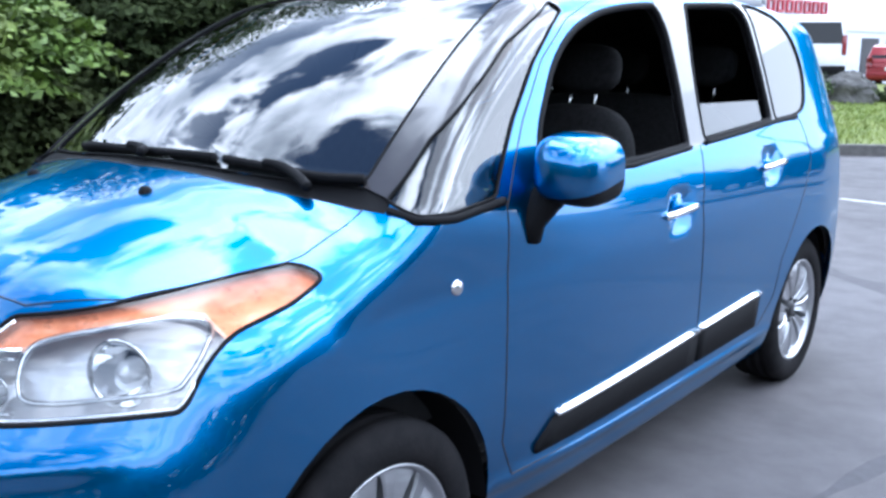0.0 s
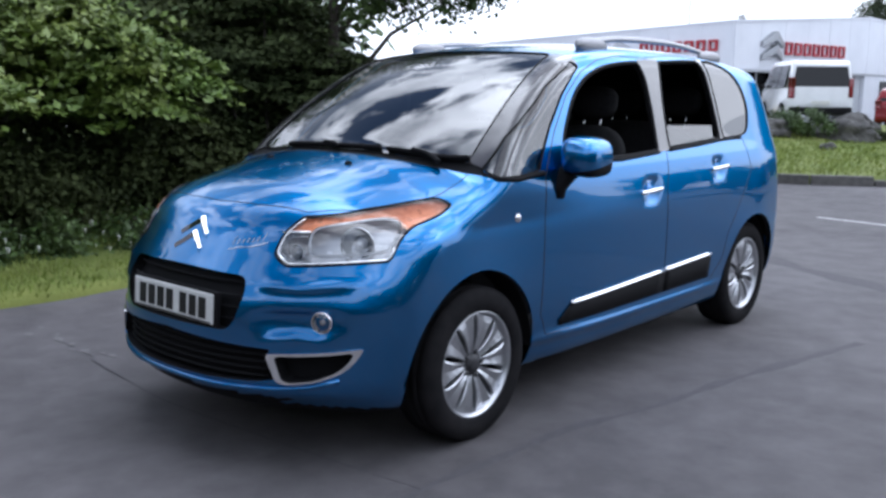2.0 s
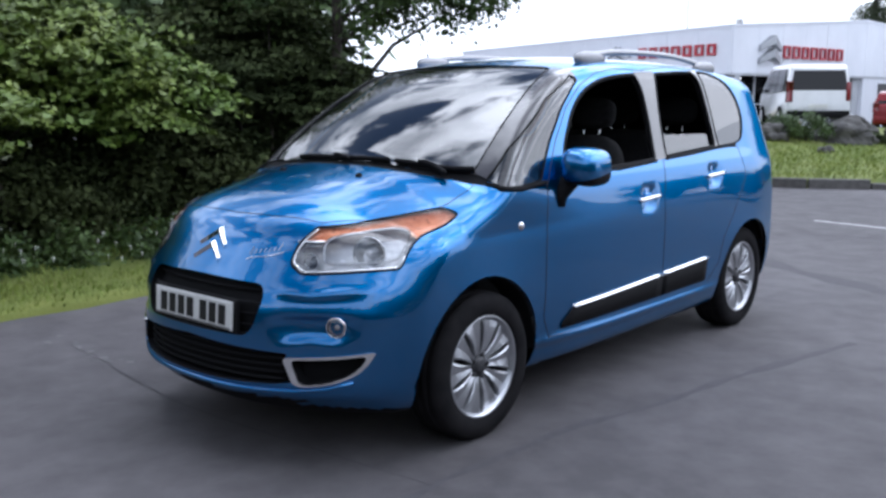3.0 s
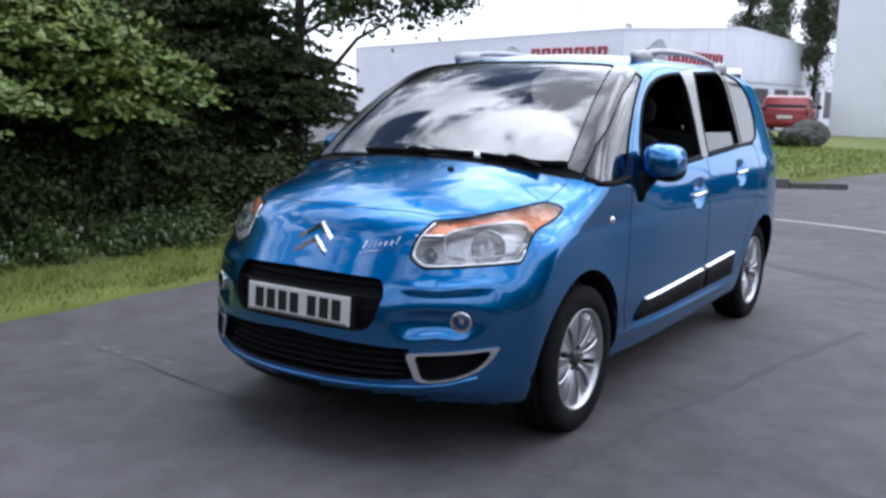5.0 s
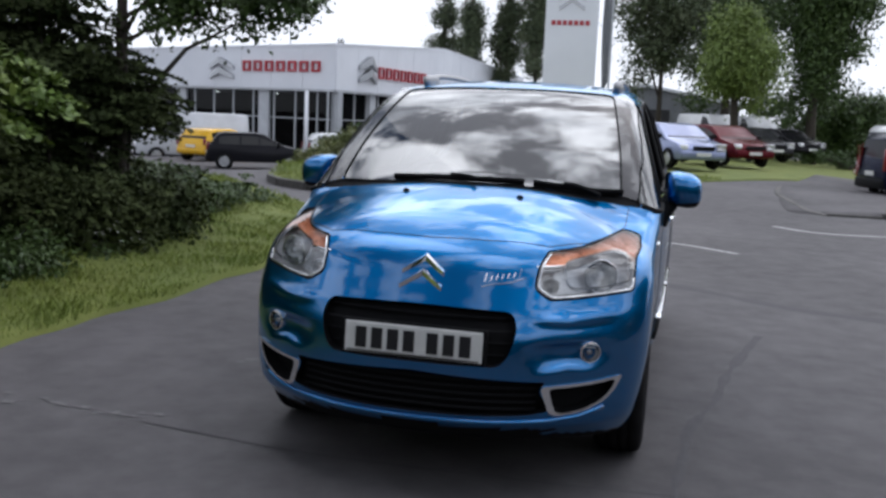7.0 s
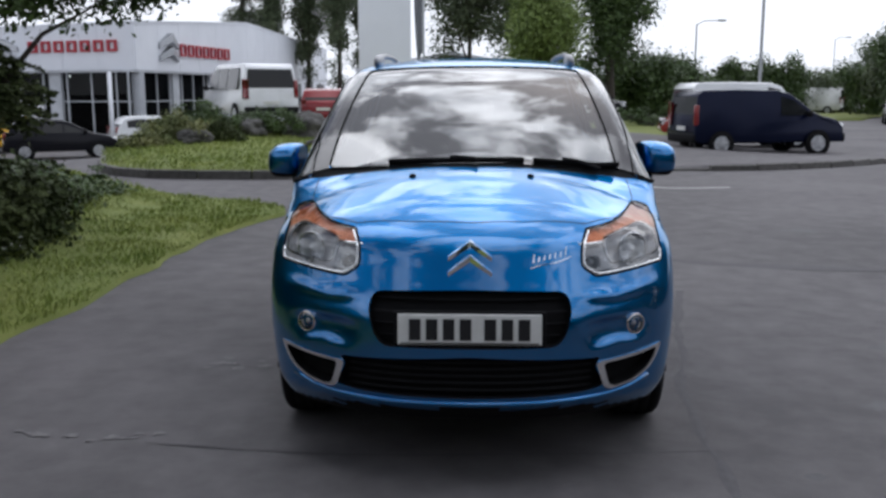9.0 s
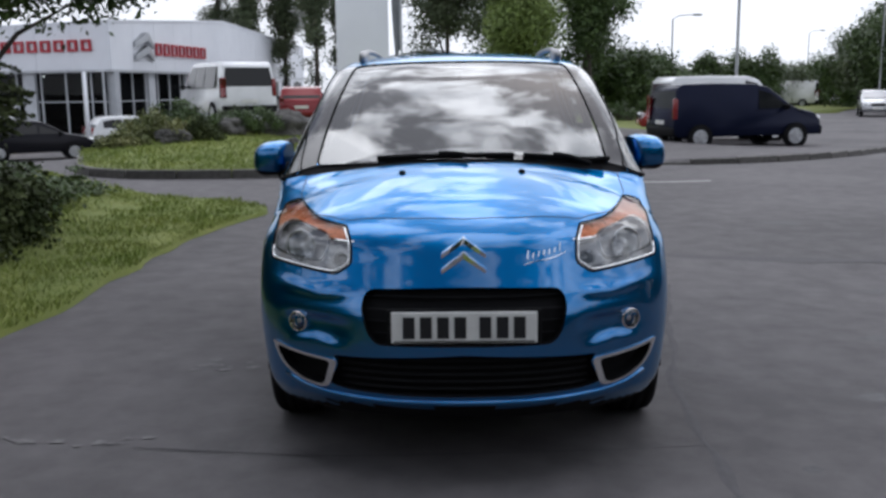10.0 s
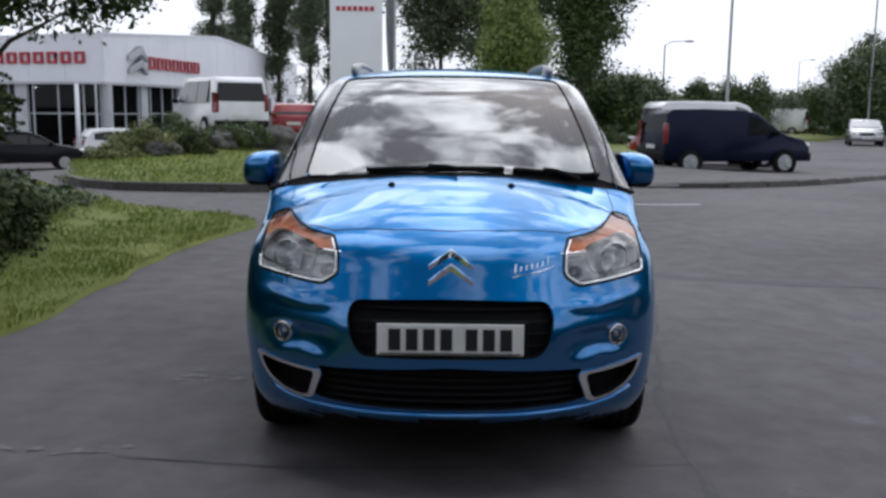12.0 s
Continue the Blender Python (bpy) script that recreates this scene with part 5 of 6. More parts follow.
def cut(bm, layer, poly, view, keep, value, mirror=False):
    """Cut an outline, seen along a view, into the skin and mark the faces inside it."""
    uax, vax = view
    if mirror:
        uax = Vector((-uax.x, uax.y, uax.z))
        vax = Vector((-vax.x, vax.y, vax.z))
    nrm = uax.cross(vax)
    pu, pv = [p[0] for p in poly], [p[1] for p in poly]
    near = set()
    for f in bm.faces:
        c = f.calc_center_median()
        if keep(Vector((-c.x, c.y, c.z)) if mirror else c) and min(pu) - 0.06 < c.dot(uax) < max(pu) + 0.06 and min(pv) - 0.06 < c.dot(vax) < max(pv) + 0.06:
            near.add(f)
    lsq = uax.length_squared
    for (a, b), (c, d) in zip(poly, poly[1:] + poly[:1]):
        if abs(a - c) + abs(b - d) < 1e-7:
            continue
        p, q = uax * (a / lsq) + vax * b, uax * (c / lsq) + vax * d
        lo_u, hi_u, lo_v, hi_v = min(a, c) - 1e-4, max(a, c) + 1e-4, min(b, d) - 1e-4, max(b, d) + 1e-4
        hit = []
        for f in near:
            us = [v.co.dot(uax) for v in f.verts]
            if max(us) < lo_u or min(us) > hi_u:
                continue
            vs = [v.co.dot(vax) for v in f.verts]
            if max(vs) < lo_v or min(vs) > hi_v:
                continue
            hit.append(f)
        if not hit:
            continue
        geom = set(hit)
        for f in hit:
            geom.update(f.edges)
            geom.update(f.verts)
        out = bmesh.ops.bisect_plane(bm, geom=list(geom), dist=2e-4, plane_co=p, plane_no=(q - p).cross(nrm).normalized())
        near.update(g for g in out["geom"] if isinstance(g, bmesh.types.BMFace))
        near = {f for f in near if f.is_valid}
    near = [f for f in near if f.is_valid]
    cs = [f.calc_center_median() for f in near]
    ins = inside([c.dot(uax) for c in cs], [c.dot(vax) for c in cs], poly)
    for f, yes in zip(near, ins):
        if yes:
            f[layer] = value


def rounded(poly, r, n=3):
    """An outline with its corners rounded."""
    out = []
    k = len(poly)
    rr = r if isinstance(r, (list, tuple)) else [r] * k
    for i in range(k):
        p, a, b = Vector(poly[i]), Vector(poly[i - 1]), Vector(poly[(i + 1) % k])
        ra = min(rr[i], (a - p).length * 0.48, (b - p).length * 0.48)
        s, e = p + (a - p).normalized() * ra, p + (b - p).normalized() * ra
        for j in range(n + 1):
            t = j / n
            q = s * (1 - t) ** 2 + p * 2 * t * (1 - t) + e * t**2
            out.append((q.x, q.y))
    return out


# outlines: side ones as (y, z), front ones as (x, z), top ones as (x, y)
FRONT_DOOR = [(1.25, 1.03), (1.245, 0.75), (1.243, 0.45), (1.30, 0.342), (2.305, 0.348), (2.288, 0.49), (2.272, 0.90), (2.325, 1.09), (2.39, 1.32), (2.38, 1.545), (2.1, 1.55), (1.9, 1.525), (1.72, 1.465), (1.55, 1.36), (1.40, 1.215)]
REAR_DOOR = [(2.325, 1.09), (2.272, 0.90), (2.288, 0.49), (2.305, 0.348), (2.84, 0.352), (2.96, 0.46), (3.0, 0.60), (3.12, 0.74), (3.30, 0.95), (3.27, 1.115), (3.03, 1.122), (3.02, 1.56), (2.7, 1.57), (2.38, 1.55), (2.39, 1.32)]
BONNET = [(0.0, 0.231), (0.21, 0.247), (0.44, 0.30), (0.57, 0.415), (0.64, 0.57), (0.69, 0.75), (0.69, 0.915), (0.35, 0.82), (0.0, 0.795), (-0.35, 0.82), (-0.69, 0.915), (-0.69, 0.75), (-0.64, 0.57), (-0.57, 0.415), (-0.44, 0.30), (-0.21, 0.247)]
FRONT_WINDOW = rounded([(1.415, 1.09), (1.46, 1.19), (1.60, 1.352), (1.73, 1.435), (1.90, 1.49), (2.10, 1.515), (2.265, 1.523), (2.30, 1.45), (2.285, 1.29), (2.245, 1.092), (1.87, 1.075)], [0.03, 0.1, 0.2, 0.2, 0.2, 0.1, 0.03, 0.1, 0.2, 0.02, 0.2])
REAR_WINDOW = rounded([(2.365, 1.10), (2.402, 1.30), (2.485, 1.53), (2.80, 1.545), (2.96, 1.547), (2.995, 1.476), (2.992, 1.317), (2.975, 1.128)], [0.02, 0.2, 0.03, 0.1, 0.03, 0.1, 0.2, 0.03])
QUARTER = rounded([(3.015, 1.128), (3.03, 1.32), (3.035, 1.46), (3.02, 1.549), (3.15, 1.548), (3.32, 1.51), (3.43, 1.41), (3.445, 1.29), (3.36, 1.155), (3.24, 1.135)], [0.02, 0.2, 0.1, 0.02, 0.1, 0.15, 0.15, 0.2, 0.08, 0.1])
PILLAR_B = [(2.245, 1.085), (2.287, 1.29), (2.30, 1.45), (2.265, 1.535), (2.487, 1.545), (2.404, 1.30), (2.366, 1.09)]
PILLAR_C = [(2.975, 1.12), (2.992, 1.317), (2.995, 1.476), (2.955, 1.556), (3.025, 1.556), (3.037, 1.46), (3.032, 1.32), (3.017, 1.12)]
CORNER_WINDOW = rounded([(0.95, 1.066), (0.965, 1.042), (1.06, 1.04), (1.215, 1.055), (1.365, 1.222), (1.512, 1.355), (1.64, 1.445), (1.715, 1.488), (1.69, 1.512), (1.44, 1.40), (1.105, 1.19)], 0.015)
SCREEN = rounded([(0.0, 0.848), (0.35, 0.872), (0.652, 0.955), (0.63, 1.124), (0.575, 1.44), (0.53, 1.705), (0.3, 1.662), (0.0, 1.648), (-0.3, 1.662), (-0.53, 1.705), (-0.575, 1.44), (-0.63, 1.124), (-0.652, 0.955), (-0.35, 0.872)], [0.2, 0.2, 0.03, 0.2, 0.2, 0.05, 0.2, 0.2, 0.2, 0.05, 0.2, 0.2, 0.03, 0.2])
PILLAR_A = [(0.652, 0.955), (0.63, 1.124), (0.575, 1.44), (0.53, 1.705), (0.60, 1.735), (0.668, 1.72), (0.70, 1.44), (0.735, 1.10), (0.735, 0.945)]
COWL = [(0.0, 0.80), (0.35, 0.825), (0.66, 0.905), (0.74, 0.93), (0.735, 0.96), (0.652, 0.957), (0.35, 0.874), (0.0, 0.85), (-0.35, 0.874), (-0.652, 0.957), (-0.735, 0.96), (-0.74, 0.93), (-0.66, 0.905), (-0.35, 0.825)]
LAMP = rounded([(0.572, 0.79), (0.618, 0.864), (0.717, 0.918), (0.86, 0.926), (1.05, 0.943), (1.24, 0.961), (1.42, 0.973), (1.5, 0.95), (1.43, 0.92), (1.265, 0.886), (1.205, 0.84), (1.172, 0.79), (1.15, 0.774), (0.98, 0.767), (0.75, 0.757), (0.63, 0.754)], [0.02, 0.05, 0.015, 0.1, 0.1, 0.1, 0.04, 0.03, 0.05, 0.06, 0.05, 0.03, 0.02, 0.1, 0.1, 0.02])
AMBER = [(0.6, 0.868), (0.755, 0.871), (0.80, 0.887), (0.90, 0.902), (1.02, 0.913), (1.14, 0.921), (1.195, 0.917), (1.232, 0.897), (1.262, 0.88), (1.45, 0.91), (1.55, 0.95), (1.45, 0.995), (1.24, 0.97), (1.05, 0.952), (0.86, 0.934), (0.70, 0.93)]
GRILLE = rounded([(-0.352, 0.715), (0.0, 0.728), (0.352, 0.715), (0.375, 0.655), (0.35, 0.56), (0.315, 0.522), (-0.315, 0.522), (-0.35, 0.56), (-0.375, 0.655)], [0.05, 0.2, 0.05, 0.1, 0.05, 0.04, 0.04, 0.05, 0.1])
INTAKE = rounded([(-0.485, 0.468), (0.0, 0.492), (0.485, 0.468), (0.46, 0.44), (0.50, 0.358), (0.42, 0.345), (0.2, 0.338), (0.0, 0.336), (-0.2, 0.338), (-0.42, 0.345), (-0.50, 0.358), (-0.46, 0.44)], 0.02)
FOG_TRIM = rounded([(0.462, 0.452), (0.53, 0.456), (0.645, 0.463), (0.742, 0.476), (0.72, 0.425), (0.69, 0.388), (0.62, 0.352), (0.53, 0.34), (0.498, 0.348)], [0.02, 0.05, 0.05, 0.01, 0.05, 0.05, 0.05, 0.03, 0.02])
FOG_HOLE = rounded([(0.492, 0.445), (0.56, 0.447), (0.65, 0.453), (0.722, 0.463), (0.703, 0.422), (0.672, 0.388), (0.61, 0.359), (0.54, 0.349), (0.517, 0.358)], 0.02)


def circle(cy, cz, r, n=40):
    return [(cy + r * math.cos(2 * math.pi * k / n), cz + r * math.sin(2 * math.pi * k / n)) for k in range(n)]


skin = body_mesh()
region = skin.faces.layers.int.new("region")
on_side = lambda c: c.x > 0.45
on_front = lambda c: c.y < 0.6
on_top = lambda c: c.z > 1.0
on_corner = lambda c: c.x > 0.3 and c.y < 1.0
SHAPES = [("bonnet", BONNET, TOP, lambda c: c.z > 0.86 and c.y < 1.0, False), ("front_door", FRONT_DOOR, SIDE, on_side, True), ("rear_door", REAR_DOOR, SIDE, on_side, True), ("pillar_a", PILLAR_A, TOP, on_top, True), ("cowl", COWL, TOP, on_top, False), ("windscreen", SCREEN, TOP, on_top, False),
          ("corner_window", CORNER_WINDOW, SIDE, on_side, True), ("pillar_b", PILLAR_B, SIDE, on_side, True), ("pillar_c", PILLAR_C, SIDE, on_side, True),
          ("front_window", FRONT_WINDOW, SIDE, on_side, True), ("rear_window", REAR_WINDOW, SIDE, on_side, True), ("quarter_window", QUARTER, SIDE, on_side, True),
          ("front_arch", circle(0.828, 0.31, 0.382), SIDE, on_side, True), ("rear_arch", circle(3.37, 0.308, 0.37), SIDE, on_side, True),
          ("headlamp", LAMP, CORNER, on_corner, True), ("indicator", AMBER, CORNER, on_corner, True),
          ("grille", GRILLE, FRONT, on_front, False), ("intake", INTAKE, FRONT, on_front, False), ("fog_trim", FOG_TRIM, FRONT, on_front, True), ("fog_hole", FOG_HOLE, FRONT, on_front, True)]
REGION = {"body": 0}
for k, (nm, poly, view, keep, twin) in enumerate(SHAPES):
    REGION[nm] = 2 * k + 2
    if nm == "indicator":
        # the amber strip is the upper part of the lamp only
        lamp_set = (REGION["headlamp"], REGION["headlamp"] + 1)
        before = {f: f[region] for f in skin.faces if f[region] in lamp_set}
    cut(skin, region, poly, view, keep, REGION[nm])
    if twin:
        cut(skin, region, poly, view, keep, REGION[nm] + 1, True)
skin.normal_update()
lamp_c = np.array([f.calc_center_median() for f in skin.faces])
lamp_in = inside(np.abs(lamp_c[:, 0]) + lamp_c[:, 1], lamp_c[:, 2], LAMP)
for f, yes in zip(list(skin.faces), lamp_in):
    if f[region] in (REGION["indicator"], REGION["indicator"] + 1) and not yes:
        f[region] = 0


for f in skin.faces:
    if f.normal.z < -0.7 and f.calc_center_median().z < 0.3 and f[region] == 0:
        f[region] = 1


def piece(value, shift=0.0, fix=True):
    """The faces of one region as a mesh of its own, moved in or out along the skin's normal."""
    ids = value if isinstance(value, (list, tuple, set)) else [value]
    bm = bmesh.new()
    got = {}
    for f in skin.faces:
        if f[region] in ids:
            for v in f.verts:
                if v not in got:
                    got[v] = bm.verts.new(v.co)
            bm.faces.new([got[v] for v in f.verts])
    if shift and bm.verts:
        p = np.array([v.co for v in bm.verts])
        for v, q in zip(bm.verts, p + car_normal(p) * shift):
            v.co = q
    bm.verts.index_update()
    return bm


def skin_part(name, bm, mat, parent, label=""):
    """A piece of skin with the true normals of the car's form, so that it mirrors smoothly."""
    me = mesh_of(bm, name, mat, True)
    if len(me.vertices):
        co = np.zeros(len(me.vertices) * 3)
        me.vertices.foreach_get("co", co)
        n = car_normal(co.reshape(-1, 3))
        me.normals_split_custom_set_from_vertices([tuple(q) for q in n])
    return part(name, me, None, parent, label)


body = skin_part("body", piece(0), M["blue"], car, "smooth metallic blue painted body shell")


def on_skin(poly, view, lift=0.0, mirror=False):
    """The points of an outline laid onto the car's skin."""
    p = np.array(poly, float)
    if view is SIDE:
        o, d = np.stack([0 * p[:, 0] + 0.05, p[:, 0], p[:, 1]], 1), (1, 0, 0)
    elif view is FRONT:
        o, d = np.stack([p[:, 0], 0 * p[:, 0] + 0.75, p[:, 1]], 1), (0, -1, 0)
    elif view is TOP:
        o, d = np.stack([p[:, 0], p[:, 1], 0 * p[:, 0] + 0.7], 1), (0, 0, 1)
    else:
        s = 0.25 * p[:, 0]
        o, d = np.stack([s, p[:, 0] - s, p[:, 1]], 1), (0.7071, -0.7071, 0)
    q = shell(o, np.tile(np.array(d, float), (len(p), 1)), 2.0)
    q = q + car_normal(q) * lift
    if mirror:
        q = q * np.array([-1, 1, 1])
    return [tuple(v) for v in q]


def finer(poly, closed=True, step=0.03):
    out = []
    k = len(poly)
    for i in range(k if closed else k - 1):
        a, b = Vector(poly[i]), Vector(poly[(i + 1) % k])
        n = max(1, int((b - a).length / step))
        out += [tuple(a.lerp(b, j / n)) for j in range(n)]
    if not closed:
        out.append(tuple(poly[-1]))
    return out


def seam(name, poly, view, r, mat, parent, mirror=False, closed=True, lift=0.0, sides=6, flat=1.0):
    bm = bmesh.new()
    tube(bm, on_skin(finer(poly, closed), view, lift, mirror), r, sides, closed, flat=flat)
    return part(name, bm, mat, parent, smooth=True)


def pushed(ids, depth, keep_outer=False):
    """A piece of skin pushed in (or out) along one way, with walls round its edge."""
    bm = piece(ids)
    first = bm.faces[:]
    out = bmesh.ops.extrude_face_region(bm, geom=first)
    for v in out["geom"]:
        if isinstance(v, bmesh.types.BMVert):
            v.co += Vector(depth)
    bmesh.ops.delete(bm, geom=[f for f in first if f.is_valid], context="FACES_ONLY")
    return bm


# bonnet, doors, underside and lining
bonnet = skin_part("bonnet", piece(REGION["bonnet"]), M["blue"], car)
skin_part("underside", piece(1), M["plastic"], car, "black plastic underside")
seam("bonnet_gap", BONNET, TOP, 0.002, M["ink"], bonnet)
doors = {}
for twin in (0, 1):
    for nm, poly in (("front_door", FRONT_DOOR), ("rear_door", REAR_DOOR)):
        d = doors[nm, twin] = skin_part(nm, piece(REGION[nm] + twin), M["blue"], car)
        seam("door_gap", poly, SIDE, 0.0026, M["ink"], d, twin == 1, lift=-0.0008)
lining = piece([0] + [REGION[n] + t for n in ("front_door", "rear_door", "pillar_b", "pillar_c") for t in (0, 1)], -0.028)
bmesh.ops.delete(lining, geom=[v for v in lining.verts if v.co.z < 0.45 or v.co.y < 0.95], context="VERTS")
part("lining", lining, M["cabin"], car, "dark cabin lining")

# glass, pillars and rubber seals
skin_part("cowl", piece(REGION["cowl"], -0.006), M["plastic"], car, "black plastic scuttle panel below the windscreen")
skin_part("windscreen", piece(REGION["windscreen"], -0.003), M["windscreen"], car, "broad curved windscreen mirroring the cloudy sky")
seam("windscreen_seal", SCREEN, TOP, 0.004, M["plastic"], car)
for twin in (0, 1):
    mir = twin == 1
    skin_part("windscreen_pillar", piece(REGION["pillar_a"] + twin), M["pillar"], car, "slim dark windscreen pillar")
    skin_part("corner_window", piece(REGION["corner_window"] + twin, -0.003), M["corner_glass"], car, "small fixed corner window")
    seam("corner_window_seal", CORNER_WINDOW, SIDE, 0.004, M["plastic"], car, mir)
    seam("fender_seal", [(0.94, 1.052), (0.96, 1.034), (1.06, 1.028), (1.24, 1.044)], SIDE, 0.011, M["plastic"], car, mir, False)
    skin_part("door_pillar", piece(REGION["pillar_b"] + twin, 0.002), M["pillar"], car, "glossy dark grey door pillar")
    skin_part("rear_pillar", piece(REGION["pillar_c"] + twin, 0.002), M["pillar"], car)
    skin_part("quarter_window", piece(REGION["quarter_window"] + twin, -0.002), M["privacy"], car, "dark tinted rear side window")
    seam("quarter_window_seal", QUARTER, SIDE, 0.006, M["plastic"], car, mir)
    fd, rd = doors["front_door", twin], doors["rear_door", twin]
    seam("window_frame", FRONT_WINDOW, SIDE, 0.012, M["plastic"], fd, mir, lift=-0.006)
    seam("window_frame", REAR_WINDOW, SIDE, 0.012, M["plastic"], rd, mir, lift=-0.006)
    seam("belt_strip", [(1.40, 1.083), (1.87, 1.066), (2.25, 1.084)], SIDE, 0.009, M["plastic"], fd, mir, False, 0.002)
    seam("belt_strip", [(2.36, 1.09), (2.7, 1.104), (2.98, 1.12), (3.24, 1.127)], SIDE, 0.009, M["plastic"], rd, mir, False, 0.002)
    pane = piece(REGION["rear_window"] + twin, -0.014)
    if not mir:
        bmesh.ops.bisect_plane(pane, geom=pane.verts[:] + pane.edges[:] + pane.faces[:], plane_co=(0, 2.7, 1.205), plane_no=(0, 0.02, 1), clear_outer=True)
    skin_part("window_pane", pane, M["window"], rd, "" if mir else "half lowered window pane")
    if mir:
        skin_part("window_pane", piece(REGION["front_window"] + twin, -0.014), M["window"], fd)

# nose: grille, intake, number plate, emblem
grille = part("grille", pushed(REGION["grille"], (0, 0.05, 0)), M["plastic"], car, "black upper grille")
for z in (0.556, 0.6, 0.644, 0.688):
    bm = bmesh.new()
    w = 0.33 if z < 0.57 else 0.355
    tube(bm, [(w * s, 0.015 + 0.06 * (abs(w * s) / 0.35) ** 2.5 * 0.8 + (0.03 if z > 0.67 else 0), z) for s in np.linspace(-1, 1, 15)], 0.005, 6, flat=0.6)
    part("slat", bm, M["plastic"], grille, smooth=True)
intake = part("intake", pushed(REGION["intake"], (0, 0.06, 0)), M["plastic"], car, "black lower air intake")
for z in (0.362, 0.388, 0.414, 0.44, 0.465):
    bm = bmesh.new()
    w = 0.45
    tube(bm, [(w * s, 0.0 + 0.314 * (abs(w * s) / 0.742) ** 2.5, z) for s in np.linspace(-1, 1, 17)], 0.006, 6, flat=0.6)
    part("slat", bm, M["plastic"], intake, smooth=True)
seam("lip", [(-0.68, 0.36), (-0.6, 0.334), (-0.5, 0.322), (-0.3, 0.316), (0.0, 0.314), (0.3, 0.316), (0.5, 0.322), (0.6, 0.334), (0.68, 0.36)], FRONT, 0.011, M["blue"], car, closed=False, lift=0.001)
bm = bmesh.new()
box(bm, (-0.26, 0.0, 0.0), (0.26, 0.012, 0.113), 0.004, 2)
plate = part("number_plate", bm, M["plate"], car, "white number plate with plain black bars", m=pose(0, -0.008, 0.532, -4))
bx = -0.218
for k in range(7):
    if k == 4:
        bx += 0.028
    bm = bmesh.new()
    box(bm, (bx, -0.0035, 0.018), (bx + 0.042, 0.0005, 0.095))
    part("bar", bm, M["ink"], plate)
    bx += 0.061
bm = bmesh.new()
box(bm, (-0.25, -0.004, 0.005), (0.25, 0.0, 0.009))
part("print_line", bm, M["ink"], plate)
bm = bmesh.new()
box(bm, (-0.275, 0.004, -0.012), (0.275, 0.03, 0.122), 0.006, 2)
part("plate_holder", bm, M["plastic"], plate)


def chevron(apex, drop, half, thick):
    """One arm pair of the badge, laid on the nose."""
    bm = bmesh.new()
    rows = []
    for x in np.linspace(-half, half, 13):
        f = abs(x) / half
        z = apex - drop * f
        t = thick * (1 - 0.25 * f)
        lo, mid, hi = (on_skin([(x, zz)], FRONT, l)[0] for zz, l in ((z - t, 0.001), (z - t * 0.45, 0.011), (z, 0.001)))
        rows.append([bm.verts.new(v) for v in (lo, mid, hi)])
    for a, b in zip(rows, rows[1:]):
        bm.faces.new((a[0], b[0], b[1], a[1]))
        bm.faces.new((a[1], b[1], b[2], a[2]))
    for row in (rows[0], rows[-1]):
        bm.faces.new(row)
    return bm


part("chevron", chevron(0.892, 0.054, 0.08, 0.026), M["chrome"], car, "bright chrome chevron bar")
part("chevron", chevron(0.842, 0.055, 0.08, 0.026), M["chrome"], car, "bright chrome chevron bar")
bm = bmesh.new()
tube(bm, on_skin(smoothed([(0.222, 0.793), (0.26, 0.803), (0.32, 0.811), (0.375, 0.828)], 5), FRONT, 0.002), 0.0015, 5)
for k in range(7):
    x = 0.232 + 0.02 * k
    z = 0.811 + 0.0035 * k
    tube(bm, on_skin([(x, z), (x + 0.004, z + (0.028 if k in (0, 6) else 0.017))], FRONT, 0.002), 0.0019, 5)
part("script_badge", bm, M["chrome"], car, "small chrome script of plain bars")

# lamps
def lamp_bowl(parent, centre, aim, r, twin):
    m = Matrix.Translation(centre) @ Vector(aim).to_track_quat("X", "Z").to_matrix().to_4x4()
    bm = bmesh.new()
    lathe(bm, [(0.018, r * 1.06), (0.022, r * 1.0), (0.012, r * 0.93), (-0.012, r * 0.72), (-0.035, r * 0.45), (-0.045, 0.001)], 28)
    bmesh.ops.recalc_face_normals(bm, faces=bm.faces)
    part("bowl", bm, M["chrome"], parent, smooth=True, m=m)
    bm = bmesh.new()
    lathe(bm, [(-0.03, r * 0.36), (0.0, r * 0.34), (0.014, r * 0.2), (0.018, 0.001)], 20)
    part("bulb", bm, M["reflector"], parent, smooth=True, m=m)


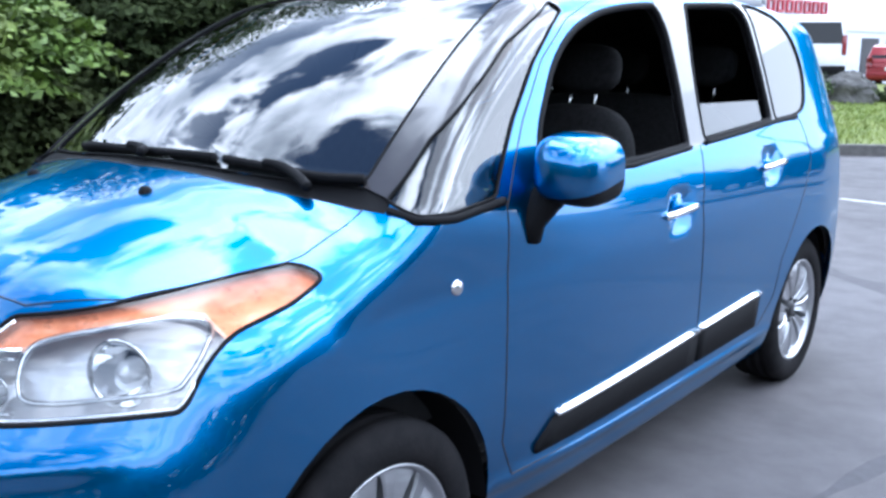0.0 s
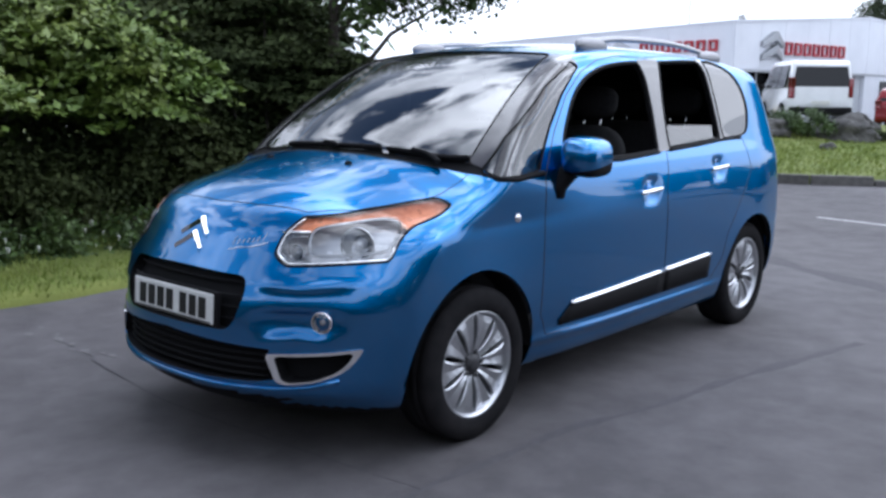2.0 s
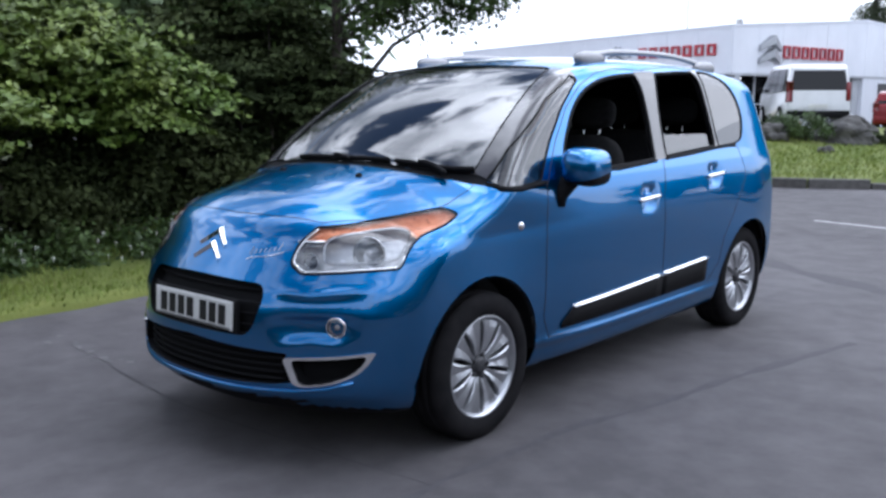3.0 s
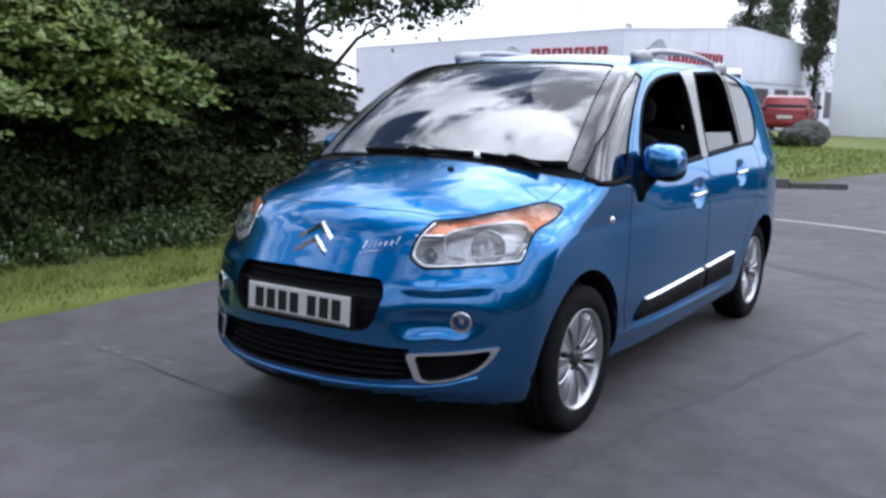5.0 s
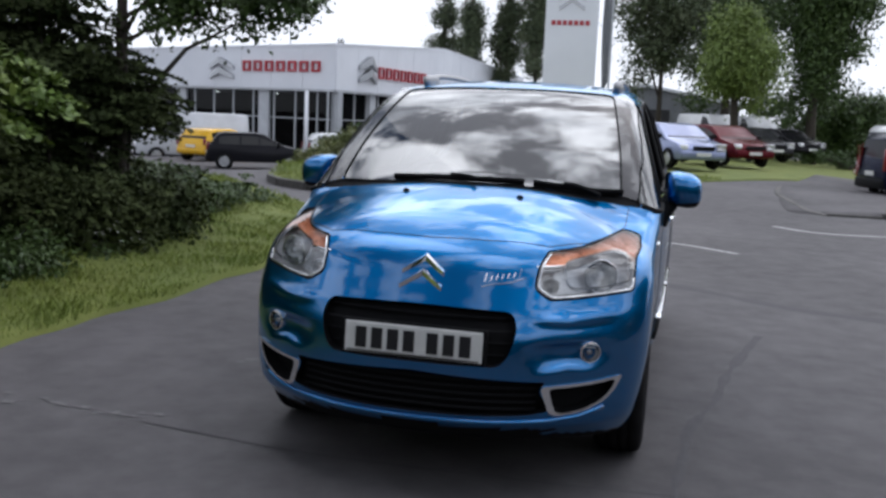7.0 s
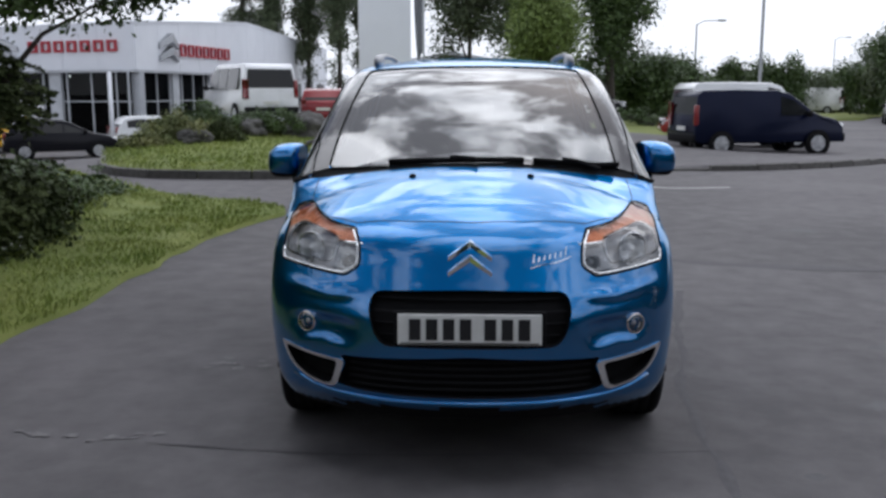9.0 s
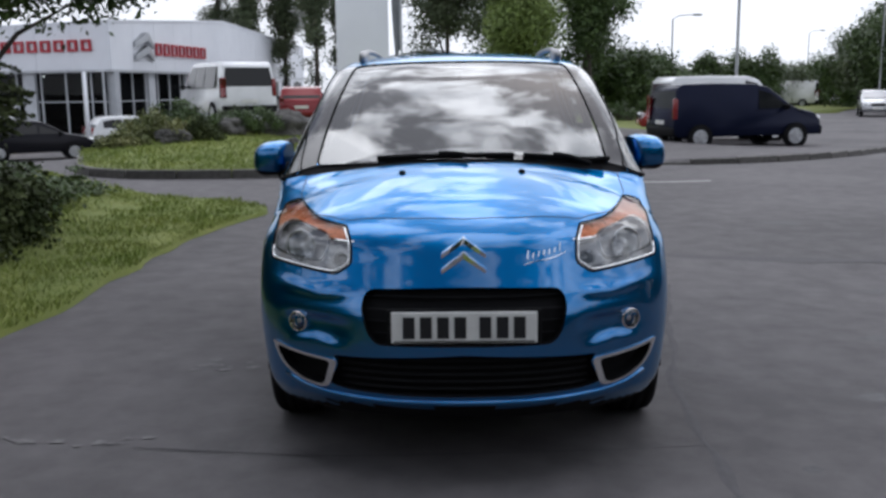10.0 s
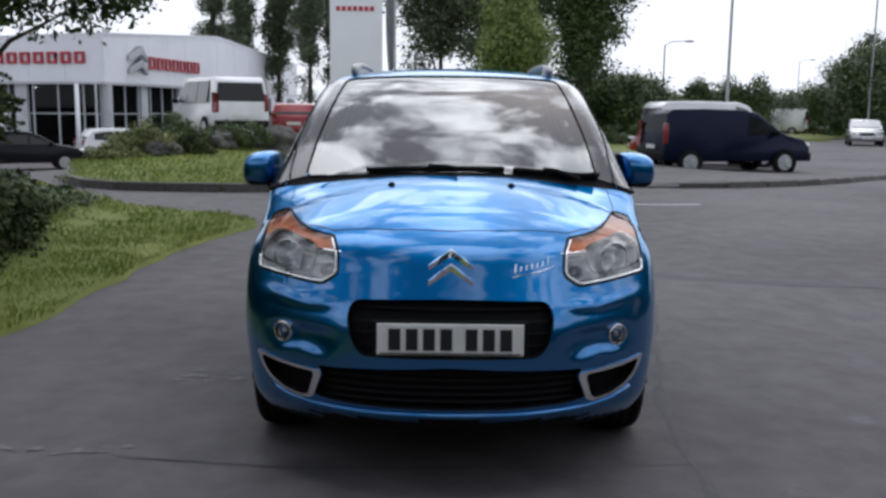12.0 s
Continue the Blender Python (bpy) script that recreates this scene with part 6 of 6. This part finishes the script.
for twin in (0, 1):
    s = -1 if twin else 1
    lamp = part("headlamp", pushed([REGION["headlamp"] + twin, REGION["indicator"] + twin], (-0.035 * s, 0.085, 0.0)), M["reflector"], car, "clear swept-back headlamp with an amber upper edge")
    lens = skin_part("lens", piece(REGION["headlamp"] + twin, 0.001), M["lens"], lamp, "clear lens")
    lens.visible_shadow = False
    skin_part("indicator", piece(REGION["indicator"] + twin, 0.001), M["amber"], lamp, "amber indicator strip").visible_shadow = False
    part("indicator_bowl", piece(REGION["indicator"] + twin, -0.014), M["amber_bowl"], lamp, "orange indicator reflector", True)
    seam("lamp_seal", LAMP, CORNER, 0.0045, M["plastic"], lamp, twin == 1)
    mid = np.mean(np.array(LAMP), axis=0)
    tail = max(range(len(LAMP)), key=lambda i: LAMP[i][0])
    rim_line = [q for q in LAMP[tail:] if q[0] < 1.19] + [q for q in LAMP[:tail] if q[0] < 0.72]
    seam("lens_rim", [tuple(mid + (np.array(q) - mid) * (0.965, 0.93)) for q in rim_line], CORNER, 0.0048, M["chrome"], lamp, twin == 1, False, lift=-0.001)
    seam("amber_edge", [(0.612, 0.867), (0.70, 0.869), (0.757, 0.871)], CORNER, 0.0055, M["chrome"], lamp, twin == 1, False, lift=-0.003)
    seam("chamber_rim", [(0.74, 0.775), (0.65, 0.775), (0.60, 0.80), (0.615, 0.845), (0.64, 0.858), (0.74, 0.86)], CORNER, 0.004, M["chrome"], lamp, twin == 1, False, lift=-0.012)
    c1, c2 = on_skin([(1.0, 0.848), (0.68, 0.815)], CORNER, -0.045)
    lamp_bowl(lamp, (s * c1[0], c1[1], c1[2]), (s * 0.45, -1, 0.05), 0.062, twin)
    lamp_bowl(lamp, (s * c2[0], c2[1], c2[2]), (s * 0.3, -1, 0.05), 0.03, twin)
    bm = bmesh.new()
    tube(bm, [tuple(np.array(v) * (s, 1, 1)) for v in on_skin(smoothed([(0.765, 0.80), (0.755, 0.84), (0.775, 0.875), (0.83, 0.892), (0.95, 0.905), (1.1, 0.917), (1.195, 0.91), (1.215, 0.885), (1.165, 0.825), (1.12, 0.808), (0.95, 0.797), (0.83, 0.792)], 5, True), CORNER, -0.006)], 0.0062, 6, True)
    part("inner_rim", bm, M["chrome"], lamp, smooth=True)
    # fog lamp in its scoop, and the bright surround below it
    m = Matrix.Translation((s * 0.622, 0.2, 0.568)) @ Vector((s * 0.45, -1, 0)).to_track_quat("X", "Z").to_matrix().to_4x4()
    fog = thing("fog_lamp", "", "", m)
    fog.parent = car
    bm = bmesh.new()
    lathe(bm, [(-0.05, 0.04), (0.01, 0.038), (0.015, 0.035), (0.008, 0.031), (-0.012, 0.022), (-0.022, 0.001)], 28)
    bmesh.ops.recalc_face_normals(bm, faces=bm.faces)
    part("bowl", bm, M["chrome"], fog, smooth=True)
    bm = bmesh.new()
    lathe(bm, [(-0.02, 0.011), (0.0, 0.01), (0.006, 0.006), (0.007, 0.001)], 14)
    part("bulb_shield", bm, M["reflector"], fog, smooth=True)
    bm = bmesh.new()
    lathe(bm, [(0.0, 0.0395), (0.011, 0.0395), (0.013, 0.037), (0.0, 0.037)], 28)
    part("bezel", bm, M["chrome"], fog, smooth=True)
    bm = bmesh.new()
    lathe(bm, [(0.012, 0.035), (0.018, 0.026), (0.021, 0.012), (0.022, 0.001)], 24)
    part("lens", bm, M["lens"], fog, smooth=True)
    trim = part("fog_trim", pushed(REGION["fog_trim"] + twin, (s * 0.002, -0.006, 0)), M["chrome"], car, "chrome surround of the lower air inlet")
    part("inlet", pushed(REGION["fog_hole"] + twin, (-s * 0.02, 0.06, 0)), M["plastic"], trim, "black inlet")
    # repeater, nozzle
    q = Vector(on_skin([(1.071, 0.872)], SIDE, 0.0)[0])
    bm = bmesh.new()
    lathe(bm, [(-0.004, 0.019), (0.005, 0.018), (0.009, 0.012), (0.011, 0.001)], 20)
    part("side_repeater", bm, M["chrome"], car, "small round clear side repeater", True, pose(s * q.x, q.y, q.z, 0, 0, 180 if twin else 0))
    q = Vector(on_skin([(0.25, 0.68)], TOP, 0.0)[0])
    bm = bmesh.new()
    lathe(bm, [(-0.004, 0.016), (0.006, 0.014), (0.012, 0.008), (0.013, 0.001)], 16)
    part("washer_nozzle", bm, M["plastic"], car, "", True, pose(s * q.x, q.y, q.z, 0, -90, 0))

# wipers
for pts, arm in (([(-0.37, 0.90), (-0.1, 0.872), (0.1, 0.878), (0.23, 0.89)], [(0.02, 0.82), (0.0, 0.845), (-0.06, 0.87)]), ([(0.27, 0.892), (0.4, 0.905), (0.54, 0.928), (0.655, 0.965)], [(0.56, 0.885), (0.5, 0.905), (0.44, 0.912)])):
    w = thing("wiper", "", "")
    w.parent = car
    bm = bmesh.new()
    tube(bm, on_skin(smoothed(pts, 5), TOP, 0.013), 0.0115, 6, flat=1.3)
    part("blade", bm, M["plastic"], w, smooth=True)
    bm = bmesh.new()
    tube(bm, on_skin(smoothed(arm + [pts[1] if pts[0][0] < 0 else pts[1]], 5), TOP, 0.026), 0.012, 6)
    part("arm", bm, M["plastic"], w, smooth=True)


for s in (1, -1):
    mirror = thing("wing_mirror", "", "", pose(0.905, 1.45, 1.105, 0, 0, 8) if s > 0 else pose(-0.925, 1.43, 1.095, 0, 0, -8))
    mirror.parent = car
    bm = egg(bmesh.new(), (0, 0, 0), (0.088, 0.15, 0.084), 3.0)
    for v in bm.verts:
        v.co.y = min(v.co.y, 0.07)
        v.co.x = s * max(v.co.x * s, -0.072)
        v.co.z -= 0.10 * v.co.x * s + 0.05 * max(0.0, v.co.x * s - 0.03)
    cap = bmesh.new()
    me = bpy.data.meshes.new("tmp")
    bm.to_mesh(me)
    cap.from_mesh(me)
    bpy.data.meshes.remove(me)
    for co, no, inner in (((0, 0, -0.04), (-s * 0.12, -0.12, 1), True), ((0, 0.05, 0), (0, 1, 0), False), ((0, 0, 0.08), (0, 0.45, 1), False)):
        bmesh.ops.bisect_plane(cap, geom=cap.verts[:] + cap.edges[:] + cap.faces[:], plane_co=co, plane_no=no, clear_inner=inner, clear_outer=not inner)
    for v in cap.verts:
        v.co *= 1.02
    for v in bm.verts:
        v.co *= 0.995
    part("cap", cap, M["blue"], mirror, "blue painted mirror cap", True)
    part("housing", bm, M["plastic"], mirror, "black mirror housing", True)
    bm = bmesh.new()
    prism(bm, rounded([(-0.07, -0.055), (0.07, -0.055), (0.07, 0.058), (-0.07, 0.058)], 0.03), 0.068, 0.074, axis=1)
    part("mirror_glass", bm, M["chrome"], mirror)
    bm = bmesh.new()
    tube(bm, [(-s * 0.112, -0.08, -0.165), (-s * 0.1, -0.08, -0.12), (-s * 0.07, -0.06, -0.075), (-s * 0.04, -0.03, -0.04)], [0.04, 0.04, 0.04, 0.038], 12, flat=1.25)
    part("foot", bm, M["plastic"], mirror, "black mirror foot", True)

# handles, mouldings
for twin in (0, 1):
    s = -1 if twin else 1
    for nm, y, z in (("front_door", 2.115, 0.905), ("rear_door", 2.88, 0.975)):
        pts = smoothed([(y - 0.1, z - 0.004), (y - 0.07, z + 0.0), (y, z + 0.004), (y + 0.075, z + 0.006), (y + 0.1, z + 0.004)], 4)
        base = np.array([(0.856 if nm == "front_door" else 0.853, a, b) for a, b in pts])
        base[:, 0] += 0.014 * np.sin(np.linspace(0, math.pi, len(pts)))
        base[:, 0] *= s
        bm = bmesh.new()
        tube(bm, [tuple(v) for v in base], 0.011, 8, flat=1.0)
        part("handle", bm, M["chrome"], doors[nm, twin], "chrome pull handle", True)
    for nm, y0, y1 in (("front_door", 1.385, 2.278), ("rear_door", 2.302, 2.80)):
        def low(y):
            return 0.366 + (y - 1.36) * 0.005

        def high(y):
            return 0.452 + (y - 1.40) * 0.038
        for part_name, za, zb, lift, mat in (("moulding", low, high, 0.012, "plastic"), ("bright_strip", lambda y: high(y) - 0.004, lambda y: high(y) + 0.016, 0.017, "chrome")):
            bm = bmesh.new()
            ys = np.linspace(y0 + (0.075 if part_name == "bright_strip" and nm == "front_door" else 0), y1, 14)
            rows = []
            for y in ys:
                a, b = za(y), zb(y)
                if part_name == "moulding" and nm == "front_door":
                    b = min(b, a + 0.03 + (y - y0) * 1.0)
                cols = on_skin([(y, a), (y, a + 0.006), (y, (a + b) / 2), (y, b - 0.006), (y, b)], SIDE, 0.0, twin == 1)
                rows.append([bm.verts.new((c[0] + s * (l * lift), c[1], c[2])) for c, l in zip(cols, (-0.2, 1, 1, 1, -0.2))])
            for a, b in zip(rows, rows[1:]):
                for k in range(4):
                    bm.faces.new((a[k], a[k + 1], b[k + 1], b[k]))
            for row in (rows[0], rows[-1]):
                bm.faces.new(row)
            bmesh.ops.recalc_face_normals(bm, faces=bm.faces)
            part(part_name, bm, M[mat], doors[nm, twin], "", True)

# roof rails
for s in (1, -1):
    rail = thing("roof_rail", "", "")
    rail.parent = car
    ys = np.linspace(1.98, 3.38, 15)
    pts = [(s * (0.535 - 0.02 * (y - 2) / 1.4), y, on_skin([(0.53, y)], TOP)[0][2] + 0.052 * math.sin(math.pi * min(1, max(0, (y - 1.93) / 1.5))) ** 0.35) for y in ys]
    bm = bmesh.new()
    tube(bm, pts, 0.014, 8, flat=1.3)
    part("bar", bm, M["rail"], rail, "satin silver bar", True)
    for y0, y1 in ((1.90, 2.18), (3.2, 3.48)):
        bm = bmesh.new()
        q = on_skin([(0.53, (y0 + y1) / 2)], TOP)[0]
        egg(bm, (s * 0.53, (y0 + y1) / 2, q[2] + 0.012), (0.026, (y1 - y0) / 2, 0.042), 2.4, 12, 20)
        part("foot", bm, M["rail"], rail, "", True)


# wheels
def wheel_meshes():
    tyre, rim, dark, spoke, hub = (bmesh.new() for _ in range(5))
    lathe(tyre, [(-0.1, 0.215), (-0.102, 0.25), (-0.098, 0.285), (-0.082, 0.305), (-0.052, 0.311), (-0.048, 0.304), (-0.042, 0.304), (-0.038, 0.311), (-0.005, 0.312), (0.0, 0.305), (0.006, 0.305), (0.01, 0.312), (0.038, 0.311), (0.042, 0.304), (0.048, 0.304), (0.052, 0.311), (0.08, 0.306), (0.094, 0.292), (0.1, 0.27), (0.102, 0.25), (0.098, 0.228), (0.09, 0.214), (0.07, 0.208)], 64)
    lathe(rim, [(-0.09, 0.2), (0.0, 0.19), (0.06, 0.2), (0.083, 0.208), (0.088, 0.215), (0.092, 0.214), (0.09, 0.207), (0.075, 0.2), (0.062, 0.196)], 64)
    lathe(dark, [(0.0, 0.2), (-0.01, 0.1), (-0.01, 0.001)], 40)
    for k in range(10):
        t = bmesh.new()
        rows = []
        for r, w, x in ((0.04, 0.013, 0.062), (0.075, 0.018, 0.072), (0.11, 0.026, 0.078), (0.145, 0.037, 0.08), (0.17, 0.048, 0.079), (0.188, 0.0595, 0.076), (0.205, 0.0645, 0.072)):
            rows.append([t.verts.new(v) for v in ((x - 0.025, -w, r), (x - 0.004, -w * 0.96, r), (x, -w * 0.8, r), (x - 0.006, 0, r), (x, w * 0.8, r), (x - 0.004, w * 0.96, r), (x - 0.025, w, r))])
        for a, b in zip(rows, rows[1:]):
            for j in range(6):
                t.faces.new((a[j], a[j + 1], b[j + 1], b[j]))
        bmesh.ops.transform(t, matrix=Matrix.Rotation(2 * math.pi * k / 10, 4, "X") @ Matrix.Translation((0, 0, 0)), verts=t.verts)
        join(spoke, t)
    bmesh.ops.recalc_face_normals(spoke, faces=spoke.faces)
    lathe(hub, [(0.03, 0.062), (0.058, 0.058), (0.064, 0.045), (0.066, 0.032), (0.073, 0.03), (0.076, 0.022), (0.077, 0.001)], 32)
    for k in range(5):
        a = 2 * math.pi * k / 5 + 0.3
        t = bmesh.new()
        lathe(t, [(0.055, 0.009), (0.072, 0.009), (0.074, 0.001)], 8)
        bmesh.ops.translate(t, verts=t.verts, vec=(0, 0.05 * math.cos(a), 0.05 * math.sin(a)))
        join(hub, t)
    return [mesh_of(b, n, M[m], sm) for b, n, m, sm in ((tyre, "tyre", "rubber", True), (rim, "rim", "alloy", True), (dark, "brake_disc", "frame_dark", True), (spoke, "spokes", "alloy", False), (hub, "hub_cap", "frame_dark", True))]


WHEEL = wheel_meshes()
for s in (1, -1):
    for y in (0.839, 3.381):
        wheel = thing("wheel", "", "", pose(s * 0.722, y, 0.31, 20 + 40 * y, 0, 0 if s > 0 else 180))
        wheel.parent = car
        for me in WHEEL:
            part(me.name, me, None, wheel)
for s in (1, -1):
    for nm, cy, r in (("front_arch", 0.828, 0.384), ("rear_arch", 3.37, 0.372)):
        bm = bmesh.new()
        lathe(bm, [(0.0, r - 0.017), (0.02, r - 0.003), (0.25, r)], 48)
        for v in bm.verts:
            v.co.x = v.co.x * s + s * 0.55
        bmesh.ops.delete(bm, geom=[v for v in bm.verts if v.co.z < 0.0], context="VERTS")
        part("wheel_arch", bm, M["plastic"], car, "black wheel arch liner", True, pose(0, cy, 0.305))
        bm = bmesh.new()
        lathe(bm, [(0.0, r + 0.003), (0.0, 0.001)], 32)
        for v in bm.verts:
            v.co.x = s * 0.55
            v.co.z = max(v.co.z, -0.05)
        part("arch_back", bm, M["plastic"], car, "", False, pose(0, cy, 0.305))

# cabin
bm = bmesh.new()
prism(bm, rounded([(0.95, 0.5), (0.95, 1.0), (1.05, 1.06), (1.3, 1.07), (1.42, 1.02), (1.44, 0.9), (1.34, 0.5)], 0.05), -0.68, 0.68, axis=0, bevel=0.01)
part("dashboard", bm, M["cabin"], car, "dark grey dashboard", True)
bm = bmesh.new()
box(bm, (-0.72, 1.1, 0.3), (0.72, 3.7, 0.36), 0.02)
part("cabin_floor", bm, M["cabin"], car)
bm = bmesh.new()
box(bm, (-0.6, 3.3, 0.36), (0.6, 3.36, 0.98), 0.02)
part("rear_shelf", bm, M["cabin"], car)


def seat(parent, x, y, wide, heads, name="seat"):
    st = thing(name, "", "", pose(x, y, 0.36))
    st.parent = parent
    bm = bmesh.new()
    egg(bm, (0, 0.0, 0.2), (wide / 2, 0.26, 0.1), 3.2)
    part("cushion", bm, M["fabric"], st, "", True)
    bm = bmesh.new()
    egg(bm, (0, 0, 0), (wide / 2 - 0.01, 0.085, 0.33), 3.2)
    part("backrest", bm, M["fabric"], st, "", True, pose(0, 0.3, 0.52, -14))
    for hx in heads:
        bm = bmesh.new()
        egg(bm, (0, 0, 0), (0.13, 0.05, 0.085), 2.8)
        part("headrest", bm, M["fabric"], st, "", True, pose(hx, 0.42, 0.96, -10))
        for px in (-0.05, 0.05):
            bm = bmesh.new()
            tube(bm, [(hx + px, 0.38, 0.78), (hx + px, 0.41, 0.92)], 0.006, 6)
            part("post", bm, M["chrome"], st, "", True)


for x in (0.36, -0.36):
    seat(car, x, 1.95, 0.5, (0,), "front_seat")
seat(car, 0, 2.85, 1.25, (-0.4, 0, 0.4), "rear_seat")
bm = bmesh.new()
tube(bm, [(0.185 * math.cos(a), 0, 0.185 * math.sin(a)) for a in np.linspace(0, 2 * math.pi, 33)[:-1]], 0.015, 8, True)
tube(bm, [(-0.17, 0, 0), (0.17, 0, 0)], 0.02, 8)
egg(bm, (0, 0, 0), (0.07, 0.03, 0.06), 2.5, 10, 14)
part("steering_wheel", bm, M["plastic"], car, "", True, pose(-0.36, 1.52, 1.0, -24))
bm = bmesh.new()
egg(bm, (0, 0, 0), (0.12, 0.02, 0.035), 3, 10, 20)
tube(bm, [(0, 0.0, 0.02), (0, -0.03, 0.07)], 0.012, 6)
part("rear_view_mirror", bm, M["plastic"], car, "", True, pose(0, 1.56, 1.44))


# ---- grass blades and daisies ----
def blades(name, x0, x1, y0, y1, n, low, high, wide, keep, height, seed, label):
    """Single grass blades, bent over, standing on the turf."""
    rnd = np.random.RandomState(seed)
    x, y = rnd.uniform(x0, x1, n), rnd.uniform(y0, y1, n)
    ok = keep(x, y)
    x, y = x[ok], y[ok]
    n = len(x)
    tuft = np.array([0.5 + noise.noise((a * 2.3, b * 2.3, 1.0)) for a, b in zip(x, y)])
    h = rnd.uniform(low, high, n) * (0.6 + 0.9 * np.clip(tuft, 0, 1))
    z = height(x, y)
    a = rnd.uniform(0, 2 * np.pi, n)
    b = rnd.uniform(0.15, 0.8, n) * h
    c = np.stack([x, y, z], 1)
    s = np.stack([np.cos(a), np.sin(a), 0 * a], 1) * wide
    f = np.stack([-np.sin(a), np.cos(a), 0 * a], 1)
    up = np.array([0, 0, 1.0])
    v = np.stack([c - s, c + s, c + f * b[:, None] * 0.35 + up * h[:, None] * 0.6 + s * 0.7, c + f * b[:, None] + up * h[:, None]], 1).reshape(-1, 3)
    i = np.arange(n) * 4
    faces = np.stack([i, i + 1, i + 2, i + 3], 1)
    ob = new(name, from_arrays(name, v, faces.tolist(), M["blade"]))
    return tagged(ob, label, "grass", kind="stuff")


blades("verge_grass", -7.0, -2.1, -6.0, 11.0, 105000, 0.02, 0.06, 0.004, lambda x, y: inside(x, y, VERGE), lambda x, y: land(x, y) + 0.03 + 0.35 * ease(-x, 3.4, 6.5), 1, "tufted green grass blades on the verge")
blades("island_grass", -13, 2.0, 11.4, 24, 42000, 0.04, 0.1, 0.008, lambda x, y: inside(x, y, ISLAND), lambda x, y: land(x, y) + mound(x, y) + 0.12 - 0.1 * ease(x, -1.6, -0.6) * ease(y, 12.8, 15.0), 2, "green grass blades on the island")
rnd = np.random.RandomState(9)
bm = bmesh.new()
for k in range(150):
    x, y = rnd.uniform(-4.4, -3.5), rnd.uniform(0.3, 5.2)
    if noise.noise((x * 1.5, y * 1.5, 7)) < 0.02:
        continue
    z = float(land(x, y)) + verge_rise(x, y) + rnd.uniform(0.12, 0.36)
    r = rnd.uniform(0.007, 0.014)
    ring = [bm.verts.new((x + r * math.cos(a), y + r * math.sin(a), z + 0.003 * math.sin(3 * a))) for a in np.linspace(0, 2 * math.pi, 7)[:-1]]
    bm.faces.new(ring)
    tip = bm.verts.new((x, y, z - 0.05))
    bm.faces.new((ring[0], ring[1], tip))
tagged(new("daisies", mesh_of(bm, "daisies", M["daisy"])), "scattered small white daisies in the long grass", "flowers", kind="stuff")

# ---- kerb stones ----
kerb_run(ISLAND_KERB, lambda x: 0.15 - 0.13 * float(ease(x, -1.6, 0.2)), island)
kerb_run([p for p in PAVE[5:] if p[1] < 25 and p[0] > 3.0], lambda x: 0.02 + 0.1 * float(ease(x, 3.2, 5.4)), pave)
